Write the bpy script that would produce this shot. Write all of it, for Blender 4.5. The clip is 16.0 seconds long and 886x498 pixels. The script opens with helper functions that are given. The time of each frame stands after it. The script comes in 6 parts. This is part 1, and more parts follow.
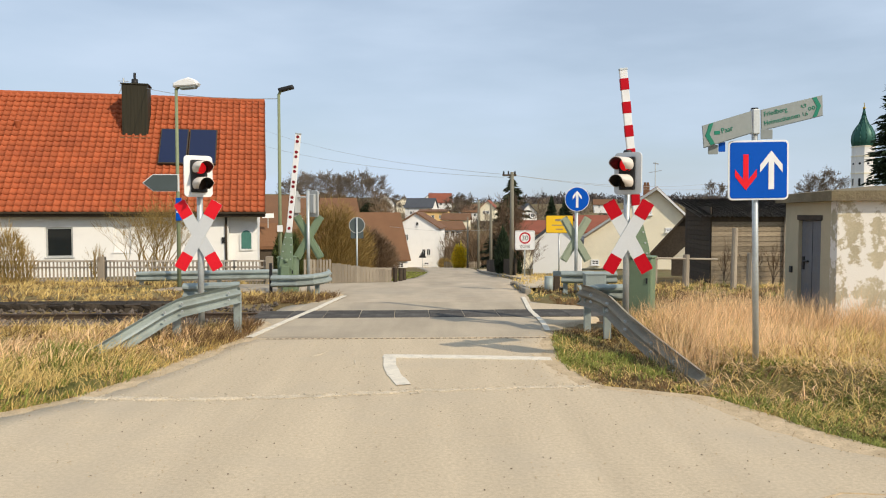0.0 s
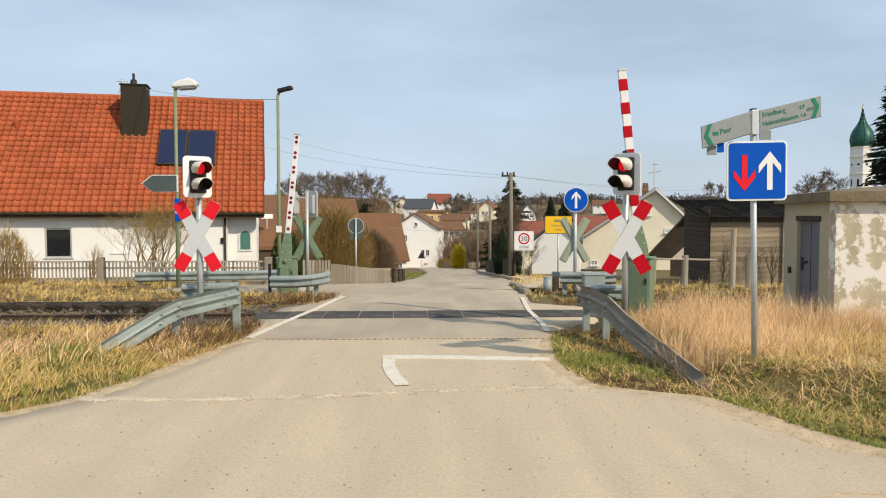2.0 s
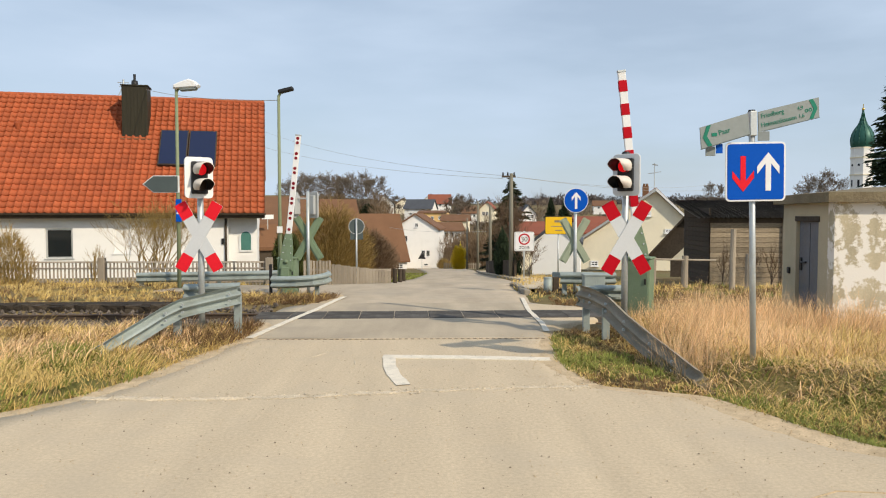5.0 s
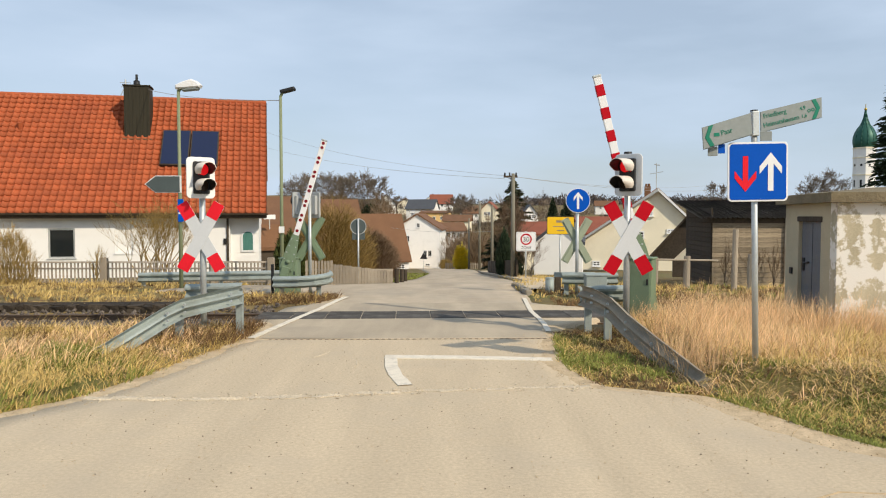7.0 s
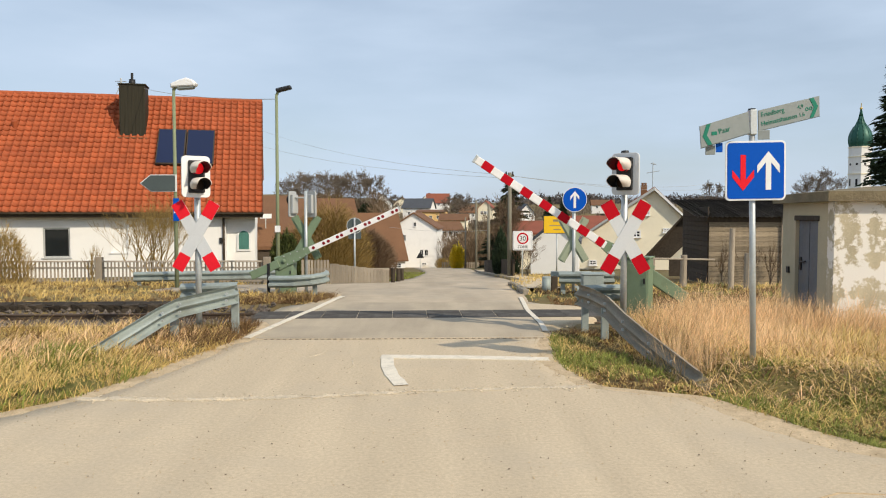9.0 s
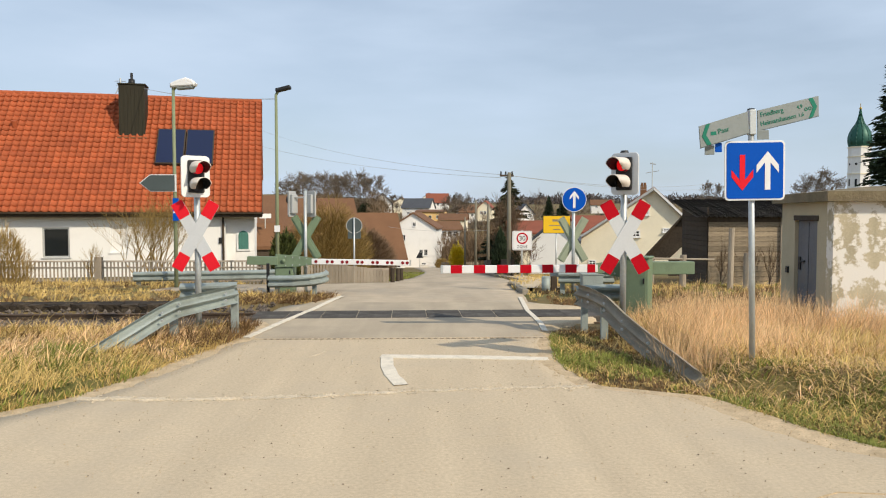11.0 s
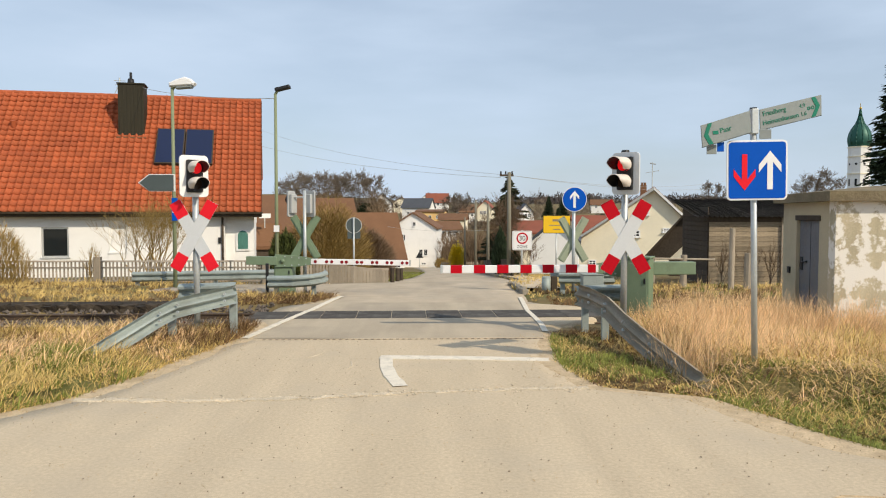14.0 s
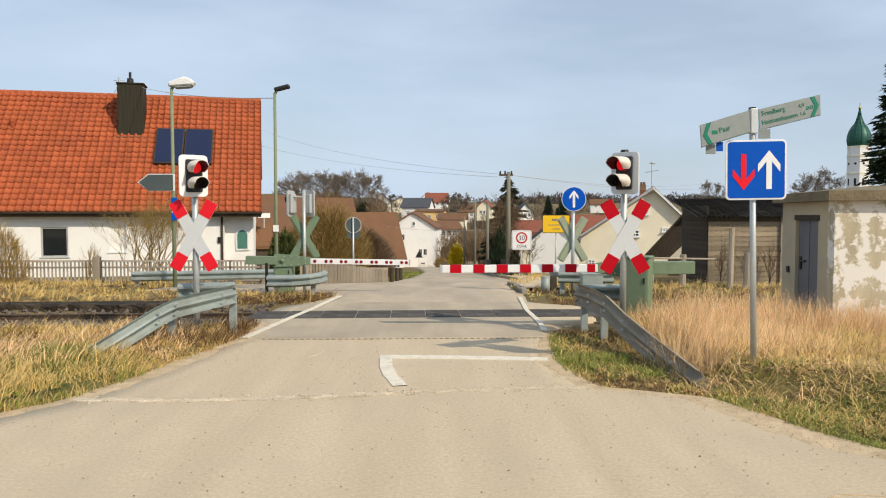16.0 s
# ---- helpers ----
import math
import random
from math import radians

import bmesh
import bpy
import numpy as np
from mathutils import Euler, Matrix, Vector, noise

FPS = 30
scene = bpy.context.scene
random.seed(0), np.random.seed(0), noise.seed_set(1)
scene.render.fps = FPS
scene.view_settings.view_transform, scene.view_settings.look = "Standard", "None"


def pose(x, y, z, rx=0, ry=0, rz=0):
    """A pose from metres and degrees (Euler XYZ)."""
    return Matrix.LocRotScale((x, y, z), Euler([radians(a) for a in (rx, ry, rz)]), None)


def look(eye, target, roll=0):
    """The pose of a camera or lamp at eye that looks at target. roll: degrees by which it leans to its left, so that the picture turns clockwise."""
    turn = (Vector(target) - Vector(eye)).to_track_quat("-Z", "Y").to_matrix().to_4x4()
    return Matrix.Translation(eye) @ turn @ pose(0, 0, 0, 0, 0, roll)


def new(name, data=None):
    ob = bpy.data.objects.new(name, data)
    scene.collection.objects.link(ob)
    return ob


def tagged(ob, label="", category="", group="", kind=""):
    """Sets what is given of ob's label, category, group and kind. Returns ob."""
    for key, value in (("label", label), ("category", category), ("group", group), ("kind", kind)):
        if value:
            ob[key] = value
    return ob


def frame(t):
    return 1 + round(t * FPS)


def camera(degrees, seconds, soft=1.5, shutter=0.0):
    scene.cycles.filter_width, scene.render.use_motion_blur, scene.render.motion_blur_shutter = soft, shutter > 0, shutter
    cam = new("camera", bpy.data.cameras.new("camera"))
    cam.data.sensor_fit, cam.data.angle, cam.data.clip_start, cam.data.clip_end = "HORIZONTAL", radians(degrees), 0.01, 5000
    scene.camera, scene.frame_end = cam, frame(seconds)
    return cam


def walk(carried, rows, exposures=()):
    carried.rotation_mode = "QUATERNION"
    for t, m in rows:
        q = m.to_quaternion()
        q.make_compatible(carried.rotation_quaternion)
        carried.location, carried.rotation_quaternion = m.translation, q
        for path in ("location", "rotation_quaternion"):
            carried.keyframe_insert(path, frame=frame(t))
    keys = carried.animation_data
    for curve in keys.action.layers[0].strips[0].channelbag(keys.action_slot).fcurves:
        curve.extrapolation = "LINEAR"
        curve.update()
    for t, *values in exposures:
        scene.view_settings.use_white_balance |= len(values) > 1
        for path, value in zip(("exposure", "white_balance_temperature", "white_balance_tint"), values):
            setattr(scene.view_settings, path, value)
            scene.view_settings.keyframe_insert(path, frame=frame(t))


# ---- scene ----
cam = camera(61.99, 16.0, soft=1.1)
TILT = 87.324
EYE = (0.0, 0.0, 1.75)
# the hand that holds the camera: seconds, turn left, tilt up, lean (degrees), step forward (metres)
SWAY = [(0.0, 0.029, -0.0449, -0.0009, -0.004), (0.5, -0.0512, -0.0611, 0.0025, -0.003), (1.0, -0.111, -0.0006, -0.0056, -0.004), (1.5, -0.1143, 0.005, -0.0007, 0.001), (2.0, -0.0479, 0.0027, 0.007, -0.009), (2.5, 0.0141, -0.0057, 0.003, -0.001), (3.0, 0.0113, -0.0025, 0.0016, -0.013), (3.5, 0.0, 0.0, 0.0, 0.0), (4.0, -0.0206, 0.0073, -0.0018, -0.015), (6.5, 0.0667, 0.101, -0.0049, -0.084), (7.0, 0.1252, 0.0566, 0.0118, -0.05), (7.5, -0.0148, 0.0058, -0.0015, -0.003), (8.0, -0.1213, -0.0042, -0.0019, 0.004), (8.5, -0.1398, -0.018, -0.0043, -0.01), (9.0, -0.1456, -0.0132, 0.0047, -0.007), (11.5, -0.1849, -0.0238, 0.0088, -0.013), (12.0, -0.1209, 0.0145, -0.0157, 0.012), (12.5, -0.0773, -0.0005, -0.0113, -0.008), (13.0, -0.0906, -0.031, 0.0026, 0.026), (13.5, -0.1183, 0.0834, -0.0255, -0.083), (14.0, -0.1957, -0.0325, 0.0142, 0.047), (14.5, -0.2355, -0.0515, 0.0131, 0.079), (15.0, -0.2497, 0.0581, -0.0127, -0.019), (15.5, -0.1975, 0.1138, -0.0177, -0.059), (16.0, -0.2393, -0.0597, 0.0065, 0.04)]
walk(cam, [(t, pose(EYE[0], EYE[1] + ahead, EYE[2], TILT + up, 0, turn) @ pose(0, 0, 0, 0, 0, lean)) for t, turn, up, lean, ahead in SWAY],
     exposures=[(0, -0.1, 6700, 10), (16.0, -0.1, 6700, 10)])

# ---- light ----
SUN_AZ, SUN_EL = 133.0, 36.0      # clockwise from the way the camera looks
world = bpy.data.worlds.new("sky")
scene.world = world
world.use_nodes = True
wn, wl = world.node_tree.nodes, world.node_tree.links
sky = wn.new("ShaderNodeTexSky")
sky.sky_type, sky.sun_disc = "NISHITA", False
sky.sun_elevation, sky.sun_rotation = radians(SUN_EL), radians(SUN_AZ)
sky.air_density, sky.dust_density, sky.ozone_density = 1.0, 1.2, 1.0
# thin veils of high cloud, drawn out sideways, all round
wco = wn.new("ShaderNodeTexCoord")
wmap = wn.new("ShaderNodeMapping")
wmap.inputs["Scale"].default_value = (1.6, 1.6, 6.5)
wmap.inputs["Rotation"].default_value = (0.0, 0.12, 0.3)
wnoise = wn.new("ShaderNodeTexNoise")
wnoise.inputs["Scale"].default_value, wnoise.inputs["Detail"].default_value = 1.7, 5.0
wnoise.inputs["Roughness"].default_value = 0.5
wramp = wn.new("ShaderNodeMapRange")
wramp.inputs["From Min"].default_value, wramp.inputs["From Max"].default_value = 0.34, 0.70
wramp.inputs["To Min"].default_value, wramp.inputs["To Max"].default_value = 0.54, 0.92
wmix = wn.new("ShaderNodeMix")
wmix.data_type = "RGBA"
wmix.inputs["B"].default_value = (5.75, 7.1, 8.95, 1)
wl.new(wco.outputs["Generated"], wmap.inputs["Vector"])
wl.new(wmap.outputs["Vector"], wnoise.inputs["Vector"])
wl.new(wnoise.outputs["Fac"], wramp.inputs["Value"])
wl.new(wramp.outputs["Result"], wmix.inputs["Factor"])
wl.new(sky.outputs["Color"], wmix.inputs["A"])
wl.new(wmix.outputs["Result"], wn["Background"].inputs["Color"])
wn["Background"].inputs["Strength"].default_value = 0.112
sun = new("sun", bpy.data.lights.new("sun", "SUN"))
sun.data.energy, sun.data.angle, sun.data.color = 4.0, radians(0.6), (1.0, 0.89, 0.72)
sd = Vector((math.sin(radians(SUN_AZ)) * math.cos(radians(SUN_EL)), math.cos(radians(SUN_AZ)) * math.cos(radians(SUN_EL)), math.sin(radians(SUN_EL))))
sun.matrix_world = look(sd * 60, (0, 0, 0))

# ---- materials ----
def mat(name, color, rough=0.7, metal=0.0, var=0.25, scale=3.0, fine=60.0, bump=0.15, dirt=None, dirt_amount=0.5, dirt_scale=1.2,
        stretch=(1, 1, 1), per_piece=0.0, island=0.0, emit=0.0, gloss=0.3, streak=None, streak_amount=0.2, sharp=0.18, spread=0.49):
    """A painted, mineral or vegetable surface: broad stains, fine grain, relief, and a spread from piece to piece."""
    m = bpy.data.materials.new(name)
    m.use_nodes = True
    n, l = m.node_tree.nodes, m.node_tree.links
    b = n["Principled BSDF"]
    b.inputs["Roughness"].default_value, b.inputs["Metallic"].default_value = rough, metal
    b.inputs["Specular IOR Level"].default_value = gloss
    co = n.new("ShaderNodeTexCoord")
    mp = n.new("ShaderNodeMapping")
    mp.inputs["Scale"].default_value = stretch
    l.new(co.outputs["Object"], mp.inputs["Vector"])
    broad, grain = n.new("ShaderNodeTexNoise"), n.new("ShaderNodeTexNoise")
    broad.inputs["Scale"].default_value, broad.inputs["Detail"].default_value = scale, 4.0
    grain.inputs["Scale"].default_value, grain.inputs["Detail"].default_value = fine, 3.0
    for t in (broad, grain):
        l.new(mp.outputs["Vector"], t.inputs["Vector"])
    add = n.new("ShaderNodeMath")
    add.operation = "ADD"
    l.new(broad.outputs["Fac"], add.inputs[0])
    l.new(grain.outputs["Fac"], add.inputs[1])
    rng = n.new("ShaderNodeMapRange")
    rng.inputs["From Min"].default_value, rng.inputs["From Max"].default_value = 0.6, 1.4
    rng.inputs["To Min"].default_value, rng.inputs["To Max"].default_value = 1 - var, 1 + var
    l.new(add.outputs[0], rng.inputs["Value"])
    last = rng.outputs["Result"]
    for amount, node, out in ((per_piece, "ShaderNodeObjectInfo", "Random"), (island, "ShaderNodeNewGeometry", "Random Per Island")):
        if amount:
            src = n.new(node)
            r2, mu = n.new("ShaderNodeMapRange"), n.new("ShaderNodeMath")
            r2.inputs["To Min"].default_value, r2.inputs["To Max"].default_value = 1 - amount, 1 + amount
            l.new(src.outputs[out], r2.inputs["Value"])
            mu.operation = "MULTIPLY"
            l.new(last, mu.inputs[0])
            l.new(r2.outputs["Result"], mu.inputs[1])
            last = mu.outputs[0]
    if streak:
        sm, sn, s2, mu = n.new("ShaderNodeMapping"), n.new("ShaderNodeTexNoise"), n.new("ShaderNodeMapRange"), n.new("ShaderNodeMath")
        sm.inputs["Scale"].default_value = streak
        sn.inputs["Scale"].default_value, sn.inputs["Detail"].default_value = 1.0, 5.0
        s2.inputs["From Min"].default_value, s2.inputs["From Max"].default_value = 0.3, 0.7
        s2.inputs["To Min"].default_value, s2.inputs["To Max"].default_value = 1 - streak_amount, 1 + streak_amount * 0.6
        mu.operation = "MULTIPLY"
        l.new(co.outputs["Object"], sm.inputs["Vector"])
        l.new(sm.outputs["Vector"], sn.inputs["Vector"])
        l.new(sn.outputs["Fac"], s2.inputs["Value"])
        l.new(last, mu.inputs[0])
        l.new(s2.outputs["Result"], mu.inputs[1])
        last = mu.outputs[0]
    tint = n.new("ShaderNodeVectorMath")
    tint.operation = "SCALE"
    tint.inputs[0].default_value = color
    l.new(last, tint.inputs["Scale"])
    col = tint.outputs["Vector"]
    if dirt:
        st = n.new("ShaderNodeTexNoise")
        st.inputs["Scale"].default_value, st.inputs["Detail"].default_value, st.inputs["Roughness"].default_value = dirt_scale, 6.0, 0.65
        l.new(co.outputs["Object"], st.inputs["Vector"])
        sr = n.new("ShaderNodeMapRange")
        sr.inputs["From Min"].default_value, sr.inputs["From Max"].default_value = spread, spread + sharp
        sr.inputs["To Max"].default_value = dirt_amount
        l.new(st.outputs["Fac"], sr.inputs["Value"])
        mx = n.new("ShaderNodeMix")
        mx.data_type = "RGBA"
        mx.inputs["B"].default_value = (*dirt, 1)
        l.new(sr.outputs["Result"], mx.inputs["Factor"])
        l.new(col, mx.inputs["A"])
        col = mx.outputs["Result"]
    l.new(col, b.inputs["Base Color"])
    if bump:
        bp = n.new("ShaderNodeBump")
        bp.inputs["Strength"].default_value, bp.inputs["Distance"].default_value = bump, 0.02
        l.new(add.outputs[0], bp.inputs["Height"])
        l.new(bp.outputs["Normal"], b.inputs["Normal"])
    if emit:
        b.inputs["Emission Color"].default_value, b.inputs["Emission Strength"].default_value = (*color, 1), emit
    return m


def glass(name, color, rough=0.05):
    m = bpy.data.materials.new(name)
    m.use_nodes = True
    b = m.node_tree.nodes["Principled BSDF"]
    b.inputs["Base Color"].default_value = (*color, 1)
    b.inputs["Roughness"].default_value = rough
    b.inputs["IOR"].default_value = 1.5
    return m


M_ASPHALT = mat("asphalt_old", (0.545, 0.44, 0.303), 0.95, var=0.22, scale=34, fine=150, bump=0.1, streak=(2.4, 0.3, 1), streak_amount=0.1, dirt=(0.46, 0.385, 0.285), dirt_amount=0.5, dirt_scale=0.55)
M_FARASPHALT = mat("asphalt_grey", (0.47, 0.385, 0.28), 0.95, var=0.14, scale=3.0, fine=60, bump=0.1, streak=(1.2, 0.25, 1), streak_amount=0.2, dirt=(0.37, 0.32, 0.25), dirt_amount=0.6, dirt_scale=0.4)
M_CROSSASPH = mat("asphalt_crossing", (0.44, 0.365, 0.265), 0.95, var=0.16, scale=0.7, fine=160, bump=0.12, streak=(2.5, 0.4, 1), streak_amount=0.15, dirt=(0.31, 0.265, 0.205), dirt_amount=0.6, dirt_scale=0.5)
M_SEAM = mat("joint_broken", (0.60, 0.505, 0.37), 0.95, var=0.35, scale=5, fine=60, bump=0.8)
M_LINE = mat("road_paint", (0.72, 0.65, 0.53), 0.8, var=0.15, scale=5, fine=80, bump=0.2, dirt=(0.42, 0.38, 0.31), dirt_amount=0.4, dirt_scale=9)
M_RUBBER = mat("rubber_panel", (0.085, 0.078, 0.07), 0.9, gloss=0.1, var=0.3, scale=2, fine=50, bump=0.25, per_piece=0.15, dirt=(0.2, 0.19, 0.17), dirt_amount=0.4, dirt_scale=3)
M_STEEL = mat("rail_steel", (0.12, 0.085, 0.06), 0.6, 0.6, var=0.3, scale=4, bump=0.2)
M_BALLAST = mat("ballast", (0.14, 0.115, 0.095), 0.95, var=0.4, scale=8, fine=40, bump=0.8, island=0.4)
# turf base darkened to paint in the shade between the grass blades
M_GROUND = mat("dry_turf", (0.18, 0.13, 0.055), 0.95, var=0.45, scale=0.9, fine=25, bump=0.8, dirt=(0.11, 0.13, 0.03), dirt_amount=0.75, dirt_scale=0.35)
M_STRAW = mat("straw_grass", (0.56, 0.395, 0.14), 0.85, var=0.25, scale=0.8, fine=20, bump=0, island=0.35)
M_TALL = mat("tall_dry_grass", (0.71, 0.47, 0.25), 0.85, var=0.2, scale=0.8, fine=20, bump=0, island=0.35)
M_GREEN = mat("green_grass", (0.20, 0.215, 0.045), 0.8, var=0.3, scale=1.0, fine=20, bump=0, island=0.4)
M_DEAD = mat("brown_weeds", (0.17, 0.10, 0.045), 0.9, var=0.3, scale=1.0, fine=20, bump=0, island=0.4)
M_GALV = mat("galvanised_steel", (0.50, 0.53, 0.53), 0.5, 0.55, var=0.14, scale=4, fine=40, bump=0.05, dirt=(0.28, 0.29, 0.27), dirt_amount=0.35, dirt_scale=3)
M_RAILING = mat("weathered_guard_rail", (0.33, 0.375, 0.355), 0.6, 0.3, var=0.18, scale=3, fine=40, bump=0.08, dirt=(0.17, 0.18, 0.15), dirt_amount=0.5, dirt_scale=2.5)
M_OLDRAIL = mat("dirty_guard_rail", (0.30, 0.27, 0.215), 0.9, 0.0, gloss=0.1, var=0.25, scale=3, fine=40, bump=0.1, dirt=(0.22, 0.19, 0.14), dirt_amount=0.6, dirt_scale=2.5)
M_GREENMETAL = mat("green_painted_steel", (0.175, 0.24, 0.15), 0.55, 0.0, var=0.15, scale=3, fine=50, bump=0.06, dirt=(0.09, 0.11, 0.07), dirt_amount=0.4, dirt_scale=3)
M_OLIVE = mat("pole_green_paint", (0.21, 0.24, 0.14), 0.6, 0.0, var=0.18, scale=3, fine=40, bump=0.05)
M_WHITE = mat("white_paint", (0.78, 0.78, 0.77), 0.45, var=0.05, scale=3, fine=40, bump=0.03, dirt=(0.6, 0.6, 0.58), dirt_amount=0.35, dirt_scale=4)
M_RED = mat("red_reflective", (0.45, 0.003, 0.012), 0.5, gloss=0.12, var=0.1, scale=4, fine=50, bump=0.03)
# brighter copy of the red: stronger sunlight put into the colour
M_REDLIT = mat("red_reflective_lit", (0.74, 0.015, 0.028), 0.5, gloss=0.15, var=0.08, scale=4, fine=50, bump=0.03)
M_BLUE = mat("blue_reflective", (0.0, 0.08, 0.45), 0.45, gloss=0.12, var=0.08, scale=3, fine=50, bump=0.02)
M_BLACK = mat("black_plastic", (0.02, 0.02, 0.021), 0.5, var=0.2, scale=5, bump=0.05)
M_RETRO = mat("white_reflective", (0.58, 0.60, 0.61), 0.45, var=0.05, scale=3, fine=40, bump=0.02)
# outside of the lamp hoods: weathered, with the sun's glare painted into the pale grey
M_HOODLIT = mat("hood_sunlit_grey", (0.66, 0.60, 0.53), 0.55, var=0.1, scale=5, bump=0.05)
M_LAMPRED = mat("red_signal_glow", (0.9, 0.01, 0.015), 0.3, var=0.05, bump=0, emit=0.55)
M_LAMPOFF = mat("dark_lens", (0.05, 0.03, 0.02), 0.15, var=0.1, bump=0)
M_GREY = mat("grey_board_back", (0.42, 0.43, 0.42), 0.6, 0.2, var=0.12, scale=3, bump=0.05)
M_BOARD = mat("cycle_sign_white", (0.225, 0.25, 0.245), 0.5, var=0.08, scale=3, fine=30, bump=0.03, dirt=(0.19, 0.22, 0.21), dirt_amount=0.5, dirt_scale=5)
M_SIGNGREEN = mat("cycle_sign_green", (0.0, 0.16, 0.10), 0.45, var=0.1, bump=0.02)
M_YELLOW = mat("town_sign_yellow", (0.82, 0.50, 0.02), 0.45, var=0.06, scale=3, bump=0.02)
M_PLASTER = mat("white_render", (0.82, 0.805, 0.77), 0.9, var=0.07, scale=0.7, fine=60, bump=0.15, dirt=(0.6, 0.59, 0.56), dirt_amount=0.35, dirt_scale=0.7)
M_CREAM = mat("cream_render", (0.84, 0.765, 0.585), 0.9, var=0.07, scale=0.4, fine=50, bump=0.1, dirt=(0.6, 0.54, 0.42), dirt_amount=0.3, dirt_scale=0.5)
M_HUT = mat("hut_render", (0.50, 0.43, 0.29), 0.95, var=0.14, scale=1.2, fine=50, bump=0.35, dirt=(0.36, 0.31, 0.21), dirt_amount=0.5, dirt_scale=1.1)
M_FLAKE = mat("flaking_render", (0.52, 0.45, 0.31), 0.95, var=0.18, scale=1.4, fine=45, bump=0.12, dirt=(0.84, 0.80, 0.72), dirt_amount=0.95, dirt_scale=3.4, sharp=0.05, spread=0.47, streak=(5, 5, 0.7), streak_amount=0.22)
M_PATCH = mat("lime_patch", (0.74, 0.69, 0.60), 0.95, var=0.12, scale=4, fine=50, bump=0.5)
M_CONCRETE = mat("mossy_concrete", (0.21, 0.17, 0.105), 0.95, var=0.3, scale=2.5, fine=40, bump=0.5, dirt=(0.12, 0.10, 0.055), dirt_amount=0.6, dirt_scale=2)
M_KERB = mat("kerb_concrete", (0.29, 0.255, 0.20), 0.95, var=0.25, scale=3, fine=50, bump=0.4, per_piece=0.12)
M_TILE = mat("red_roof_tile", (0.38, 0.092, 0.033), 0.75, var=0.18, scale=0.6, fine=25, bump=0.2, dirt=(0.27, 0.06, 0.028), dirt_amount=0.4, dirt_scale=0.5, per_piece=0.12, island=0.14)
M_OLDTILE = mat("brown_roof_tile", (0.178, 0.09, 0.046), 0.85, var=0.2, scale=0.5, fine=12, bump=0.4, island=0.12)
M_REDTILE = mat("far_red_tile", (0.25, 0.078, 0.045), 0.85, var=0.2, scale=0.5, fine=12, bump=0.4, island=0.12)
M_DARKROOF = mat("slate_roof", (0.07, 0.075, 0.085), 0.7, var=0.2, scale=0.5, bump=0.3)
M_WOOD = mat("weathered_boards", (0.29, 0.23, 0.155), 0.9, var=0.5, scale=1.2, fine=14, bump=0.4, stretch=(1, 1, 6), per_piece=0.25)
M_DARKWOOD = mat("dark_boards", (0.066, 0.05, 0.035), 0.9, var=0.35, scale=1.5, fine=14, bump=0.4, per_piece=0.2)
M_GREYWOOD = mat("silvered_wood", (0.345, 0.29, 0.22), 0.9, var=0.25, scale=1.5, fine=20, bump=0.4, stretch=(4, 4, 0.6), per_piece=0.2)
M_POLEWOOD = mat("pole_wood", (0.20, 0.185, 0.14), 0.9, var=0.25, scale=1.5, fine=20, bump=0.4, stretch=(4, 4, 0.4))
M_FENCE = mat("brown_fence", (0.36, 0.31, 0.25), 0.85, var=0.25, scale=2, fine=20, bump=0.3, per_piece=0.2)
M_EVERGREEN = mat("dark_evergreen", (0.062, 0.075, 0.018), 0.8, var=0.3, scale=1.5, fine=20, bump=0, island=0.4)
M_CLAD = mat("chimney_cladding", (0.031, 0.027, 0.015), 0.7, var=0.25, scale=2, fine=12, bump=0.25, stretch=(5, 5, 0.4))
M_SOLAR = glass("solar_glass", (0.008, 0.014, 0.05), 0.12)
M_WINDOW = glass("window_glass", (0.012, 0.016, 0.018), 0.06)
M_CURTAIN = mat("green_curtain", (0.07, 0.19, 0.16), 0.9, var=0.3, scale=6, bump=0.2, stretch=(6, 6, 0.4))
M_BARK = mat("grey_bark", (0.15, 0.115, 0.085), 0.95, var=0.3, scale=2, fine=20, bump=0.4)
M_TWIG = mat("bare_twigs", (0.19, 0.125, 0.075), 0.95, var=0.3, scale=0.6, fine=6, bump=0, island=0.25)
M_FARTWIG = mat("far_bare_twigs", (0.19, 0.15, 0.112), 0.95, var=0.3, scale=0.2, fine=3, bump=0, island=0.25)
M_PALEGREEN = mat("pale_green_back", (0.31, 0.35, 0.25), 0.6, var=0.12, scale=3, bump=0.03)
M_RAGGED = mat("faded_needles", (0.055, 0.062, 0.032), 0.9, var=0.35, scale=1, fine=8, bump=0, island=0.4)
M_THICKET = mat("thicket_twigs", (0.19, 0.13, 0.078), 0.95, var=0.3, scale=0.3, fine=4, bump=0, island=0.3)
M_REFLECT = mat("dark_red_reflector", (0.20, 0.006, 0.012), 0.35, var=0.1, bump=0)
M_GRIT = mat("road_grit", (0.22, 0.17, 0.12), 0.95, var=0.3, bump=0)
M_BACK = mat("dark_sign_back", (0.075, 0.095, 0.095), 0.6, 0.0, var=0.15, scale=3, bump=0.03)
M_SAND = mat("sandy_shoulder", (0.54, 0.415, 0.265), 0.95, var=0.3, scale=6, fine=60, bump=0.4, dirt=(0.33, 0.245, 0.14), dirt_amount=0.5, dirt_scale=2.4)
# dark brown stone, made darker still for the shadow along the platform face
M_PLATFORM = mat("shaded_stone_edge", (0.052, 0.04, 0.028), 0.95, var=0.45, scale=3, fine=20, bump=0.7, per_piece=0.45)
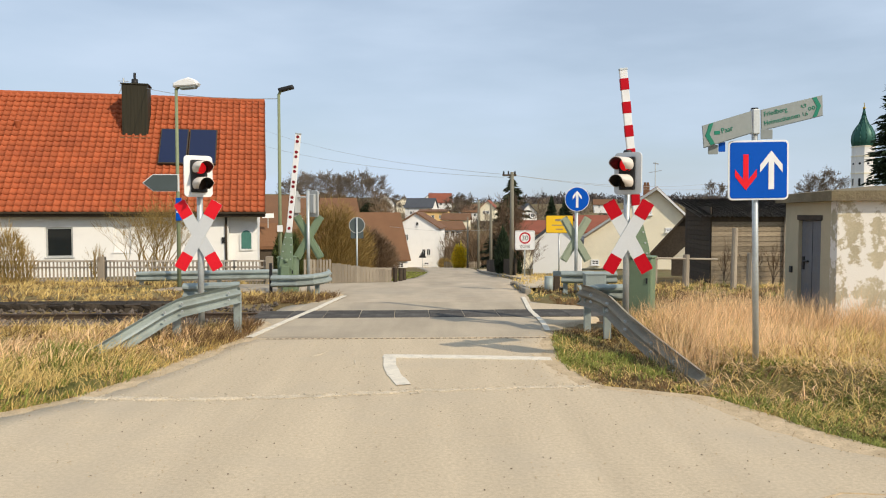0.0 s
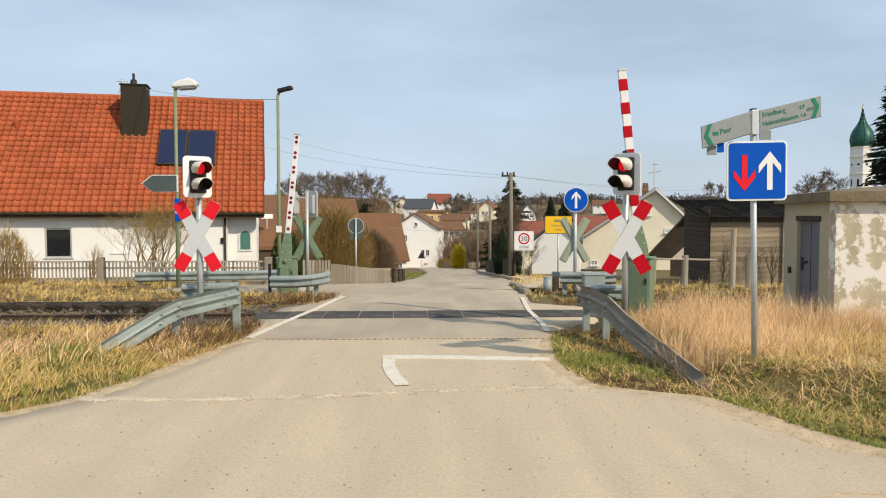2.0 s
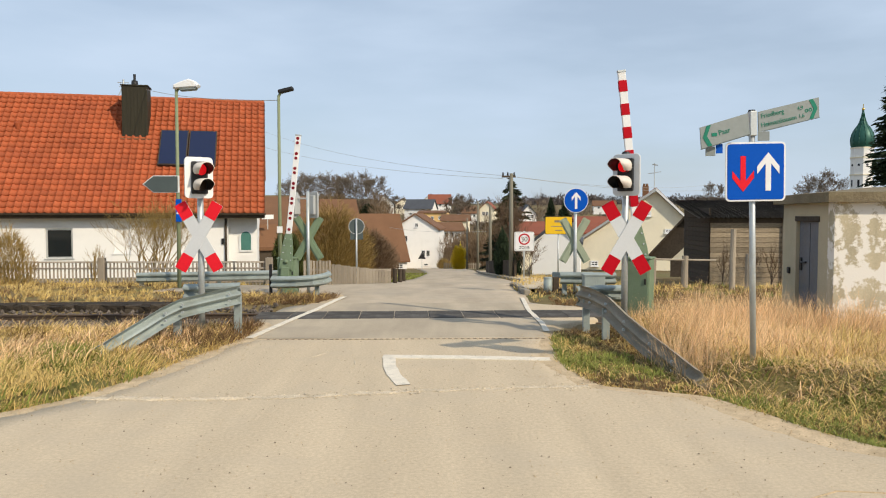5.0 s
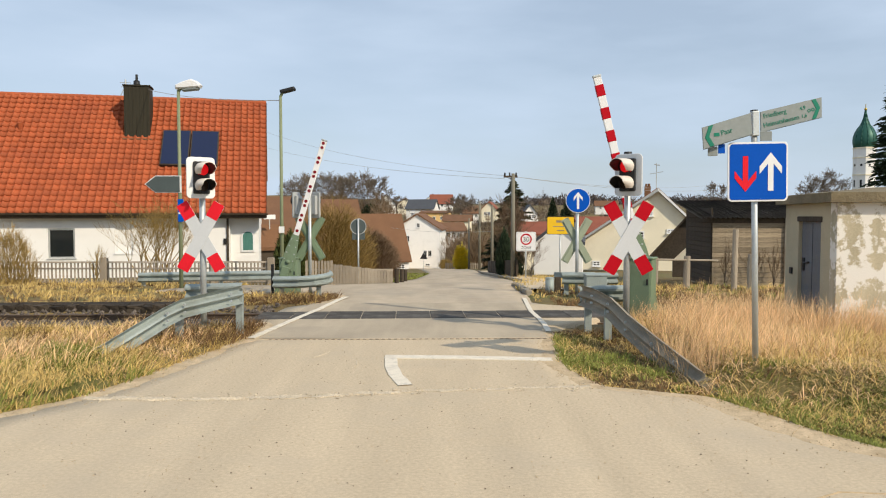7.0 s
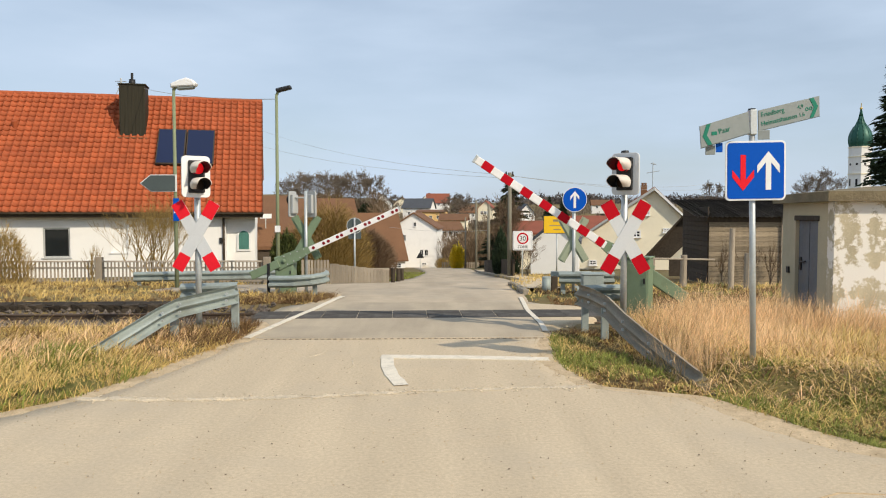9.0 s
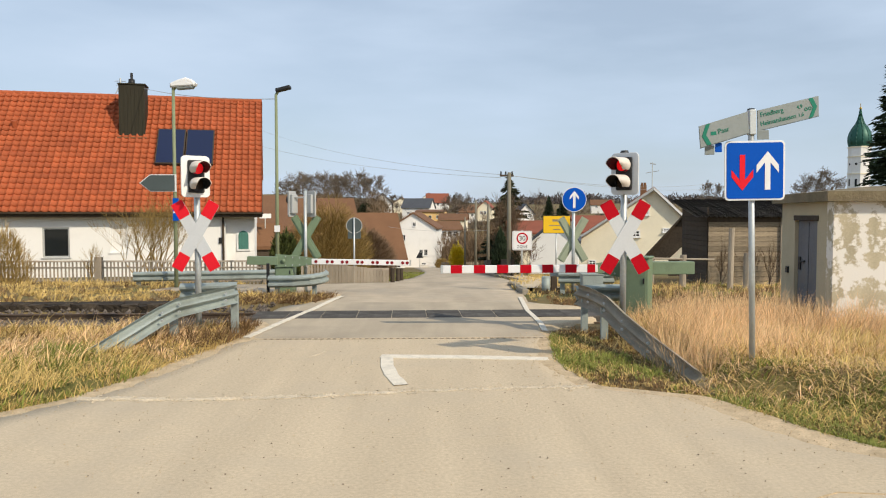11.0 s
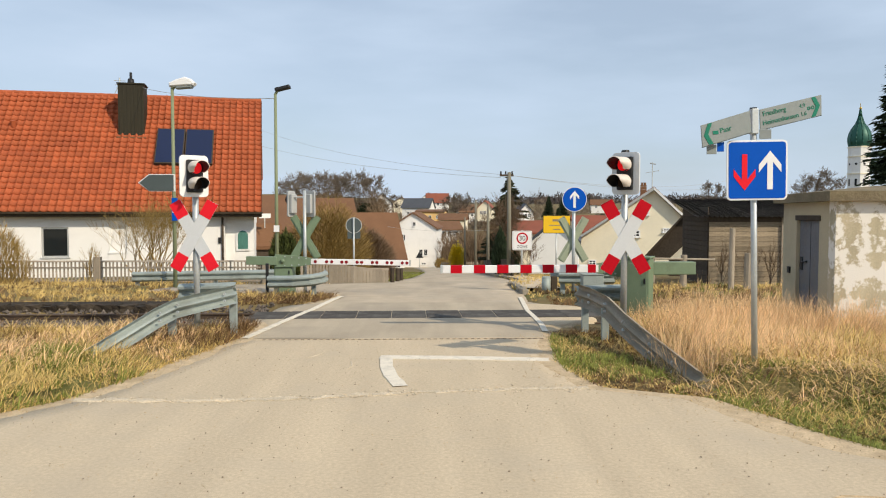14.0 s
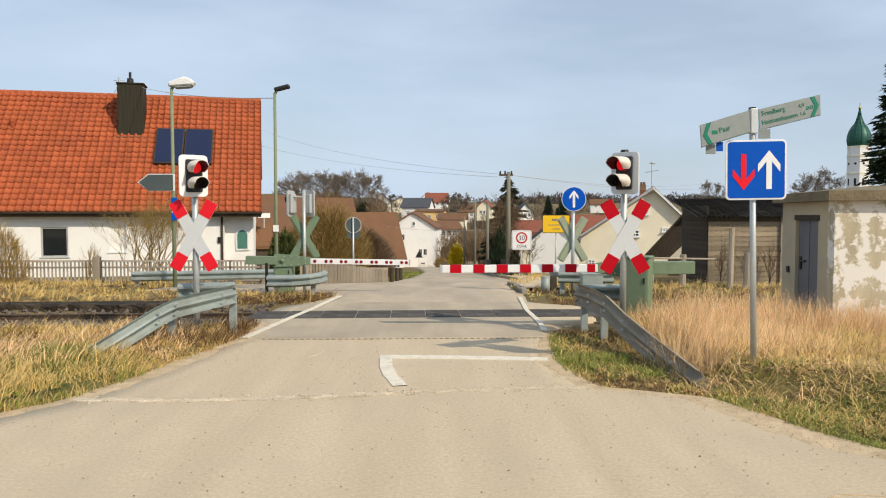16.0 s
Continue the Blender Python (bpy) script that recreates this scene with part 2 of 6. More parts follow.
M_HEDGE = mat("willow_twigs", (0.32, 0.215, 0.07), 0.95, var=0.3, scale=0.6, fine=6, bump=0, island=0.3)
M_NEEDLE = mat("conifer_needles", (0.028, 0.045, 0.02), 0.85, var=0.35, scale=1, fine=8, bump=0, island=0.4)
M_GOLDBUSH = mat("golden_conifer", (0.80, 0.62, 0.04), 0.85, var=0.3, scale=2, fine=10, bump=0, island=0.35)
M_COPPER = mat("green_copper", (0.025, 0.10, 0.075), 0.45, 0.2, var=0.25, scale=0.4, fine=5, bump=0.05)
M_GOLD = mat("gilt", (0.6, 0.4, 0.1), 0.4, 0.9, bump=0)
M_TIN = mat("corrugated_sheet", (0.13, 0.115, 0.10), 0.75, var=0.3, scale=1.2, fine=20, bump=0.2, dirt=(0.22, 0.19, 0.15), dirt_amount=0.5, dirt_scale=2)
M_DOORSTEEL = mat("grey_steel_door", (0.14, 0.145, 0.16), 0.6, var=0.2, scale=2, fine=30, bump=0.1, dirt=(0.2, 0.17, 0.13), dirt_amount=0.5, dirt_scale=2.5)
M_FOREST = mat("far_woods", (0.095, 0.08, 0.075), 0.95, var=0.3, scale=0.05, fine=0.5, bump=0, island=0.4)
M_ORANGE = mat("ochre_render", (0.78, 0.52, 0.22), 0.9, var=0.08, scale=0.4, bump=0.1)
M_DARKGREEN = mat("far_green", (0.02, 0.03, 0.014), 0.95, var=0.3, scale=0.1, bump=0, island=0.4)


# ---- building blocks ----
def mesh_from(bm, name):
    me = bpy.data.meshes.new(name)
    bmesh.ops.recalc_face_normals(bm, faces=bm.faces)
    bm.to_mesh(me)
    bm.free()
    return me


def part(name, bm, material, parent=None, label="", smooth=False, m=None):
    """Links a bmesh as one mesh object, under a thing or a part."""
    ob = new(name, mesh_from(bm, name))
    ob.data.materials.append(material)
    if smooth:
        ob.data.shade_smooth()
    if parent:
        ob.parent = parent
    if m is not None:
        ob.matrix_basis = m
    return tagged(ob, label)


def thing(name, label, category, m=None, group=""):
    ob = new(name)
    ob.empty_display_size = 0.2
    if m is not None:
        ob.matrix_basis = m
    return tagged(ob, label, category, group)


def shared(name, me, parent, m, label=""):
    ob = new(name, me)
    ob.parent = parent
    ob.matrix_basis = m
    return tagged(ob, label)


def box(x0, y0, z0, x1, y1, z1, bev=0.0, bm=None):
    bm = bm or bmesh.new()
    r = bmesh.ops.create_cube(bm, size=1, matrix=Matrix.Translation(((x0 + x1) / 2, (y0 + y1) / 2, (z0 + z1) / 2)) @ Matrix.Diagonal((abs(x1 - x0), abs(y1 - y0), abs(z1 - z0), 1)))
    if bev:
        es = list({e for v in r["verts"] for e in v.link_edges})
        bmesh.ops.bevel(bm, geom=es, offset=bev, segments=2, affect="EDGES", profile=0.5)
    return bm


def tube(a, b, r0, r1=None, n=12, bm=None, caps=True):
    bm = bm or bmesh.new()
    a, b = Vector(a), Vector(b)
    d = b - a
    m = Matrix.Translation((a + b) / 2) @ d.to_track_quat("Z", "Y").to_matrix().to_4x4()
    bmesh.ops.create_cone(bm, cap_ends=caps, segments=n, radius1=r0, radius2=r0 if r1 is None else r1, depth=d.length, matrix=m)
    return bm


def prism(points, y0, y1, bm=None, bev=0.0):
    """A plate: an outline in x, z drawn through from y0 to y1."""
    bm = bm or bmesh.new()
    f = bm.faces.new([bm.verts.new((x, y0, z)) for x, z in points])
    r = bmesh.ops.extrude_face_region(bm, geom=[f])
    vs = [v for v in r["geom"] if isinstance(v, bmesh.types.BMVert)]
    bmesh.ops.translate(bm, vec=(0, y1 - y0, 0), verts=vs)
    if bev:
        bmesh.ops.bevel(bm, geom=[e for e in bm.edges if abs(e.verts[0].co.y - e.verts[1].co.y) < 1e-6], offset=bev, segments=1, affect="EDGES")
    return bm


def slab(points, z0, z1, bm=None):
    """A plate with an outline in x, y from z0 to z1."""
    bm = bm or bmesh.new()
    f = bm.faces.new([bm.verts.new((x, y, z0)) for x, y in points])
    r = bmesh.ops.extrude_face_region(bm, geom=[f])
    vs = [v for v in r["geom"] if isinstance(v, bmesh.types.BMVert)]
    bmesh.ops.translate(bm, vec=(0, 0, z1 - z0), verts=vs)
    return bm


def round_rect(w, h, r, n=5, cx=0.0, cz=0.0):
    out = []
    for sx, sz, a0 in ((1, 1, 0), (-1, 1, 90), (-1, -1, 180), (1, -1, 270)):
        for i in range(n + 1):
            a = radians(a0 + 90 * i / n)
            out.append((cx + sx * (w / 2 - r) + r * math.cos(a), cz + sz * (h / 2 - r) + r * math.sin(a)))
    return out


def disc(r, n=32, cx=0.0, cz=0.0):
    return [(cx + r * math.cos(2 * math.pi * i / n), cz + r * math.sin(2 * math.pi * i / n)) for i in range(n)]


def ring(r0, r1, y0, y1, n=32, cx=0.0, cz=0.0):
    bm = bmesh.new()
    loops = []
    for r, y in ((r0, y0), (r1, y0), (r1, y1), (r0, y1)):
        loops.append([bm.verts.new((cx + r * math.cos(2 * math.pi * i / n), y, cz + r * math.sin(2 * math.pi * i / n))) for i in range(n)])
    for k in range(4):
        a, b = loops[k], loops[(k + 1) % 4]
        for i in range(n):
            bm.faces.new((a[i], a[(i + 1) % n], b[(i + 1) % n], b[i]))
    return bm


def raw(name, verts, faces, material, kind="", label="", category="", parent=None, smooth=False):
    me = bpy.data.meshes.new(name)
    me.from_pydata([tuple(v) for v in verts], [], [tuple(f) for f in faces])
    me.materials.append(material)
    if smooth:
        me.shade_smooth()
    ob = new(name, me)
    if parent:
        ob.parent = parent
    return tagged(ob, label, category, "", kind)


def words(text, size, material, parent, m, label="", align="LEFT", name="lettering"):
    cu = bpy.data.curves.new(name, "FONT")
    cu.body, cu.size, cu.align_x, cu.extrude = text, size, align, 0.001
    tmp = bpy.data.objects.new(name, cu)
    scene.collection.objects.link(tmp)
    bpy.context.view_layer.update()
    me = bpy.data.meshes.new_from_object(tmp.evaluated_get(bpy.context.evaluated_depsgraph_get()))
    bpy.data.objects.remove(tmp)
    ob = new(name, me)
    me.materials.clear()
    me.materials.append(material)
    ob.parent = parent
    ob.matrix_basis = m @ pose(0, 0, 0, 90, 0, 0)
    return tagged(ob, label)


# ---- lie of the land ----
def track_y(x):
    return 12.86 + 0.05 * x


def smooth(a, b, v):
    t = min(1.0, max(0.0, (v - a) / (b - a)))
    return t * t * (3 - 2 * t)


def slope_z(y):
    """Height of the road and the valley floor: level at the crossing, down to the village, up the far hill."""
    if y < 14:
        return 0.0
    if y < 20:
        return -0.066 * (y - 14) ** 2 / 12
    if y < 110:
        return -0.198 - 0.066 * (y - 20)
    if y < 170:
        return -6.14 - 0.9 * smooth(110, 170, y)
    return -7.04 + 0.052 * (y - 170) if y < 420 else 5.96 + 0.018 * (min(y, 1300) - 420)


ROAD = [(-12, -40, 40), (2.2, -40, 40), (3.6, -12, 12), (4.6, -6.0, 4.6), (5.4, -4.7, 3.27), (5.9, -4.2, 2.98), (6.4, -3.87, 2.8), (6.96, -3.47, 2.55), (7.4, -3.35, 1.6),
        (8.24, -3.15, 1.42), (8.8, -3.05, 1.4), (10.3, -2.82, 1.55), (11.6, -2.86, 1.75), (12.2, -3.1, 2.6), (14.0, -3.0, 2.7), (14.5, -2.5, 1.75), (15.7, -2.25, 1.8),
        (16.4, -2.4, 1.85), (17.0, -3.4, 1.8), (17.6, -7.0, 1.8), (21.0, -7.0, 1.95), (22.0, -3.4, 2.2), (22.9, -2.4, 2.4), (24.2, -1.75, 2.6), (30, -1.2, 2.55), (45, -1.0, 2.3), (60, -1.5, 2.7),
        (75, -2.2, 3.0), (95, -3.5, 2.6), (112, -10, -1.0), (130, -24, -14)]


def road_edges(y):
    if y <= ROAD[0][0]:
        return ROAD[0][1:]
    for (y0, a0, b0), (y1, a1, b1) in zip(ROAD, ROAD[1:]):
        if y0 <= y <= y1:
            k = (y - y0) / (y1 - y0)
            return a0 + (a1 - a0) * k, b0 + (b1 - b0) * k
    return 0.0, 0.0


def on_road(x, y, margin=0.0):
    if y > 130 or y < -12:
        return False
    a, b = road_edges(y)
    return a - margin < x < b + margin


def land_z(x, y):
    z = slope_z(y)
    if 5.0 < y < 11.7:
        foot = max(2.54 - 0.095 * (y - 7.3), road_edges(y)[1] + 0.4)
        z += 0.25 * smooth(foot + 0.08, foot + 0.65 + 0.9 * (1 - smooth(6.2, 7.6, y)), x) * smooth(5.2, 6.9, y) * (1 - smooth(10.5, 11.6, y))
    z += 0.08 * smooth(3.0, 4.2, -x) * smooth(5, 7, y) * (1 - smooth(9.5, 11.2, y))
    d = abs(y - track_y(x))
    z -= 0.22 * (1 - smooth(0.9, 1.7, d)) * (smooth(2.9, 3.7, -x) + smooth(2.5, 3.2, x))
    z += 0.06 * noise.noise((x * 0.45, y * 0.45, 0.3)) * (1 - smooth(60, 120, y))
    if 160 < y:
        z += 4.0 * noise.noise((x * 0.006, y * 0.006, 2.0)) * smooth(160, 320, y)
        z += 6.5 * smooth(30, 110, -x) * smooth(150, 230, y)
    return z


def axis(*spans):
    out = []
    for a, b, step in spans:
        n = max(1, round((b - a) / step))
        out += [a + (b - a) * i / n for i in range(n)]
    return out + [spans[-1][1]]


def build_ground():
    xs = axis((-1600, -200, 140), (-200, -40, 16), (-40, -14, 2), (-14, 1.2, 0.35), (1.2, 5.0, 0.14), (5.0, 14, 0.35), (14, 40, 2), (40, 200, 16), (200, 1600, 140))
    ys = axis((-300, -20, 40), (-20, 2, 2), (2, 4.8, 0.35), (4.8, 9.0, 0.14), (9.0, 26, 0.35), (26, 60, 2), (60, 460, 10), (460, 2600, 120))
    verts, faces = [], []
    for y in ys:
        for x in xs:
            z = land_z(x, y)
            if on_road(x, y, 0.05):
                z = slope_z(y) - 0.1
            elif on_road(x, y, 0.4):
                z = min(z, slope_z(y) - 0.012)
            if abs(y - track_y(x)) < 0.95 and -3.4 < x < 3.0:
                z = -0.12
            verts.append((x, y, z))
    w = len(xs)
    for j in range(len(ys) - 1):
        for i in range(w - 1):
            faces.append((j * w + i, j * w + i + 1, (j + 1) * w + i + 1, (j + 1) * w + i))
    raw("ground", verts, faces, M_GROUND, "structure", "dry winter turf with straw and green patches", "ground", smooth=True)


build_ground()


def build_road():
    ys = axis((-12, 2, 2), (2, 12, 0.25), (12, 30, 0.3), (30, 130, 3))
    bm = bmesh.new()
    rows = []
    for y in ys:
        a, b = road_edges(y)
        wob = 0.05 * noise.noise((3.0, y * 2.2, 0.0)) + 0.03 * noise.noise((9.0, y * 7.0, 0.0))
        wob2 = 0.05 * noise.noise((7.0, y * 2.2, 5.0)) + 0.03 * noise.noise((4.0, y * 7.0, 0.0))
        z = slope_z(y)
        xs = [a + wob + (b - a + wob2 - wob) * i / 12 for i in range(13)]
        row = [bm.verts.new((x, y, z + (0.004 * noise.noise((x, y, 0))))) for x in xs]
        row.insert(0, bm.verts.new((xs[0] - 0.04, y, z - 0.14)))
        row.append(bm.verts.new((xs[-1] + 0.04, y, z - 0.14)))
        rows.append(row)
    for r0, r1 in zip(rows, rows[1:]):
        for i in range(len(r0) - 1):
            bm.faces.new((r0[i], r0[i + 1], r1[i + 1], r1[i]))
    for f in bm.faces:
        f.material_index = 1 if f.calc_center_median().y > 14.4 else 0
    road = part("road", bm, M_ASPHALT, smooth=True)
    road.data.materials.append(M_FARASPHALT)
    return tagged(road, "pale worn asphalt road over the level crossing", "road", "", "structure")


road = build_road()


def strip(name, pts, width, material, parent, z=0.005, wob=0.01, label="", kind=""):
    """A thin painted or laid strip that follows the road."""
    bm = bmesh.new()
    fine = []
    for (x0, y0), (x1, y1) in zip(pts, pts[1:]):
        n = max(1, int(math.hypot(x1 - x0, y1 - y0) / 0.12))
        fine += [(x0 + (x1 - x0) * i / n, y0 + (y1 - y0) * i / n) for i in range(n)]
    fine.append(pts[-1])
    prev = None
    for k, (x, y) in enumerate(fine):
        xa, ya = fine[max(0, k - 1)]
        xb, yb = fine[min(len(fine) - 1, k + 1)]
        d = Vector((xb - xa, yb - ya, 0)).normalized()
        nrm = Vector((-d.y, d.x, 0))
        w0 = width / 2 + wob * noise.noise((x * 8, y * 8, 1))
        w1 = width / 2 + wob * noise.noise((x * 8, y * 8, 4))
        c0 = Vector((x, y, 0)) + nrm * w0
        c1 = Vector((x, y, 0)) - nrm * w1
        cur = [bm.verts.new((c.x, c.y, slope_z(c.y) + z + dz)) for c, dz in ((c0, -0.01), (c0, 0), (c1, 0), (c1, -0.01))]
        if prev:
            for i in range(3):
                bm.faces.new((prev[i], prev[i + 1], cur[i + 1], cur[i]))
        prev = cur
    ob = part(name, bm, material, parent, label)
    return tagged(ob, "", "", "", kind) if kind else ob


strip("stop_line", [(-0.74, 9.0), (0.3, 8.95), (1.38, 8.82)], 0.20, M_LINE, road, 0.007, 0.012, "white stop line")
strip("lane_line", [(-0.66, 9.0), (-0.62, 8.45), (-0.54, 7.95), (-0.40, 7.45)], 0.15, M_LINE, road, 0.011, 0.012, "short curved white lane line")
strip("edge_line", [(-2.74, 10.3), (-2.55, 11.9), (-2.32, 13.6), (-2.12, 15.75)], 0.105, M_LINE, road, 0.019, 0.012, "chipped white edge line")
strip("edge_line", [(1.56, 10.9), (1.60, 11.8), (1.57, 13.4), (1.68, 15.5)], 0.085, M_LINE, road, 0.019, 0.012, "chipped white edge line")
strip("asphalt_joint", [(-3.3, 6.9), (-2.4, 6.88), (-1.2, 7.0), (-0.4, 7.2), (0.6, 7.32), (1.5, 7.42)], 0.08, M_SEAM, road, 0.006, 0.09, "crumbling pale asphalt joint")
strip("crossing_surface", [(-0.55, 10.35), (-0.55, 14.6)], 4.2, M_CROSSASPH, road, 0.004, 0.02, "darker asphalt on the crossing")
strip("asphalt_joint", [(-2.6, 10.25), (-0.5, 10.32), (1.5, 10.42)], 0.05, M_ASPHALT, road, 0.008, 0.015)


def shoulder(side, y0, y1):
    """Sand and fine gravel washed over the edge of the asphalt."""
    bm = bmesh.new()
    prev = None
    n = int((y1 - y0) / 0.06)
    for i in range(n + 1):
        y = y0 + (y1 - y0) * i / n
        e = road_edges(y)[0 if side < 0 else 1]
        reach = (0.24 if side < 0 else 0.3) + 0.3 * (side > 0) * (1 - smooth(5.5, 7.6, y)) + 0.2 * noise.noise((side * 5.0, y * 1.3, 0.0)) + 0.09 * noise.noise((side * 3.0, y * 6.0, 1.0))
        cur = [bm.verts.new((e + side * 0.18, y, slope_z(y) - 0.03)), bm.verts.new((e + side * 0.0, y, slope_z(y) + 0.012)), bm.verts.new((e - side * max(0.05, reach), y, slope_z(y) - 0.006))]
        if prev:
            for k in range(2):
                bm.faces.new((prev[k], prev[k + 1], cur[k + 1], cur[k]))
        prev = cur
    part("sandy_shoulder", bm, M_SAND, road, "sandy worn shoulder of the road", True)


strip("scuff", [(-1.62, 8.95), (-1.5, 9.2), (-1.47, 9.35)], 0.02, M_SEAM, road, 0.005, 0.012, "pale scuff in the asphalt")
strip("scuff", [(-1.06, 8.3), (-1.02, 8.5), (-1.06, 8.75)], 0.015, M_SEAM, road, 0.005, 0.01)
strip("crack", [(1.3, 4.1), (1.7, 4.35), (2.05, 4.3), (2.5, 4.55), (2.9, 4.5)], 0.012, M_SAND, road, 0.0045, 0.012, "fine sandy crack")
strip("crack", [(2.05, 4.3), (2.2, 4.0), (2.6, 3.8)], 0.01, M_SAND, road, 0.0045, 0.01)
shoulder(-1, 4.7, 11.9)
shoulder(1, 4.7, 11.6)
shoulder(-1, 14.4, 16.9)


def road_bits():
    """Crumbs along the joint, the dashed saw cut before the track, grit and old leaves on the asphalt."""
    rnd = random.Random(8)
    sets = {"joint_crumbs": ([], [], M_SEAM, "pale crumbs along the asphalt joint"), "saw_cut": ([], [], M_GRIT, "dashed dark cut in the asphalt"), "grit": ([], [], M_GRIT, "scattered grit and dead leaves"), "pebbles": ([], [], M_SAND, "pale washed-out gravel on the asphalt")}
    for x, y, w in ((-3.28, 6.9, 0.17), (-3.02, 6.93, 0.13), (-2.76, 6.9, 0.11)):
        part("edge_stone", box(-w, -0.05, -0.05, w * 0.7, 0.05, 0.012, 0.01), M_SEAM, road, "pale flat stone in the asphalt joint", m=pose(x, y, 0, 0, 0, -4))

    def chip(key, x, y, rx, ry, h, turn):
        v, f = sets[key][:2]
        b = len(v)
        for sx, sy in ((-1, -1), (1, -1), (1, 1), (-1, 1)):
            px, py = sx * rx * rnd.uniform(0.6, 1.1), sy * ry * rnd.uniform(0.6, 1.1)
            v.append((x + px * math.cos(turn) - py * math.sin(turn), y + px * math.sin(turn) + py * math.cos(turn), 0.004))
        v += [(q[0] * 0.8 + x * 0.2, q[1] * 0.8 + y * 0.2, 0.009 + h) for q in v[b:b + 4]]
        f.append((b + 4, b + 5, b + 6, b + 7))
        for i in range(4):
            f.append((b + i, b + (i + 1) % 4, b + 4 + (i + 1) % 4, b + 4 + i))

    line = [(-3.3, 6.9), (-2.4, 6.88), (-1.2, 7.0), (-0.4, 7.2), (0.6, 7.32), (1.5, 7.42)]
    for _ in range(420):
        (x0, y0), (x1, y1) = rnd.choice(list(zip(line, line[1:])))
        k = rnd.random()
        chip("joint_crumbs", x0 + (x1 - x0) * k, y0 + (y1 - y0) * k + rnd.gauss(0, 0.06), rnd.uniform(0.004, 0.022), rnd.uniform(0.003, 0.011), rnd.uniform(0, 0.002), rnd.uniform(0, 3))
    for i in range(46):
        x = -2.45 + i * 0.088
        chip("saw_cut", x, 10.3 + 0.03 * x, 0.028, 0.022, 0.0, 0)
    for _ in range(70):
        y = rnd.uniform(3.8, 10)
        a, b = road_edges(y)
        chip("grit", rnd.uniform(max(a, -4), min(b, 3.6)), y, rnd.uniform(0.003, 0.009), rnd.uniform(0.002, 0.005), rnd.uniform(0, 0.002), rnd.uniform(0, 3))
    for _ in range(600):
        y = rnd.uniform(4.3, 10.8)
        a, b = road_edges(y)
        right = rnd.random() < 0.6
        x = b - abs(rnd.gauss(0, 0.3)) if right else a + abs(rnd.gauss(0, 0.2))
        if abs(x) < 6:
            chip("pebbles", x, y, rnd.uniform(0.003, 0.008), rnd.uniform(0.002, 0.006), rnd.uniform(0.0, 0.004), rnd.uniform(0, 3))
    for _ in range(1500):
        y = 3.6 + 6.8 * rnd.random() ** 1.4
        a, b = road_edges(y)
        chip("pebbles" if rnd.random() < 0.7 else "grit", rnd.uniform(max(a, -4.5), min(b, 4.5)), y, rnd.uniform(0.002, 0.006), rnd.uniform(0.002, 0.004), rnd.uniform(-0.003, 0.001), rnd.uniform(0, 3))
    for key, (v, f, m, label) in sets.items():
        raw(key, v, f, m, "stuff", label, parent=road)


road_bits()


# ---- railway ----
def sweep(path, profile, closed=False, bm=None):
    """Draws a profile (side, up) along a path of (x, y, z); the side is level and to the right of the way."""
    bm = bm or bmesh.new()
    prev = None
    pts = [Vector(p) for p in path]
    for k, p in enumerate(pts):
        d = (pts[min(k + 1, len(pts) - 1)] - pts[max(0, k - 1)]).normalized()
        side = Vector((d.y, -d.x, 0)).normalized()
        up = side.cross(d).normalized()
        cur = [bm.verts.new(p + side * a + up * b) for a, b in profile]
        if prev:
            n = len(cur)
            for i in range(n if closed else n - 1):
                bm.faces.new((prev[i], prev[(i + 1) % n], cur[(i + 1) % n], cur[i]))
        elif closed:
            bm.faces.new(cur[::-1])
        prev = cur
    if closed:
        bm.faces.new(prev)
    return bm


track = tagged(thing("railway_track", "single railway track with rusty rails through the crossing", "railway track"), "", "", "", "structure")
RAILP = [(-0.06, -0.13), (0.06, -0.13), (0.06, -0.115), (0.012, -0.1), (0.012, -0.035), (0.035, -0.025), (0.035, 0.0), (-0.035, 0.0), (-0.035, -0.025), (-0.012, -0.035), (-0.012, -0.1), (-0.06, -0.115)]
for off in (-0.72, 0.72):
    part("rail", sweep([(x, track_y(x) + off, -0.002 if -3.2 < x < 2.9 else -0.05) for x in (-60, -20, -4, -3.2, 2.9, 3.8, 20, 60)], RAILP, True), M_STEEL, track, "rusty steel rail")
sleeper = mesh_from(box(-0.13, -1.25, -0.3, 0.13, 1.25, -0.17, 0.01), "sleeper")
sleeper.materials.append(M_CONCRETE)
for i in range(-30, 31):
    x = i * 0.62
    if not -3.3 < x < 3.0:
        shared("sleeper", sleeper, track, pose(x, track_y(x), 0, 0, 0, 2.9))
for x0, x1 in ((-60, -3.35), (3.05, 60)):
    bed = part("trackbed", sweep([(x, track_y(x), -0.175) for x in (x0, (x0 + x1) / 2, x1)], [(-1.8, -0.2), (1.6, -0.2), (1.2, 0.0), (-1.5, 0.0)], True), M_BALLAST)
    tagged(bed, "dirty brown ballast bed under the rails", "trackbed", "", "structure")
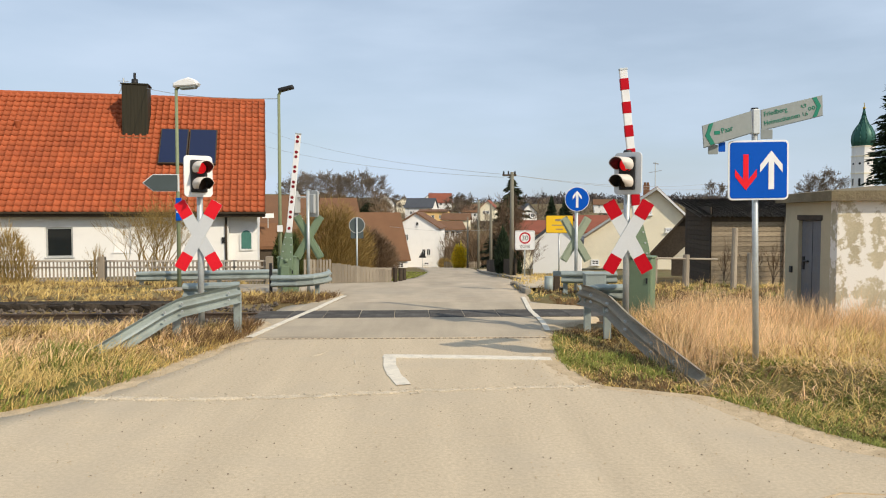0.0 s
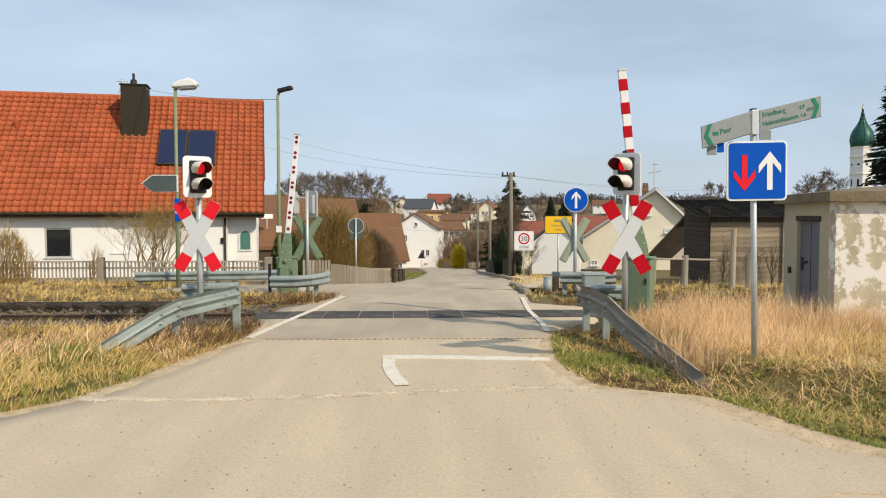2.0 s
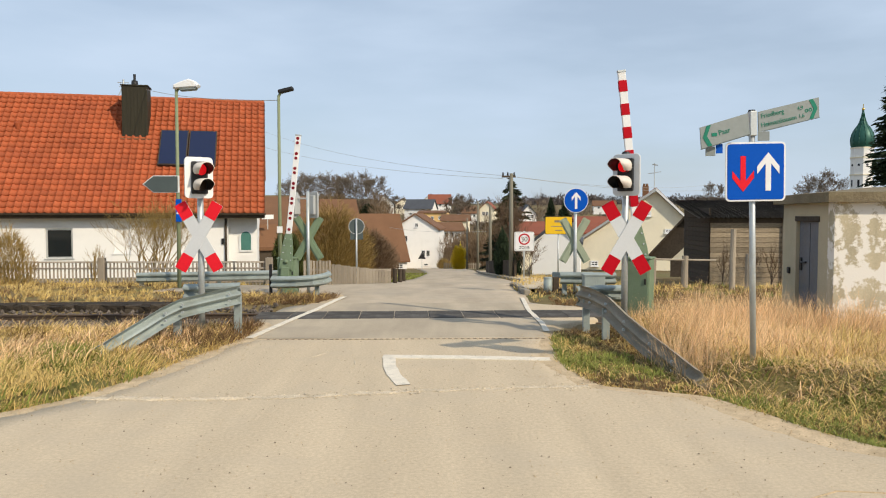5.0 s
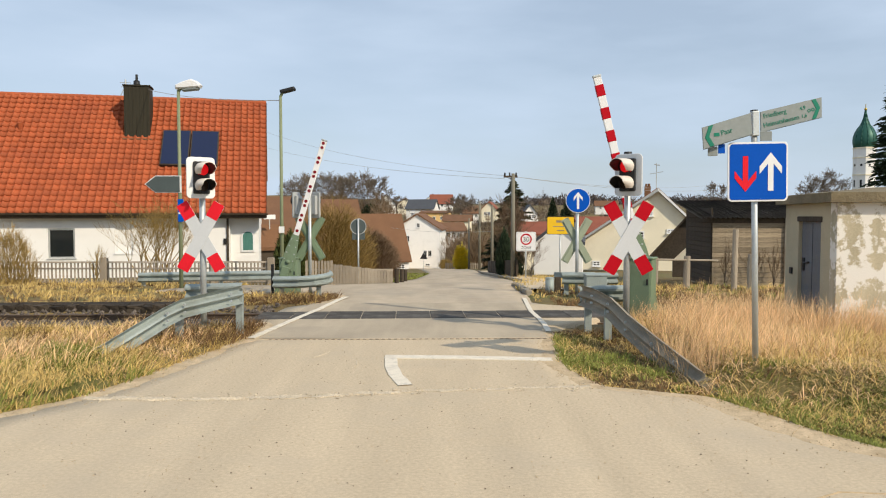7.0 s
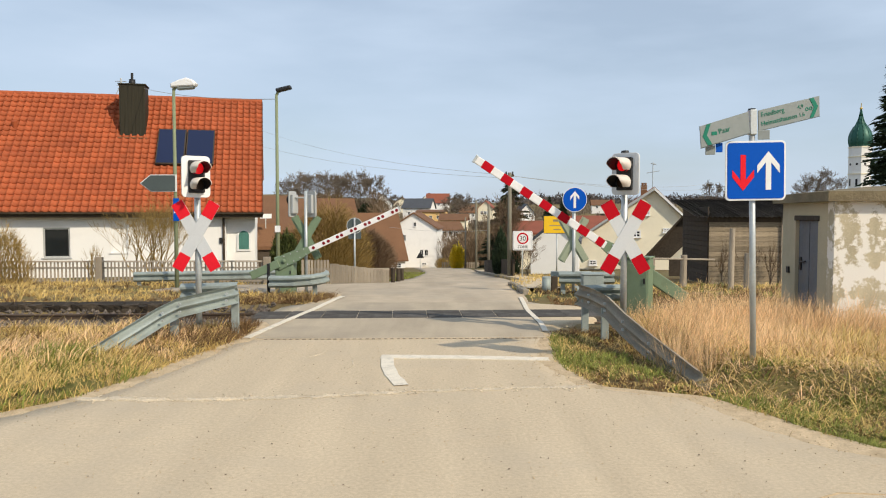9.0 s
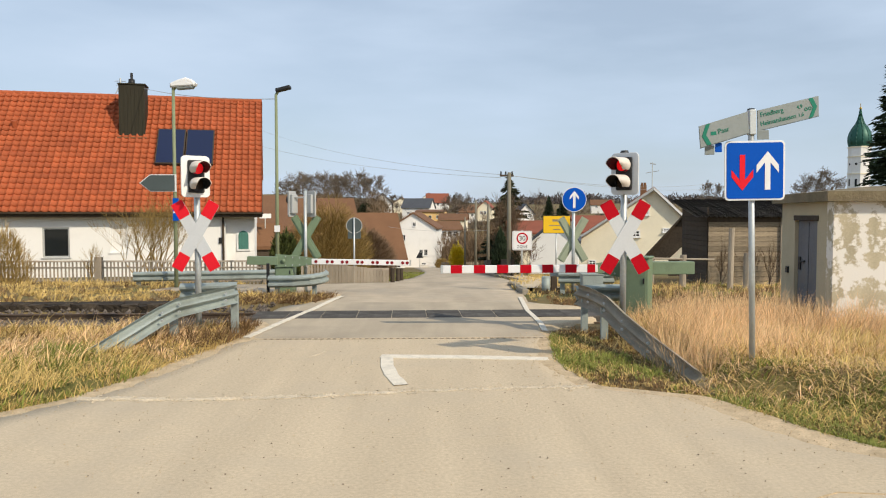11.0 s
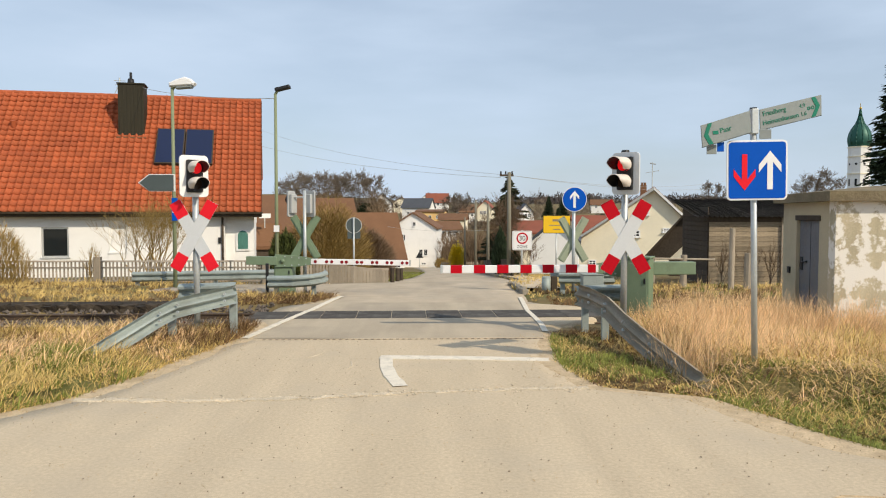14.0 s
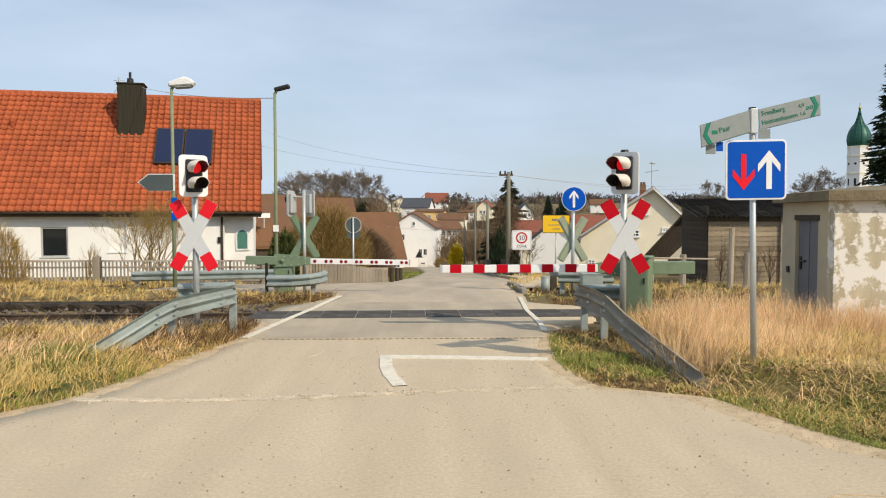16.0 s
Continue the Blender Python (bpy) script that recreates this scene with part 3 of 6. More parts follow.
# ballast stones beside and between the sleepers
def build_ballast():
    rnd = random.Random(4)
    verts, faces = [], []
    for _ in range(15000):
        x = rnd.choice((rnd.uniform(-14, -3.2), rnd.uniform(2.9, 13)))
        y = track_y(x) + rnd.uniform(-1.3, 1.45)
        z = max(land_z(x, y), -0.19) + rnd.uniform(-0.01, 0.04)
        r = rnd.uniform(0.02, 0.05)
        b = len(verts)
        for a in range(4):
            q = a * 1.57 + rnd.uniform(0, 1)
            verts.append((x + r * math.cos(q), y + r * math.sin(q), z + rnd.uniform(-0.5, 0.3) * r))
        verts += [(x, y, z + r), (x, y, z - r)]
        for a in range(4):
            faces += [(b + a, b + (a + 1) % 4, b + 4), (b + (a + 1) % 4, b + a, b + 5)]
    raw("ballast", verts, faces, M_BALLAST, "stuff", "dirty brown track ballast", "ballast")


build_ballast()
# rubber panels: between the rails and outside them
crossing = tagged(thing("crossing_deck", "dark rubber crossing panels between the rails", "crossing deck"), "", "", "", "structure")
pan = mesh_from(box(-0.296, -0.45, -0.1, 0.296, 0.45, 0.008, 0.012), "crossing_panel")
pan.materials.append(M_RUBBER)
for i in range(10):
    x = -2.95 + i * 0.6
    shared("crossing_panel", pan, crossing, pose(x, track_y(x), 0.004 + 0.002 * (i % 3), 0, 0, 2.9))
# old platform edge beyond the track, its shadow painted into the dark stone
plat = part("platform_edge", sweep([(-40, 12.3, 0), (-14, 13.6, 0), (-8.5, 13.95, 0), (-4.6, 14.15, 0)], [(-0.3, -0.4), (0.02, -0.4), (0.02, 0.03), (-0.3, 0.05)], True), M_PLATFORM)
tagged(plat, "low dark stone platform edge with shadow in its colour", "platform edge", "", "structure")


def platform_stones():
    """Rough blocks along the platform's face, in two uneven courses."""
    rnd = random.Random(31)
    blocks = []
    for k in range(5):
        bm = box(-0.5, -0.5, -0.5, 0.5, 0.5, 0.5)
        bmesh.ops.subdivide_edges(bm, edges=bm.edges, cuts=1, use_grid_fill=True)
        for v in bm.verts:
            v.co += Vector((rnd.uniform(-0.06, 0.06), rnd.uniform(-0.09, 0.09), rnd.uniform(-0.08, 0.08)))
        me = mesh_from(bm, "stone")
        me.materials.append(M_PLATFORM)
        blocks.append(me)
    for course in range(2):
        x = -17.5
        while x < -4.5:
            w = rnd.uniform(0.13, 0.33)
            c = x + w / 2
            y = 13.6 + (c + 14) * 0.0636 if c < -8.5 else 13.95 + (c + 8.5) * 0.0513
            h = rnd.uniform(0.13, 0.18)
            shared("stone", rnd.choice(blocks), plat, pose(c, y - 0.08 + rnd.uniform(-0.06, 0.05), (-0.22 if course == 0 else -0.04) + rnd.uniform(-0.015, 0.02), rnd.uniform(-5, 5), rnd.uniform(-4, 4), 3) @ Matrix.Diagonal((w * 0.96, 0.22, h, 1)))
            x += w


platform_stones()


# ---- kerbs beyond the crossing ----
def kerbs():
    ker = tagged(thing("kerb", "row of worn concrete kerbstones along the road", "kerb"), "", "", "", "structure")
    me = mesh_from(box(-0.07, -0.49, -0.15, 0.07, 0.49, 0.10, 0.02), "kerbstone")
    me.materials.append(M_KERB)
    y = 16.9
    while y < 60:
        a, b = road_edges(y)
        a2, b2 = road_edges(y + 1)
        shared("kerbstone", me, ker, pose(b + 0.09, y, slope_z(y), -3.6, 0, -math.degrees(math.atan(b2 - b))))
        y += 1.0
    pav = bmesh.new()
    rows = []
    for k in range(24):
        y = 17.2 + k * 1.8
        b = road_edges(y)[1]
        rows.append([pav.verts.new((b + dx, y, slope_z(y) + dz)) for dx, dz in ((0.15, -0.1), (0.16, 0.085), (1.0, 0.09), (1.02, -0.1))])
    for r0, r1 in zip(rows, rows[1:]):
        for i in range(3):
            pav.faces.new((r0[i], r0[i + 1], r1[i + 1], r1[i]))
    tagged(part("pavement", pav, M_ASPHALT), "narrow grey footpath behind the kerb", "pavement", "", "structure")


kerbs()


# ---- crossing signals with crosses ----
def cross_sign(parent, z, half, back=False, y=-0.07, steep=29.8, lit=False, rear=None):
    for side in (-1, 1):
        m = pose(0, y - (0.012 if side > 0 else 0), z, 0, side * steep, 0)
        arm = part("cross_arm", prism(round_rect(0.18, 2 * half, 0.012, 2), -0.006, 0.006), (rear or M_GREENMETAL) if back else M_RETRO, parent, "green-backed cross arm" if back else "white cross arm", m=m)
        if not back:
            for e in (-1, 1):
                # lit takes the red with sunlight in its colour
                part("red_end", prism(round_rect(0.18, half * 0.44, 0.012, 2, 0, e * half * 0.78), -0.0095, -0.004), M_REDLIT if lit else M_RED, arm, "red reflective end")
        else:
            part("stiffener", box(-0.05, -0.03, -half * 0.95, 0.05, -0.0065, half * 0.95), rear or M_GREENMETAL, arm)
            part("face", prism(round_rect(0.18, 2 * half, 0.012, 2), 0.0065, 0.009), M_WHITE, arm, "white front face")


def hood(parent, z, glow, r=0.098):
    part("lens", prism(disc(r * 0.95, 28), -0.045, -0.03, bev=0.004), M_LAMPRED if glow else M_LAMPOFF, parent, "glowing red signal lens" if glow else "unlit amber lens", m=pose(0, 0, z))
    bm = bmesh.new()
    n, depth = 26, 0.34
    loops = []
    for rr, inner in ((r + 0.008, False), (r, True)):
        lo = []
        for i in range(n + 1):
            a = radians(-38 + 256 * i / n)
            cut = 0.5 + 0.5 * math.sin(a)
            d = depth * (0.42 + 0.58 * max(0.0, min(1.0, 1.7 * cut)))
            lo.append(((rr * math.cos(a), -0.03, rr * math.sin(a)), (rr * math.cos(a), -0.03 - d, rr * math.sin(a) - 0.03 * d)))
        loops.append([(bm.verts.new(p), bm.verts.new(q)) for p, q in lo])
        loops_in = [((p[0] * 0.99, p[1], p[2] * 0.99), (q[0] * 0.99, q[1], q[2] * 0.99)) for p, q in lo]
    for lo in loops[:1]:
        for (a, b), (c, d) in zip(lo, lo[1:]):
            bm.faces.new((a, b, d, c))
    for i in range(n):
        bm.faces.new((loops[0][i][1], loops[0][i + 1][1], loops[1][i + 1][1], loops[1][i][1]))
    hd = part("hood", bm, M_HOODLIT, parent, "weathered lamp hood with sunlight in its pale grey", True, pose(0, 0, z))
    lin = bmesh.new()
    prev = None
    for a, b in loops_in:
        cur = (lin.verts.new(a), lin.verts.new(b))
        if prev:
            lin.faces.new((prev[0], prev[1], cur[1], cur[0]))
        prev = cur
    part("hood_lining", lin, M_BLACK, parent, "black hood lining", True, pose(0, 0, z))


def signal(m, h_head, w, h, yaw, z_cross, half, top, label, lit=False, rim=True):
    s = thing("crossing_signal", label, "railway signal", m, "signals at the crossing")
    part("pole", tube((0, 0, -0.3), (0, 0, top), 0.045, n=16), M_GALV, s, "galvanised pole", True)
    part("pole_cap", tube((0, 0, top), (0, 0, top + 0.03), 0.06, 0.05, n=16), M_BLACK, s)
    # lit: brighter white and red stand for sun on this signal, not its lamps
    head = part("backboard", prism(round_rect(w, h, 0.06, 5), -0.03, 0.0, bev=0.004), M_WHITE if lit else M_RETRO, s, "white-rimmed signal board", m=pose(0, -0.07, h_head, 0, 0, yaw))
    part("dark_panel", prism(round_rect(w * 0.56, h * 0.78, 0.02, 3), -0.075, -0.025, bev=0.004), M_BLACK, head, "dark lamp housing")
    part("rear_box", box(-w * 0.28, 0.0, -h * 0.36, w * 0.28, 0.09, h * 0.36, 0.02), M_BLACK, head)
    for dz, glow in ((0.118, True), (-0.118, False)):
        sub = part("lamp_ring", ring(0.085, 0.1, -0.09, -0.07, 28), M_BLACK, head, m=pose(0, -0.045, dz))
        hood(sub, 0.0, glow)
    for dz in (-0.2, 0.2):
        part("clamp", tube((0, 0, z_cross + dz - 0.025), (0, 0, z_cross + dz + 0.025), 0.055, n=14), M_GALV, s)
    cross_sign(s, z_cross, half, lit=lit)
    return s


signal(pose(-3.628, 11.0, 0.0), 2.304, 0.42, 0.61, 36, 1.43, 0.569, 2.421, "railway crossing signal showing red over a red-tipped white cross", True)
signal(pose(2.56, 10.3, 0.3), 2.008, 0.40, 0.58, -38, 1.135, 0.556, 2.305, "railway crossing signal showing red, grey board over red-tipped cross")


# the two on the far side, seen from behind
def far_signal(x, y, z, zc, half, board_x, zb, label, rear=None, top=2.9):
    s = thing("crossing_signal", label, "railway signal", pose(x, y, z), "signals at the crossing")
    part("pole", tube((0, 0, -0.3), (0, 0, top), 0.038, n=16), M_GALV, s, "galvanised pole", True)
    cross_sign(s, zc, half, True, 0.07, 30.0, rear=rear)
    for bx, w, yaw in board_x:
        b = part("backboard", prism(round_rect(w, 0.6, 0.05, 4), -0.02, 0.02, bev=0.004), M_GREY, s, "grey back of a signal board", m=pose(bx, 0.06, zb, 0, 0, yaw))
        part("rear_box", box(-0.1, -0.1, -0.22, 0.1, -0.02, 0.22, 0.02), M_GREY, b)
        part("hood", tube((0, 0.02, 0.1), (0, 0.09, 0.1), 0.1, n=20), M_BLACK, b)
    if len(board_x):
        part("crossbar", tube((board_x[0][0], 0.0, zb + 0.15), (0.1, 0.0, zb + 0.15), 0.02, n=8), M_GREY, s)
    return s


far_signal(-3.117, 17.0, 0.0, 1.216, 0.56, [(-0.32, 0.26, 62), (0.12, 0.3, -35)], 1.984, "back of a crossing signal with green-backed cross", top=2.295)
fr = far_signal(2.992, 16.6, -0.05, 1.228, 0.56, [], 0, "back of a green-backed cross with a round blue arrow sign", M_PALEGREEN, top=2.307)


def arrow(parent, w, length, head, material, m, y=-0.012, label=""):
    """An arrow that points up, round its middle."""
    hl = length / 2
    t = w * 1.05
    pts = [(-w / 2, -hl), (w / 2, -hl), (w / 2, hl - head * 0.5), (head / 2, hl - head * 0.98), (head / 2, hl - head * 0.98 + t * 1.35), (0, hl),
           (-head / 2, hl - head * 0.98 + t * 1.35), (-head / 2, hl - head * 0.98), (-w / 2, hl - head * 0.5)]
    part("arrow", prism(pts, y - 0.002, y + 0.004), material, parent, label, m=m)


d1 = part("round_sign", prism(disc(0.275, 40), -0.012, 0.0), M_WHITE, fr, "round blue sign with a white arrow", m=pose(0.0, -0.06, 2.13))
part("blue_face", prism(disc(0.262, 40), -0.016, -0.010), M_BLUE, d1)
arrow(d1, 0.055, 0.38, 0.2, M_WHITE, pose(0, -0.006, 0))


# ---- barriers ----
def barrier(m, flip, length, root, thick, red_bars, label, stand=None, size=None):
    """A half barrier; flip is the side to which the arm lies when shut: -1 or 1."""
    b = thing("level_crossing_barrier", label, "barrier", m, "barriers at the crossing")
    x0, y0, x1, y1, top = size or (-0.21, -0.12, 0.2, 0.34, 0.06)
    cab = part("cabinet", box(x0, y0, -1.3, x1, y1, top, 0.02), M_GREENMETAL, b, "green drive cabinet", m=stand)
    part("cabinet_lid", box(x0 - 0.015, y0 - 0.015, top, x1 + 0.015, y1 + 0.015, top + 0.03, 0.01), M_GREENMETAL, cab)
    part("cabinet_door", box(x0 + 0.03, y0 - 0.01, -1.0, x1 - 0.03, y0 + 0.002, top - 0.07, 0.004), M_GREENMETAL, cab, "riveted green door")
    part("door_lock", box(x1 - 0.075, y0 - 0.022, top - 0.36, x1 - 0.05, y0 - 0.009, top - 0.28, 0.003), M_BLACK, cab)
    part("axle", tube((0, -0.19, 0), (0, 0.05, 0), 0.05, n=14), M_GREENMETAL, b, smooth=True)
    arm = new("arm")
    arm.parent = b
    f = flip
    part("bracket", prism([(f * -0.18, -0.15), (f * 0.3, -0.13), (f * root, -0.07), (f * root, 0.075), (f * 0.3, 0.13), (f * -0.18, 0.15)][::f], -0.165, -0.13, bev=0.006), M_GREENMETAL, arm, "tapered green bracket")
    bolt = mesh_from(tube((0, -0.175, 0), (0, -0.16, 0), 0.014, n=8), "bolt")
    bolt.materials.append(M_GALV)
    for k in range(4):
        for sz in (-1, 1):
            shared("bolt", bolt, arm, pose(f * (0.05 + 0.16 * k), 0, sz * (0.1 - 0.012 * k)))
    part("counterweight", box(f * -0.82, -0.2, -0.095, f * -0.12, -0.04, 0.095, 0.012), M_GREENMETAL, arm, "green counterweight beam")
    part("boom", box(f * (root - 0.03), -0.17, -thick / 2, f * length, -0.11, thick / 2, 0.008), M_WHITE, arm, "white boom")
    part("tip_cap", box(f * length, -0.175, -thick / 2 - 0.004, f * (length + 0.035), -0.105, thick / 2 + 0.004, 0.006), M_GALV, arm)
    if red_bars:
        for x0, x1 in red_bars:
            part("red_stripe", box(f * x0, -0.175, -thick / 2 - 0.003, f * x1, -0.105, thick / 2 + 0.003, 0.003), M_RED, arm, "red reflective stripe")
    return b, arm


K = 0.008429
bars = [(k - 10, k + 10) for k in (331, 290, 249, 208, 169, 128)] + [(85, 99)]
right_barrier, right_arm = barrier(pose(2.97, 11.14, 0.945), -1, 355 * K - 0.055, 0.65, 0.115, [(a * K - 0.055, b * K - 0.055) for a, b in bars], "half barrier with a red and white boom on a green drive", pose(-0.08, -0.43, 0, 0, 0, -28), (-0.17, -0.15, 0.17, 0.15, 0.167))
left_barrier, left_arm = barrier(pose(-3.578, 16.9, 0.687), 1, 2.87, 0.67, 0.125, [], "half barrier with red reflector dots on a green drive")
dot = mesh_from(prism(disc(0.036, 20), -0.176, -0.168), "reflector")
dot.materials.append(M_REFLECT)
for px in (58, 78, 87, 105, 113, 132, 140, 159, 167, 185, 193, 212, 220):
    shared("reflector", dot, left_arm, pose(px * 0.0128, 0, 0), "round red reflector")


# ---- guard rails ----
WB = [(0.0, 0.155), (0.05, 0.13), (0.08, 0.1), (0.08, 0.06), (0.02, 0.025), (0.0, 0.0), (0.02, -0.025), (0.08, -0.06), (0.08, -0.1), (0.05, -0.13), (0.0, -0.155)]
WB = [(a, b * 0.85) for a, b in WB]
WB = WB + [(a - 0.006, b) for a, b in WB[::-1]]


def guard_rail(path, posts, label, side=1, steel=None, tall=1.0):
    g = thing("guard_rail", label, "guard rail", None, "guard rails at the crossing")
    part("beam", sweep(path, [(a * side, b * tall) for a, b in WB], True), steel or M_RAILING, g, "corrugated steel beam")
    for x, y, z in posts:
        part("post", box(x - 0.05, y - 0.035, land_z(x, y) - 0.3, x + 0.05, y + 0.035, z, 0.006), M_RAILING, g, "steel post")
    bolt = mesh_from(tube((0, -0.012, 0), (0, 0.012, 0), 0.018, n=8), "bolt")
    bolt.materials.append(M_GALV)
    for (x, y, z) in path[1:-1]:
        for dz in (-0.05, 0.05):
            shared("bolt", bolt, g, pose(x + side * 0.02, y - 0.04, z + dz))
    return g


guard_rail([(-2.93, 10.65, 0.60), (-3.05, 10.4, 0.585), (-3.48, 9.75, 0.51), (-3.62, 9.5, 0.43), (-4.05, 8.6, 0.08), (-4.15, 8.4, 0.0)], [(-3.0, 10.7, 0.6), (-3.62, 9.95, 0.5)], "weathered guard rail bent down into the grass", 1)
guard_rail([(-3.98, 11.25, 0.56), (-3.5, 11.28, 0.57), (-3.12, 11.3, 0.58)], [(-3.2, 11.38, 0.55)], "short weathered guard rail piece behind the signal", 1)
guard_rail([(2.0, 11.0, 0.56), (2.12, 10.5, 0.55), (2.24, 10.0, 0.49), (2.34, 9.4, 0.33), (2.45, 8.6, 0.19), (2.5, 7.9, 0.115), (2.54, 7.3, 0.05)], [(2.14, 10.9, 0.5), (2.28, 10.2, 0.45)], "weathered guard rail sinking into the roadside bank", -1, M_OLDRAIL, 1.2)
guard_rail([(2.05, 11.3, 0.52), (2.5, 11.5, 0.52), (3.0, 11.55, 0.52)], [(2.6, 11.6, 0.5)], "short guard rail piece behind the signal", 1)
guard_rail([(-3.75, 16.05, 0.28), (-3.2, 15.98, 0.29), (-2.85, 16.05, 0.31), (-2.66, 16.25, 0.33), (-2.6, 16.6, 0.34), (-2.7, 17.1, 0.34)], [(-3.6, 16.2, 0.3), (-2.8, 16.3, 0.3)], "rounded guard rail end before the barrier drive", 1)
guard_rail([(-8.1, 19.4, 0.1), (-6.0, 19.6, 0.12), (-4.2, 19.8, 0.14)], [(-8.0, 19.48, 0.1), (-6.0, 19.68, 0.1), (-4.6, 19.85, 0.1)], "long guard rail before the picket fence", 1)
guard_rail([(2.6, 16.2, 0.36), (3.1, 16.1, 0.36), (3.8, 16.15, 0.36)], [(2.7, 16.28, 0.36), (3.6, 16.28, 0.36)], "galvanised guard rail beside the far barrier", 1)
part("sunken_beam", sweep([(2.54, 8.3, 0.05), (2.58, 7.9, 0.045), (2.63, 7.4, 0.03), (2.7, 7.05, -0.02)], [(-0.1, -0.2), (0.1, -0.2), (0.1, 0.04), (-0.1, 0.05)], True), M_CONCRETE)
tagged(bpy.data.objects["sunken_beam"], "mossy concrete edging at the end of the guard rail", "edging")


# ---- sign post ----
def sign_post():
    s = thing("sign_post", "grey post with a blue priority sign and two cycle route boards", "sign post", pose(3.205, 7.5, 0.2, 0, -1.4, 0))
    top = 2.6039999999999996
    part("pole", tube((0, 0, -0.3), (0, 0, top), 0.03, n=16), M_GALV, s, "galvanised tube", True)
    part("pole_cap", tube((0, 0, top), (0, 0, top + 0.015), 0.035, n=16), M_BLACK, s)
    z = 1.99
    p = part("priority_sign", prism(round_rect(0.598, 0.60, 0.045, 5), -0.012, 0.0, bev=0.003), M_WHITE, s, "square blue sign with a red and a white arrow", m=pose(0.012, -0.045, z, 0, 0.6, -3))
    part("blue_face", prism(round_rect(0.56, 0.562, 0.03, 5), -0.016, -0.011), M_BLUE, p, "blue reflective face")
    arrow(p, 0.052, 0.36, 0.215, M_REDLIT, pose(-0.125, -0.006, -0.02, 0, 180, 0), label="red arrow pointing down")
    arrow(p, 0.054, 0.385, 0.22, M_WHITE, pose(0.125, -0.006, 0.0, 0, 0, 0), label="white arrow pointing up")
    for dz in (-0.2, 0.2):
        part("clamp", box(-0.04, -0.045, z + dz - 0.015, 0.04, 0.04, z + dz + 0.015, 0.004), M_GALV, s)
    zb = 2.485
    part("board_clamp", box(-0.035, -0.05, zb - 0.13, 0.035, 0.035, zb + 0.12, 0.008), M_GALV, s, "steel board clamp")
    for f, length, yaw, tilt, h in ((1, 0.72, 10, -1.0, 0.205), (-1, 0.57, 10, -4.0, 0.215)):
        m = pose(0.02 * f, -0.03, zb, 0, 0, yaw) @ pose(0, 0, 0, 0, tilt, 0)
        b = part("cycle_board", prism([(x, z2 + x * 0.2) for x, z2 in ((0.03 * f, -h / 2), (length * f, -h / 2), (length * f, h / 2), (0.03 * f, h / 2))][::f], -0.014, 0.0, bev=0.002), M_BOARD, s, "pale cycle route board with green lettering", m=m)
        part("board_edge", prism([(x, z2 + x * 0.2) for x, z2 in ((0.03 * f, -h / 2 - 0.006), (length * f, -h / 2 - 0.006), (length * f, -h / 2 - 0.001), (0.03 * f, -h / 2 - 0.001))][::f], -0.016, 0.004), M_BACK, b, "dark lower edge profile")
        t = length
        pts = [(t - 0.118, h / 2), (t - 0.072, h / 2), (t - 0.022, 0.0), (t - 0.072, -h / 2), (t - 0.118, -h / 2), (t - 0.068, 0.0)]
        part("chevron", prism([(x * f, z2 * 0.96 + x * f * 0.2) for x, z2 in pts][::-f], -0.018, -0.0145), M_SIGNGREEN, b, "green chevron")
        if f == 1:
            words("Friedberg", 0.068, M_SIGNGREEN, b, pose(0.06, -0.017, 0.04, 0, -11, 0))
            words("Heimatshausen", 0.067, M_SIGNGREEN, b, pose(0.06, -0.017, -0.05, 0, -11, 0))
            words("4,9", 0.055, M_SIGNGREEN, b, pose(0.47, -0.017, 0.115, 0, -11, 0))
            words("1,6", 0.055, M_SIGNGREEN, b, pose(0.485, -0.017, 0.035, 0, -11, 0))
            for dx in (0.0, 0.045):
                part("cycle_mark", ring(0.011, 0.019, -0.018, -0.0145, 16, 0.572 + dx, 0.112 + dx * 0.2), M_SIGNGREEN, b, "small green bicycle mark")
        else:
            words("Paar", 0.075, M_SIGNGREEN, b, pose(-0.37, -0.017, -0.1, 0, -11, 0))
            part("text_bar", box(-0.45, -0.0175, -0.105, -0.39, -0.0145, -0.07), M_SIGNGREEN, b)
    for px, col, w in ((0.1, M_BOARD, 0.12), (-0.44, M_BOARD, 0.1), (-0.35, M_BLUE, 0.07)):
        q = part("route_plate", box(px - w / 2, -0.05, zb - 0.21 + px * 0.26, px + w / 2, -0.042, zb - 0.115 + px * 0.26, 0.004), col, s, "small route plate")
    return s


sign_post()


def small_sign(name, x, y, zb, top, w, h, label, faces, back=False):
    s = thing(name, label, "traffic sign", pose(x, y, zb))
    part("pole", tube((0, 0, -0.3), (0, 0, top), 0.03, n=12), M_GALV, s, smooth=True)
    return s


zs = small_sign("zone_sign", 3.203, 29, slope_z(29), 1.129-slope_z(29), 0, 0, "square white speed zone sign on a thin post", None)
zc = 0.717-slope_z(29)
zp = part("plate", prism(round_rect(0.78, 0.76, 0.06, 4), -0.06, -0.04, bev=0.004), M_WHITE, zs, "white zone plate", m=pose(0, 0, zc))
part("border", prism(round_rect(0.73, 0.71, 0.05, 4), -0.064, -0.058), M_GREY, zp)
part("inner", prism(round_rect(0.70, 0.68, 0.05, 4), -0.068, -0.062), M_WHITE, zp)
part("red_ring", ring(0.17, 0.225, -0.074, -0.066, 32, 0, 0.09), M_RED, zp, "red ring")
words("30", 0.27, M_BLACK, zp, pose(0, -0.072, 0.0), align="CENTER")
words("ZONE", 0.15, M_BLACK, zp, pose(0, -0.072, -0.29), align="CENTER")
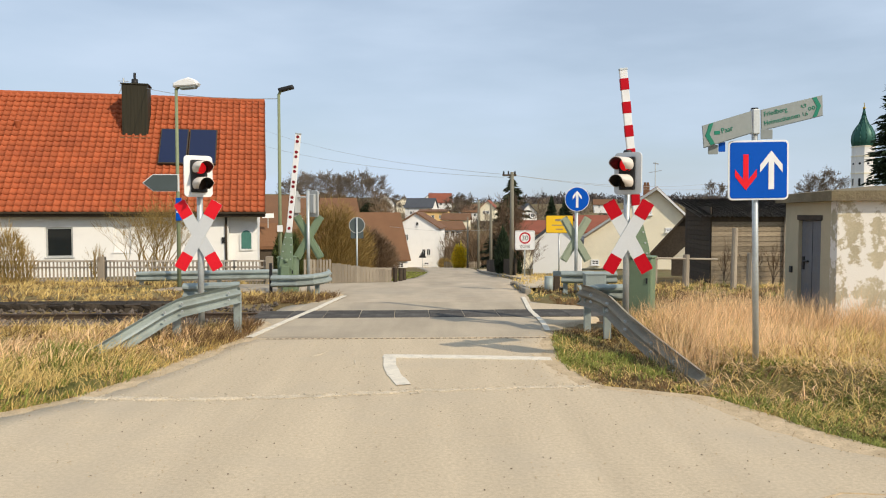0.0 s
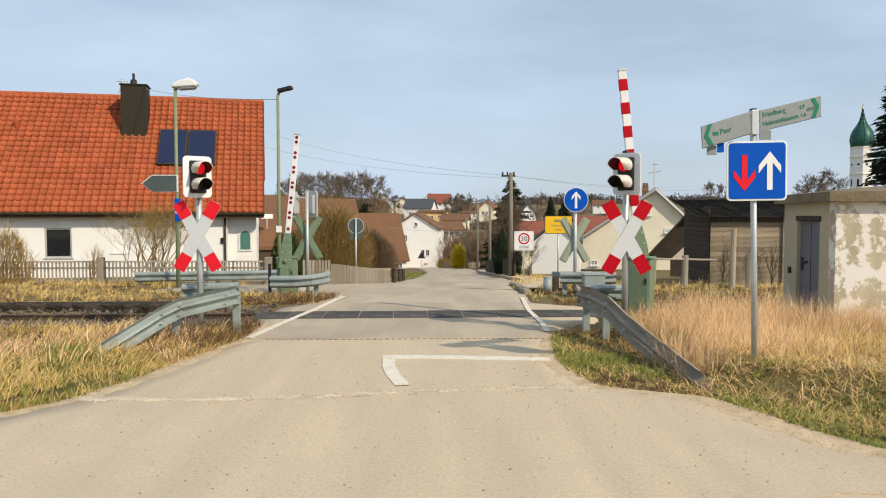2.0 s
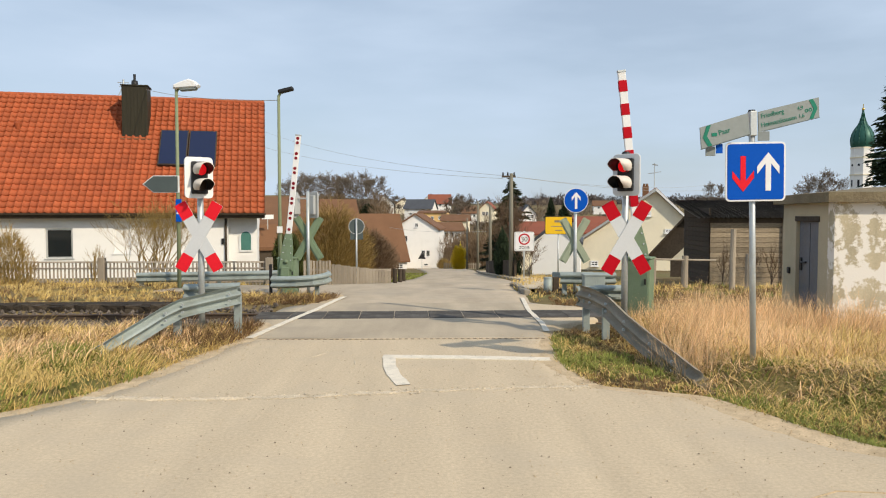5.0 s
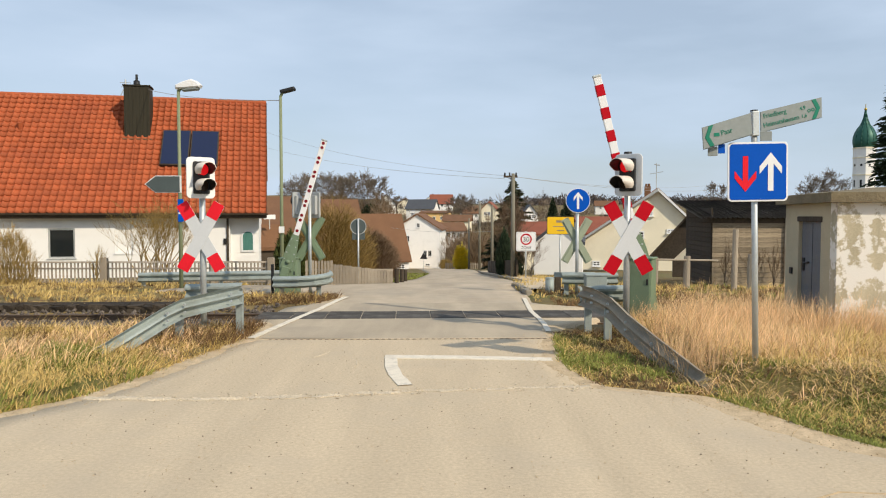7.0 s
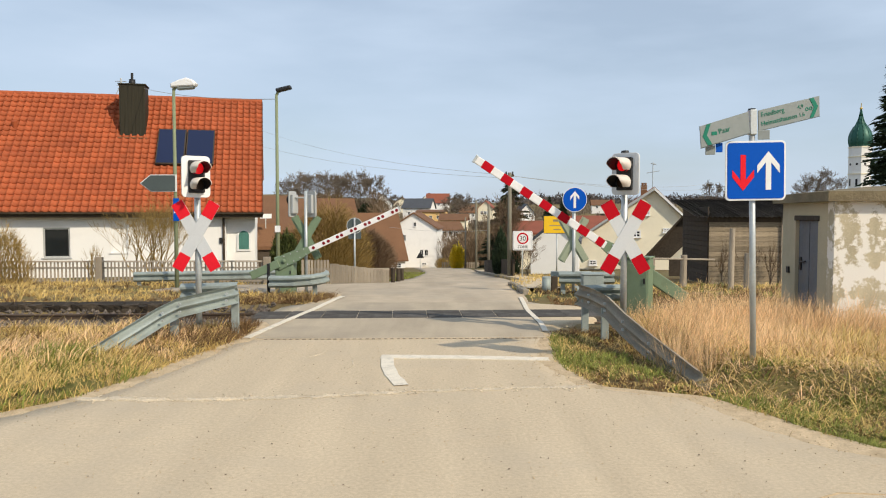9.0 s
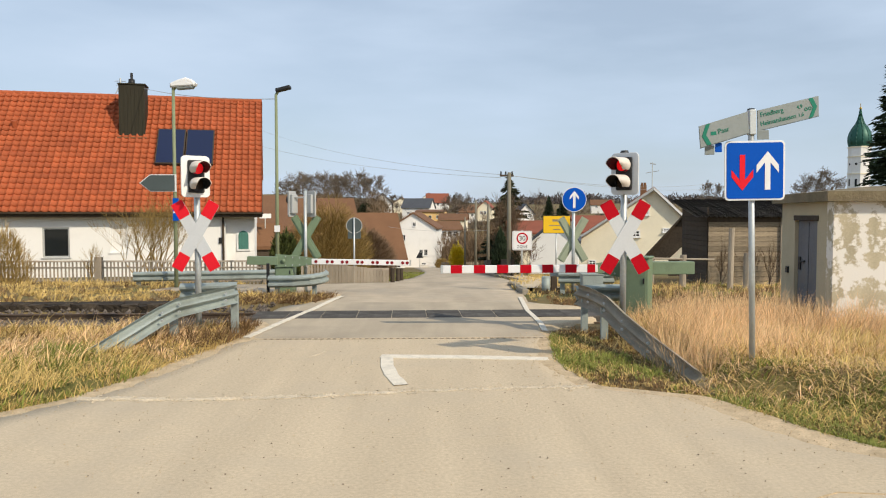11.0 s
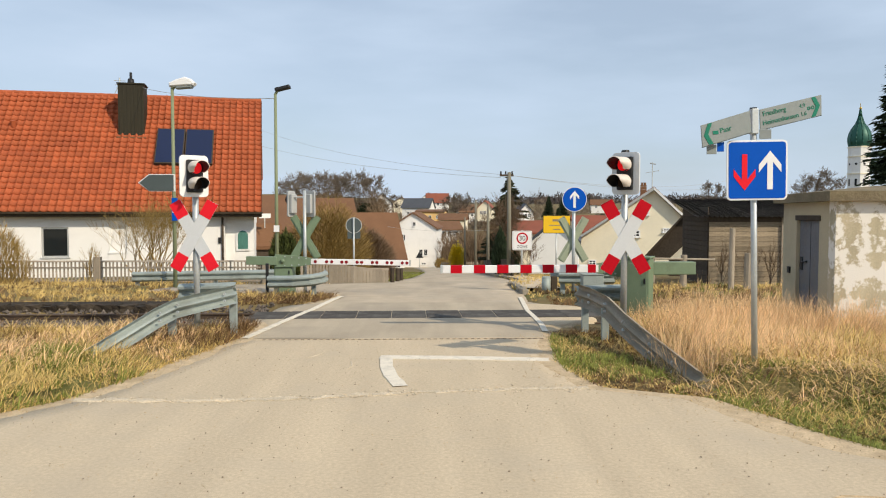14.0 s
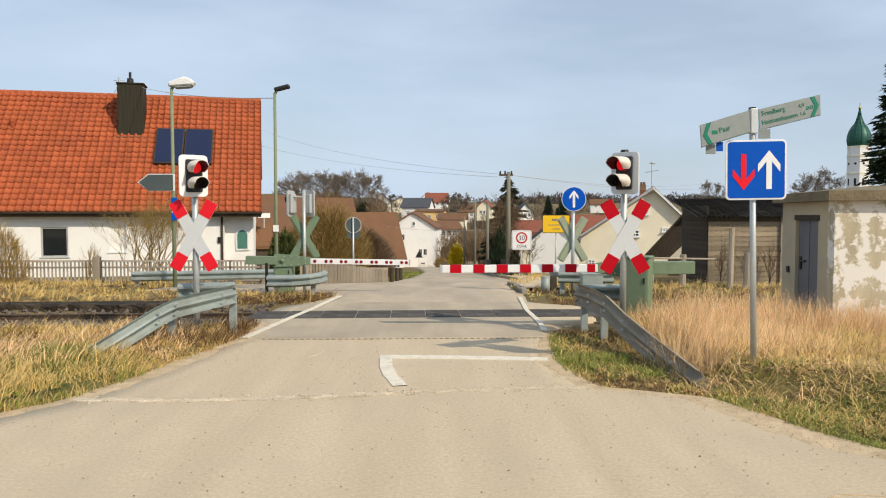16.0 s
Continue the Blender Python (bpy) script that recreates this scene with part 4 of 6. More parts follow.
ts = small_sign("town_sign", 4.649, 29.6, slope_z(29.6), 2.0, 0, 0, "yellow town name sign on two posts", None)
tz = 1.342-slope_z(29.6)
tp = part("plate", prism(round_rect(1.1, 0.72, 0.05, 4), -0.06, -0.04), M_BLACK, ts, m=pose(0, 0, tz))
part("yellow_face", prism(round_rect(1.06, 0.68, 0.04, 4), -0.066, -0.058), M_YELLOW, tp, "yellow reflective face")
for z0, w0, h0 in ((0.16, 0.34, 0.09), (-0.04, 0.62, 0.035), (-0.2, 0.3, 0.035)):
    part("text_bar", box(-w0 / 2, -0.071, z0 - h0 / 2, w0 / 2, -0.067, z0 + h0 / 2), M_WOOD, tp, "brown text bar")
rs = small_sign("round_sign_back", -2.817, 24, slope_z(24), 1.64-slope_z(24), 0, 0, "grey back of a round sign with a plate below", None)
part("disc", prism(disc(0.25, 32), 0.03, 0.05), M_BACK, rs, "dark round sign back", m=pose(0, 0, 1.383-slope_z(24)))
part("rim", ring(0.24, 0.262, 0.022, 0.052, 32), M_GREY, rs, m=pose(0, 0, 1.383-slope_z(24)))
part("plate", box(-0.21, 0.03, -0.12, 0.21, 0.05, 0.12, 0.004), M_BACK, rs, m=pose(0, 0, 1.07-slope_z(24)))
tsn = small_sign("warning_sign_back", -2.271, 80, slope_z(80), 1.9, 0, 0, "dark back of a small triangular sign", None)
part("triangle", prism([(-0.42, 1.15), (0.42, 1.15), (0.0, 1.9)], -0.03, 0.0), M_BLACK, tsn)


# ---- street lamps ----
def street_lamp(x, y, zb, top, kind, label):
    s = thing("street_lamp", label, "street lamp", pose(x, y, zb), "street lamps")
    h = top - zb
    part("pole", tube((0, 0, -0.3), (0, 0, h), 0.054, 0.038, n=14), M_OLIVE, s, "green painted pole", True)
    if kind == "wide":
        part("arm", tube((0, 0, h - 0.05), (0.1, 0, h + 0.08), 0.03, n=10), M_OLIVE, s)
        part("shade", prism([(-0.05, 0.02), (0.56, 0.06), (0.6, 0.12), (0.5, 0.22), (0.35, 0.27), (0.12, 0.2), (-0.05, 0.12)], -0.13, 0.13, bev=0.03), M_WHITE, s, "white lamp housing", m=pose(0, 0, h))
        part("diffuser", prism([(0.12, -0.03), (0.5, 0.0), (0.54, 0.06), (0.1, 0.03)], -0.1, 0.1, bev=0.02), M_BOARD, s, "clear lamp cover", m=pose(0, 0, h))
    else:
        part("arm", tube((0, 0, h - 0.02), (0.06, 0, h + 0.1), 0.04, n=10), M_OLIVE, s)
        part("shade", box(0.0, -0.12, -0.05, 0.42, 0.12, 0.05, 0.03), M_BLACK, s, "dark flat lamp head", m=pose(0, 0, h + 0.1, 0, -14, 0))
    return s


l1 = street_lamp(-6.826, 19.0, -0.074, 4.95, "wide", "tall green street lamp with a white head")
l2 = street_lamp(-4.538, 20.5, -0.25, 5.048, "flat", "slim green street lamp with a flat dark head")
# direction sign and name plate on the first lamp, seen from behind
part("arrow_board", prism([(0.02, -0.2), (0.02, 0.2), (-0.6, 0.2), (-0.85, 0.0), (-0.6, -0.2)], -0.08, -0.06, bev=0.004), M_BACK, l1, "dark back of an arrow board", m=pose(0.0, 0, 2.621))
part("arrow_board_rim", prism([(0.06, -0.22), (0.06, 0.22), (-0.61, 0.22), (-0.89, 0.0), (-0.61, -0.22)], -0.058, -0.05), M_WHITE, l1, m=pose(0.0, 0, 2.621))
part("name_plate", box(-0.03, -0.1, -0.3, 0.12, -0.08, 0.28, 0.006), M_BLUE, l1, "narrow blue plate", m=pose(0, 0, 1.955))
for dz in (-0.1, 0.0):
    part("text_bar", box(-0.01, -0.104, dz, 0.1, -0.1, dz + 0.04), M_WHITE, l1, m=pose(0, 0, 1.955))
part("post_plate", box(-0.06, -0.1, -0.1, 0.09, -0.08, 0.08), M_WHITE, l2, "small white plate", m=pose(0, 0, 1.358+0.25))


# ---- the red-roofed house ----
def window(parent, x0, z0, x1, z1, y, bars=(1, 0), sill=True, frame_mat=None, pane_mat=None, name="window", t=0.06):
    fm = frame_mat or M_WHITE
    bm = bmesh.new()
    box(x0, y - 0.04, z0, x0 + t, y + 0.06, z1, 0, bm)
    box(x1 - t, y - 0.04, z0, x1, y + 0.06, z1, 0, bm)
    box(x0 + t, y - 0.04, z0, x1 - t, y + 0.06, z0 + t, 0, bm)
    box(x0 + t, y - 0.04, z1 - t, x1 - t, y + 0.06, z1, 0, bm)
    for i in range(bars[0]):
        xm = x0 + (x1 - x0) * (i + 1) / (bars[0] + 1)
        box(xm - t / 3, y - 0.03, z0 + t, xm + t / 3, y + 0.05, z1 - t, 0, bm)
    for i in range(bars[1]):
        zm = z0 + (z1 - z0) * (i + 1) / (bars[1] + 1)
        box(x0 + t, y - 0.028, zm - t / 3, x1 - t, y + 0.048, zm + t / 3, 0, bm)
    w = part(name, bm, fm, parent, "framed window")
    part("pane", box(x0 + t * 0.8, y + 0.0, z0 + t * 0.8, x1 - t * 0.8, y + 0.02, z1 - t * 0.8), pane_mat or M_WINDOW, w, "dark glass pane")
    if sill:
        part("sill", box(x0 - 0.06, y - 0.14, z0 - 0.05, x1 + 0.06, y + 0.02, z0 - 0.003), fm, w)
    return w


def wall_with_holes(x0, x1, z0, z1, y0, y1, holes):
    """A wall in x, z with openings right through it."""
    bm = bmesh.new()
    xs = sorted({x0, x1, *[h[0] for h in holes], *[h[2] for h in holes]})
    zs = sorted({z0, z1, *[h[1] for h in holes], *[h[3] for h in holes]})
    for xa, xb in zip(xs, xs[1:]):
        for za, zb in zip(zs, zs[1:]):
            cx, cz = (xa + xb) / 2, (za + zb) / 2
            if not any(h[0] < cx < h[2] and h[1] < cz < h[3] for h in holes):
                box(xa, y0, za, xb, y1, zb, 0, bm)
    bmesh.ops.remove_doubles(bm, verts=bm.verts, dist=0.001)
    return bm


# ---- hut of the waterworks ----
def hut():
    h = thing("utility_hut", "small rendered hut with a flat concrete roof and flaking walls", "hut", pose(5.297, 9.914, 0.2, 0, 0, -8.2))
    top = 1.724
    w, d = 3.4, 2.2
    d0, d1, dh = 0.60, 1.56, top - 0.24
    part("wall", box(0, 0, -0.3, w, 0.24, top), M_FLAKE, h, "beige render flaking off to pale lime")
    part("wall", box(0, d - 0.24, -0.3, w, d, top), M_HUT, h)
    part("wall", box(w - 0.24, 0.241, -0.3, w, d - 0.241, top), M_HUT, h)
    side = wall_with_holes(0.241, d - 0.241, -0.3, top, 0, 0.24, [(d0, -0.3, d1, dh)])
    part("wall", side, M_HUT, h, "stained beige render", m=pose(0.24, 0, 0, 0, 0, 90))
    part("roof", slab([(-0.13, -0.13), (w + 0.13, -0.13), (w + 0.13, d + 0.13), (-0.13, d + 0.13)], top + 0.001, top + 0.135), M_CONCRETE, h, "mossy concrete roof slab")
    bm = bmesh.new()
    lo = [bm.verts.new(p) for p in ((-0.1, -0.1, top + 0.136), (w + 0.1, -0.1, top + 0.136), (w + 0.1, d + 0.1, top + 0.136), (-0.1, d + 0.1, top + 0.136))]
    hi = [bm.verts.new(p) for p in ((0.8, 0.8, top + 0.23), (w - 0.8, 0.8, top + 0.23), (w - 0.8, d - 0.8, top + 0.23), (0.8, d - 0.8, top + 0.23))]
    bm.faces.new(hi)
    for i in range(4):
        bm.faces.new((lo[i], lo[(i + 1) % 4], hi[(i + 1) % 4], hi[i]))
    part("roof_screed", bm, M_CONCRETE, h)
    door = part("door", box(0.05, d0 + 0.01, -0.1, 0.09, d1 - 0.01, dh - 0.01, 0.004), M_DOORSTEEL, h, "grey steel door with rust near the ground")
    part("lintel", box(-0.012, d0 - 0.05, dh - 0.03, 0.05, d1 + 0.05, dh + 0.05, 0.01), M_DARKWOOD, h, "dark lintel stain board")
    part("handle", tube((0.03, d1 - 0.12, 0.82), (0.03, d1 - 0.36, 0.84), 0.014, n=8), M_BLACK, door)
    part("lock", box(0.03, d1 - 0.16, 0.7, 0.05, d1 - 0.08, 0.9, 0.004), M_BLACK, door)
    for z in (0.25, 1.15):
        part("hinge", box(0.035, d0 + 0.015, z, 0.052, d0 + 0.09, z + 0.1), M_BLACK, door)
    part("door_seam", box(0.046, (d0 + d1) / 2 - 0.006, 0, 0.052, (d0 + d1) / 2 + 0.006, dh - 0.05), M_BLACK, door)
    part("switch_box", box(-0.03, d1 + 0.24, 0.62, 0.0, d1 + 0.34, 0.72, 0.005), M_BLACK, h)


hut()


EAVE_RUN, RIDGE = 5.0, 5.679
house = thing("farmhouse", "white farmhouse with a steep red tiled roof", "house", pose(-7.981, 33.0, 1.826, 0, 0, 13))
PITCH = math.atan2(RIDGE, EAVE_RUN)
SLOPE = math.hypot(RIDGE, EAVE_RUN)


def roof_pose(x, s, lift=0.0):
    """A pose on the front slope: x along the eaves, s up the slope, lift off it."""
    return pose(x, s * math.cos(PITCH) - lift * math.sin(PITCH), s * math.sin(PITCH) + lift * math.cos(PITCH), math.degrees(PITCH), 0, 0)


LEN = 19.0
holes = [(-9.115, -1.933, -8.045, -0.646), (-6.421, -1.742, -5.72, -0.599)]
porch = -1.604
part("wall", wall_with_holes(-LEN + 0.5, porch, -3.2, -0.05, 0.5, 0.85, holes), M_PLASTER, house, "white rendered wall")
part("wall", box(porch, 0.86, -3.2, -0.35, 1.15, -0.03), M_PLASTER, house, "white rendered wall of the porch")
part("wall", box(-0.65, 1.16, -3.2, -0.35, 7.8, 0.2), M_PLASTER, house, "white gable wall")
part("wall", box(-LEN + 0.5, 7.8, -3.2, -0.35, 8.1, 1.2), M_PLASTER, house, "white rear wall")
part("gable", prism([(1.2, 0.2), (8.1, 0.2), (8.1, 1.9), (5.0, RIDGE - 0.4), (1.2, 1.0)], -0.65, -0.35), M_PLASTER, house, m=pose(-1.0, 0, 0, 0, 0, 90))
h0, h1 = holes
window(house, *h0[:2], *h0[2:], 0.6, (0, 0), t=0.07, frame_mat=M_GREY)
wb = window(house, *h1[:2], *h1[2:], 0.6, (0, 0), t=0.07, pane_mat=M_PLASTER)
# arched window in the porch wall
ax0, ax1, az0, az1 = -1.063, -0.621, -1.663, -0.82
am, ar = (ax0 + ax1) / 2, (ax1 - ax0) / 2
arch = [(ax0, az0), (ax1, az0)] + [(am + ar * math.cos(radians(a)), az1 - ar + ar * math.sin(radians(a))) for a in range(0, 181, 15)]
big = [(am + (x - am) * 1.35, az0 - 0.08 + (z - az0) * 1.1) for x, z in arch]
aw = part("arched_window", prism(big, 0.80, 0.858), M_WHITE, house, "arched window with a green curtain")
part("pane", prism(arch, 0.79, 0.803), M_CURTAIN, aw, "green curtain behind glass")
part("downpipe", tube((porch - 0.1, 0.44, -3.0), (porch - 0.1, 0.44, -0.2), 0.05, n=10), M_DARKWOOD, house, "dark downpipe", True)
part("house_sign", box(-1.892, 0.44, -1.384, -1.772, 0.498, -1.122), M_BLACK, house)
part("gutter", sweep([(-LEN, -0.08, -0.02), (0.05, -0.08, -0.02)], [(-0.07, 0.03), (-0.05, -0.04), (0.0, -0.06), (0.05, -0.04), (0.07, 0.03), (0.06, 0.03), (0.0, -0.045), (-0.06, 0.03)], True), M_DARKWOOD, house, "dark gutter")
part("eaves_board", box(-LEN, 0.02, -0.22, 0.0, 0.86, -0.06), M_DARKWOOD, house, "dark timber eaves")
part("verge_board", box(-0.04, 0.0, -0.24, 0.0, SLOPE, -0.03), M_DARKWOOD, house, "dark verge board", m=pose(0.02, 0, 0, math.degrees(PITCH), 0, 0))
part("roof_deck", box(-LEN, 0.0, -0.2, 0.0, SLOPE, -0.06), M_OLDTILE, house, m=pose(0, 0, 0, math.degrees(PITCH), 0, 0))
part("rear_roof", box(-LEN, 0.0, -0.2, 0.0, SLOPE * 0.66, 0.0), M_TILE, house, m=pose(0, 5.0, RIDGE, -math.degrees(PITCH), 0, 0))

# tiles: one shape, a shallow wave with a raised roll on one side
TW, TL = 0.30, SLOPE / 23


def tile_points():
    prof = [(0.0, 0.06), (0.03, 0.082), (0.065, 0.06), (0.1, 0.012), (0.19, 0.004), (0.27, 0.014), (0.302, 0.055)]
    return [(x - 0.15, y, z + dz) for y, dz in ((-0.02, 0.068), (TL + 0.01, 0.0)) for x, z in prof] + [(x - 0.15, -0.02, z + 0.004) for x, z in prof]


def tile_faces():
    n = 7
    return [(i, i + 1, n + i + 1, n + i) for i in range(n - 1)] + [(2 * n + i, 2 * n + i + 1, i + 1, i) for i in range(n - 1)]


tile_me = bpy.data.meshes.new("roof_tile")
tile_me.from_pydata(tile_points(), [], tile_faces())
tile_me.materials.append(M_TILE)
tile_me.shade_smooth()


def build_tiles():
    rnd = random.Random(3)
    verts, faces = [], []
    tp, tf = tile_points(), tile_faces()
    cols = int(LEN / TW)
    field = part("roof", box(-LEN, 0.0, -0.058, 0.0, SLOPE, -0.03), M_TILE, house, "red clay tiled roof", m=pose(0, 0, 0, math.degrees(PITCH), 0, 0))
    for c in range(cols):
        for r in range(23):
            x = -0.15 - c * TW + rnd.uniform(-0.006, 0.006)
            lift = 0.05 * noise.noise((c * 0.12, r * 0.15, 3)) + rnd.uniform(-0.004, 0.004)
            if c < 20 and r < 15:
                shared("roof_tile", tile_me, field, pose(x, r * TL, lift, 0, 0, rnd.uniform(-1, 1)))
            else:
                b = len(verts)
                verts += [(px + x, py + r * TL, pz + lift) for px, py, pz in tp]
                faces += [tuple(b + i for i in f) for f in tf]
    rest = raw("roof_tiles", verts, faces, M_TILE, "stuff", "red clay tiles of the upper roof", parent=field, smooth=True)
    ridge = mesh_from(tube((-0.2, 0, 0), (0.2, 0, 0), 0.13, 0.12, n=12), "ridge_tile")
    ridge.materials.append(M_TILE)
    for i in range(int(LEN / 0.38)):
        shared("ridge_tile", ridge, field, pose(-0.2 - i * 0.38, SLOPE - 0.02, -0.02, 0, 0, 0))


build_tiles()

# chimney, collectors, aerial
CY = 3.1
cx0, cx1 = -6.446, -5.416
ctop = 5.956
ch = part("chimney", box(cx0, CY, CY * RIDGE / EAVE_RUN - 0.3, cx1 + 0.1, CY + 1.0, ctop), M_CLAD, house, "dark clad chimney")
for i in range(7):
    x = cx0 + (cx1 + 0.1 - cx0) * (i + 0.5) / 7
    part("batten", box(x - 0.02, CY - 0.02, CY * RIDGE / EAVE_RUN - 0.05, x + 0.02, CY + 0.0, ctop - 0.04), M_CLAD, ch)
part("cap", box(cx0 - 0.05, CY - 0.05, ctop, cx1 + 0.15, CY + 1.05, ctop + 0.06, 0.01), M_CLAD, ch)
part("flue", tube((cx0 + 0.5, CY + 0.5, ctop), (cx0 + 0.5, CY + 0.5, ctop + 0.32), 0.16, 0.14, n=14), M_BLACK, ch, smooth=True)
part("flue_pipe", tube((cx0 + 0.5, CY + 0.5, ctop + 0.3), (cx0 + 0.5, CY + 0.5, ctop + 0.62), 0.06, n=10), M_BLACK, ch)
part("flashing", box(cx0 - 0.09, CY - 0.14, 0, cx1 + 0.19, CY + 0.0, 0.05), M_OLDTILE, ch, "brown metal flashing", m=pose(0, 0, CY * RIDGE / EAVE_RUN - 0.06))
S0 = 2.088 / math.sin(PITCH)
S1 = 3.813 / math.sin(PITCH)
sx0, sx1 = -4.733, -2.158
for k in range(2):
    a = sx0 + (sx1 - sx0) * k / 2
    b2 = sx0 + (sx1 - sx0) * (k + 1) / 2 - 0.04
    sp = part("solar_collector", box(a, S0, 0.1, b2, S1, 0.22, 0.01), M_DARKWOOD, house, "dark blue solar collector", m=pose(0, 0, 0, math.degrees(PITCH), 0, 0))
    part("glass", box(a + 0.05, S0 + 0.05, 0.2205, b2 - 0.05, S1 - 0.05, 0.23), M_SOLAR, sp, "blue collector glass")
an = part("aerial", tube((cx0 - 0.25, 5.0, RIDGE), (cx0 - 0.25, 5.0, 6.557), 0.04, n=8), M_GALV, house, "thin roof aerial")
for dx in (-0.28, 0.28):
    part("aerial_strut", tube((cx0 - 0.25 + dx, 5.0, RIDGE), (cx0 - 0.25, 5.0, 6.266), 0.02, n=6), M_GALV, an)
for dz in (0.15, 0.35, 0.5):
    part("aerial_rod", tube((cx0 - 0.55 + dz * 0.3, 5.0, 6.557 - dz), (cx0 + 0.05 - dz * 0.3, 5.0, 6.557 - dz), 0.018, n=6), M_GALV, an)
part("roof_vent", tube((-10.938, 3.4, 3.4 * RIDGE / EAVE_RUN), (-10.938, 3.3, 3.4 * RIDGE / EAVE_RUN + 0.3), 0.12, n=12), M_TILE, house)


# ---- other houses ----
def plain_house(name, x, y, zb, w, l, eave, ridge, yaw, wall, roof, label, along="y", wins=(), over=0.3, chimney=None):
    """A gabled house on its base; the front wall is at local y 0. along: the way of the ridge."""
    h = thing(name, label, "house", pose(x, y, zb, 0, 0, yaw), "houses of the village")
    t = 0.3
    holes = [(a, b, c, d) for a, b, c, d in wins]
    part("wall", wall_with_holes(-w / 2, w / 2, -1.5, eave, 0, t, [q for q in holes if q[3] <= eave]), wall, h, "rendered front wall")
    part("wall", box(-w / 2, t, -1.5, -w / 2 + t, l - t, eave), wall, h)
    part("wall", box(w / 2 - t, t, -1.5, w / 2, l - t, eave), wall, h)
    part("wall", box(-w / 2, l - t, -1.5, w / 2, l, eave), wall, h)
    if along == "y":
        for y0 in (0.002, l - t):
            part("gable", prism([(-w / 2, eave), (w / 2, eave), (0, ridge)], y0, y0 + t - 0.004), wall, h, "rendered gable")
        run, rise = w / 2 + over, (ridge - eave) * (1 + 2 * over / w)
        for f in (-1, 1):
            pts = [(0, ridge + 0.02), (f * run, ridge - rise + 0.02), (f * run, ridge - rise + 0.2), (0, ridge + 0.22)]
            part("roof", prism(pts[::f], -over, l + over), roof, h, "tiled roof slope")
    else:
        for x0 in (-w / 2 + 0.002, w / 2 - t):
            part("gable", prism([(0, eave), (l, eave), (l / 2, ridge)], -t + 0.004, 0), wall, h, m=pose(x0, 0, 0, 0, 0, 90))
        run, rise = l / 2 + over, (ridge - eave) * (1 + 2 * over / l)
        for f in (-1, 1):
            pts = [(0, ridge + 0.02), (f * run, ridge - rise + 0.02), (f * run, ridge - rise + 0.2), (0, ridge + 0.22)]
            part("roof", prism(pts[::f], -w / 2 - over, w / 2 + over), roof, h, "tiled roof slope", m=pose(0, l / 2, 0, 0, 0, 90))
    for a, b, c, d in wins:
        window(h, a, b, c, d, 0.02 if d <= eave else -0.03, (1, 1) if c - a > 0.8 else (1, 0), t=min(0.09, (c - a) * 0.1))
    if chimney:
        part("chimney", box(chimney[0] - 0.35, chimney[1] - 0.35, ridge - 0.8, chimney[0] + 0.35, chimney[1] + 0.35, ridge + 1.0), M_OLDTILE, h, "brick chimney")
    return h


k = 0.08046
zb = -5.661
plain_house("village_house", -3.93, 105, zb, 82 * k, 12, 5.4, 7.49, -4, M_PLASTER, M_OLDTILE, "white gabled village house with small windows",
            wins=[(-28 * k, 45 * k, -21.5 * k, 56 * k), (-20 * k, 45 * k, -13.5 * k, 56 * k), (11 * k, 19 * k, 17.5 * k, 30 * k), (19.5 * k, 19 * k, 26 * k, 30 * k), (0 * k, 71 * k, 5 * k, 78 * k), (15 * k, 2.5 * k, 23 * k, 6.5 * k)])
k2 = 0.0705
plain_house("barn", -7.904, 92, -5.522, 100 * k2, 10.5, 1.7, 7.27, 17, M_PLASTER, M_OLDTILE, "long barn with a brown tiled roof and white wall", along="x",
            wins=[(30 * k2, 7 * k2, 43 * k2, 16 * k2)], over=0.35)
# cream house behind the right-hand signal: steep gable, long low slope
k3 = 0.04444
ch3 = thing("village_house", "cream gabled house with a long sweeping roof", "house", pose(16.729, 58, -2.611, 0, 0, -13), "houses of the village")
gp = [(-150 * k3, 0), (46 * k3, 0), (46 * k3, 96 * k3), (0, 140 * k3), (-150 * k3, 38 * k3)]
hole3 = [(-37 * k3, 57 * k3, -22 * k3, 70 * k3), (-112 * k3, 6 * k3, -98 * k3, 16 * k3), (-15 * k3, 96 * k3, -7 * k3, 105 * k3), (16 * k3, 66 * k3, 28 * k3, 74 * k3)]
part("wall", prism(gp, 0, 0.3), M_CREAM, ch3, "cream rendered gable wall")
part("wall", prism(gp, 9.7, 10), M_CREAM, ch3)
part("roof", prism([(0, 142 * k3), (-160 * k3, 33 * k3), (-160 * k3, 37 * k3), (0, 147 * k3)], -0.4, 10.4), M_REDTILE, ch3, "red tiled long slope")
part("roof", prism([(0, 142 * k3), (0, 147 * k3), (52 * k3, 96 * k3), (52 * k3, 91 * k3)], -0.4, 10.4), M_OLDTILE, ch3, "brown tiled short slope")
part("verge", prism([(0, 140.5 * k3), (0, 146 * k3), (53 * k3, 95 * k3), (53 * k3, 90 * k3)], -0.46, -0.402), M_WHITE, ch3, "pale verge board")
part("verge", prism([(0, 140.5 * k3), (-161 * k3, 32 * k3), (-161 * k3, 36.5 * k3), (0, 146 * k3)], -0.46, -0.402), M_GREY, ch3)
for q in hole3:
    window(ch3, *q, -0.03, (1, 1), t=0.1)
part("chimney", box(-20 * k3, 3, 120 * k3, -9 * k3, 3.6, 152 * k3), M_OLDTILE, ch3, "brick chimney with two pots")
for dx in (-17, -12):
    part("chimney_pot", tube((dx * k3, 3.3, 152 * k3), (dx * k3, 3.3, 157 * k3), 0.1, n=8), M_OLDTILE, ch3)
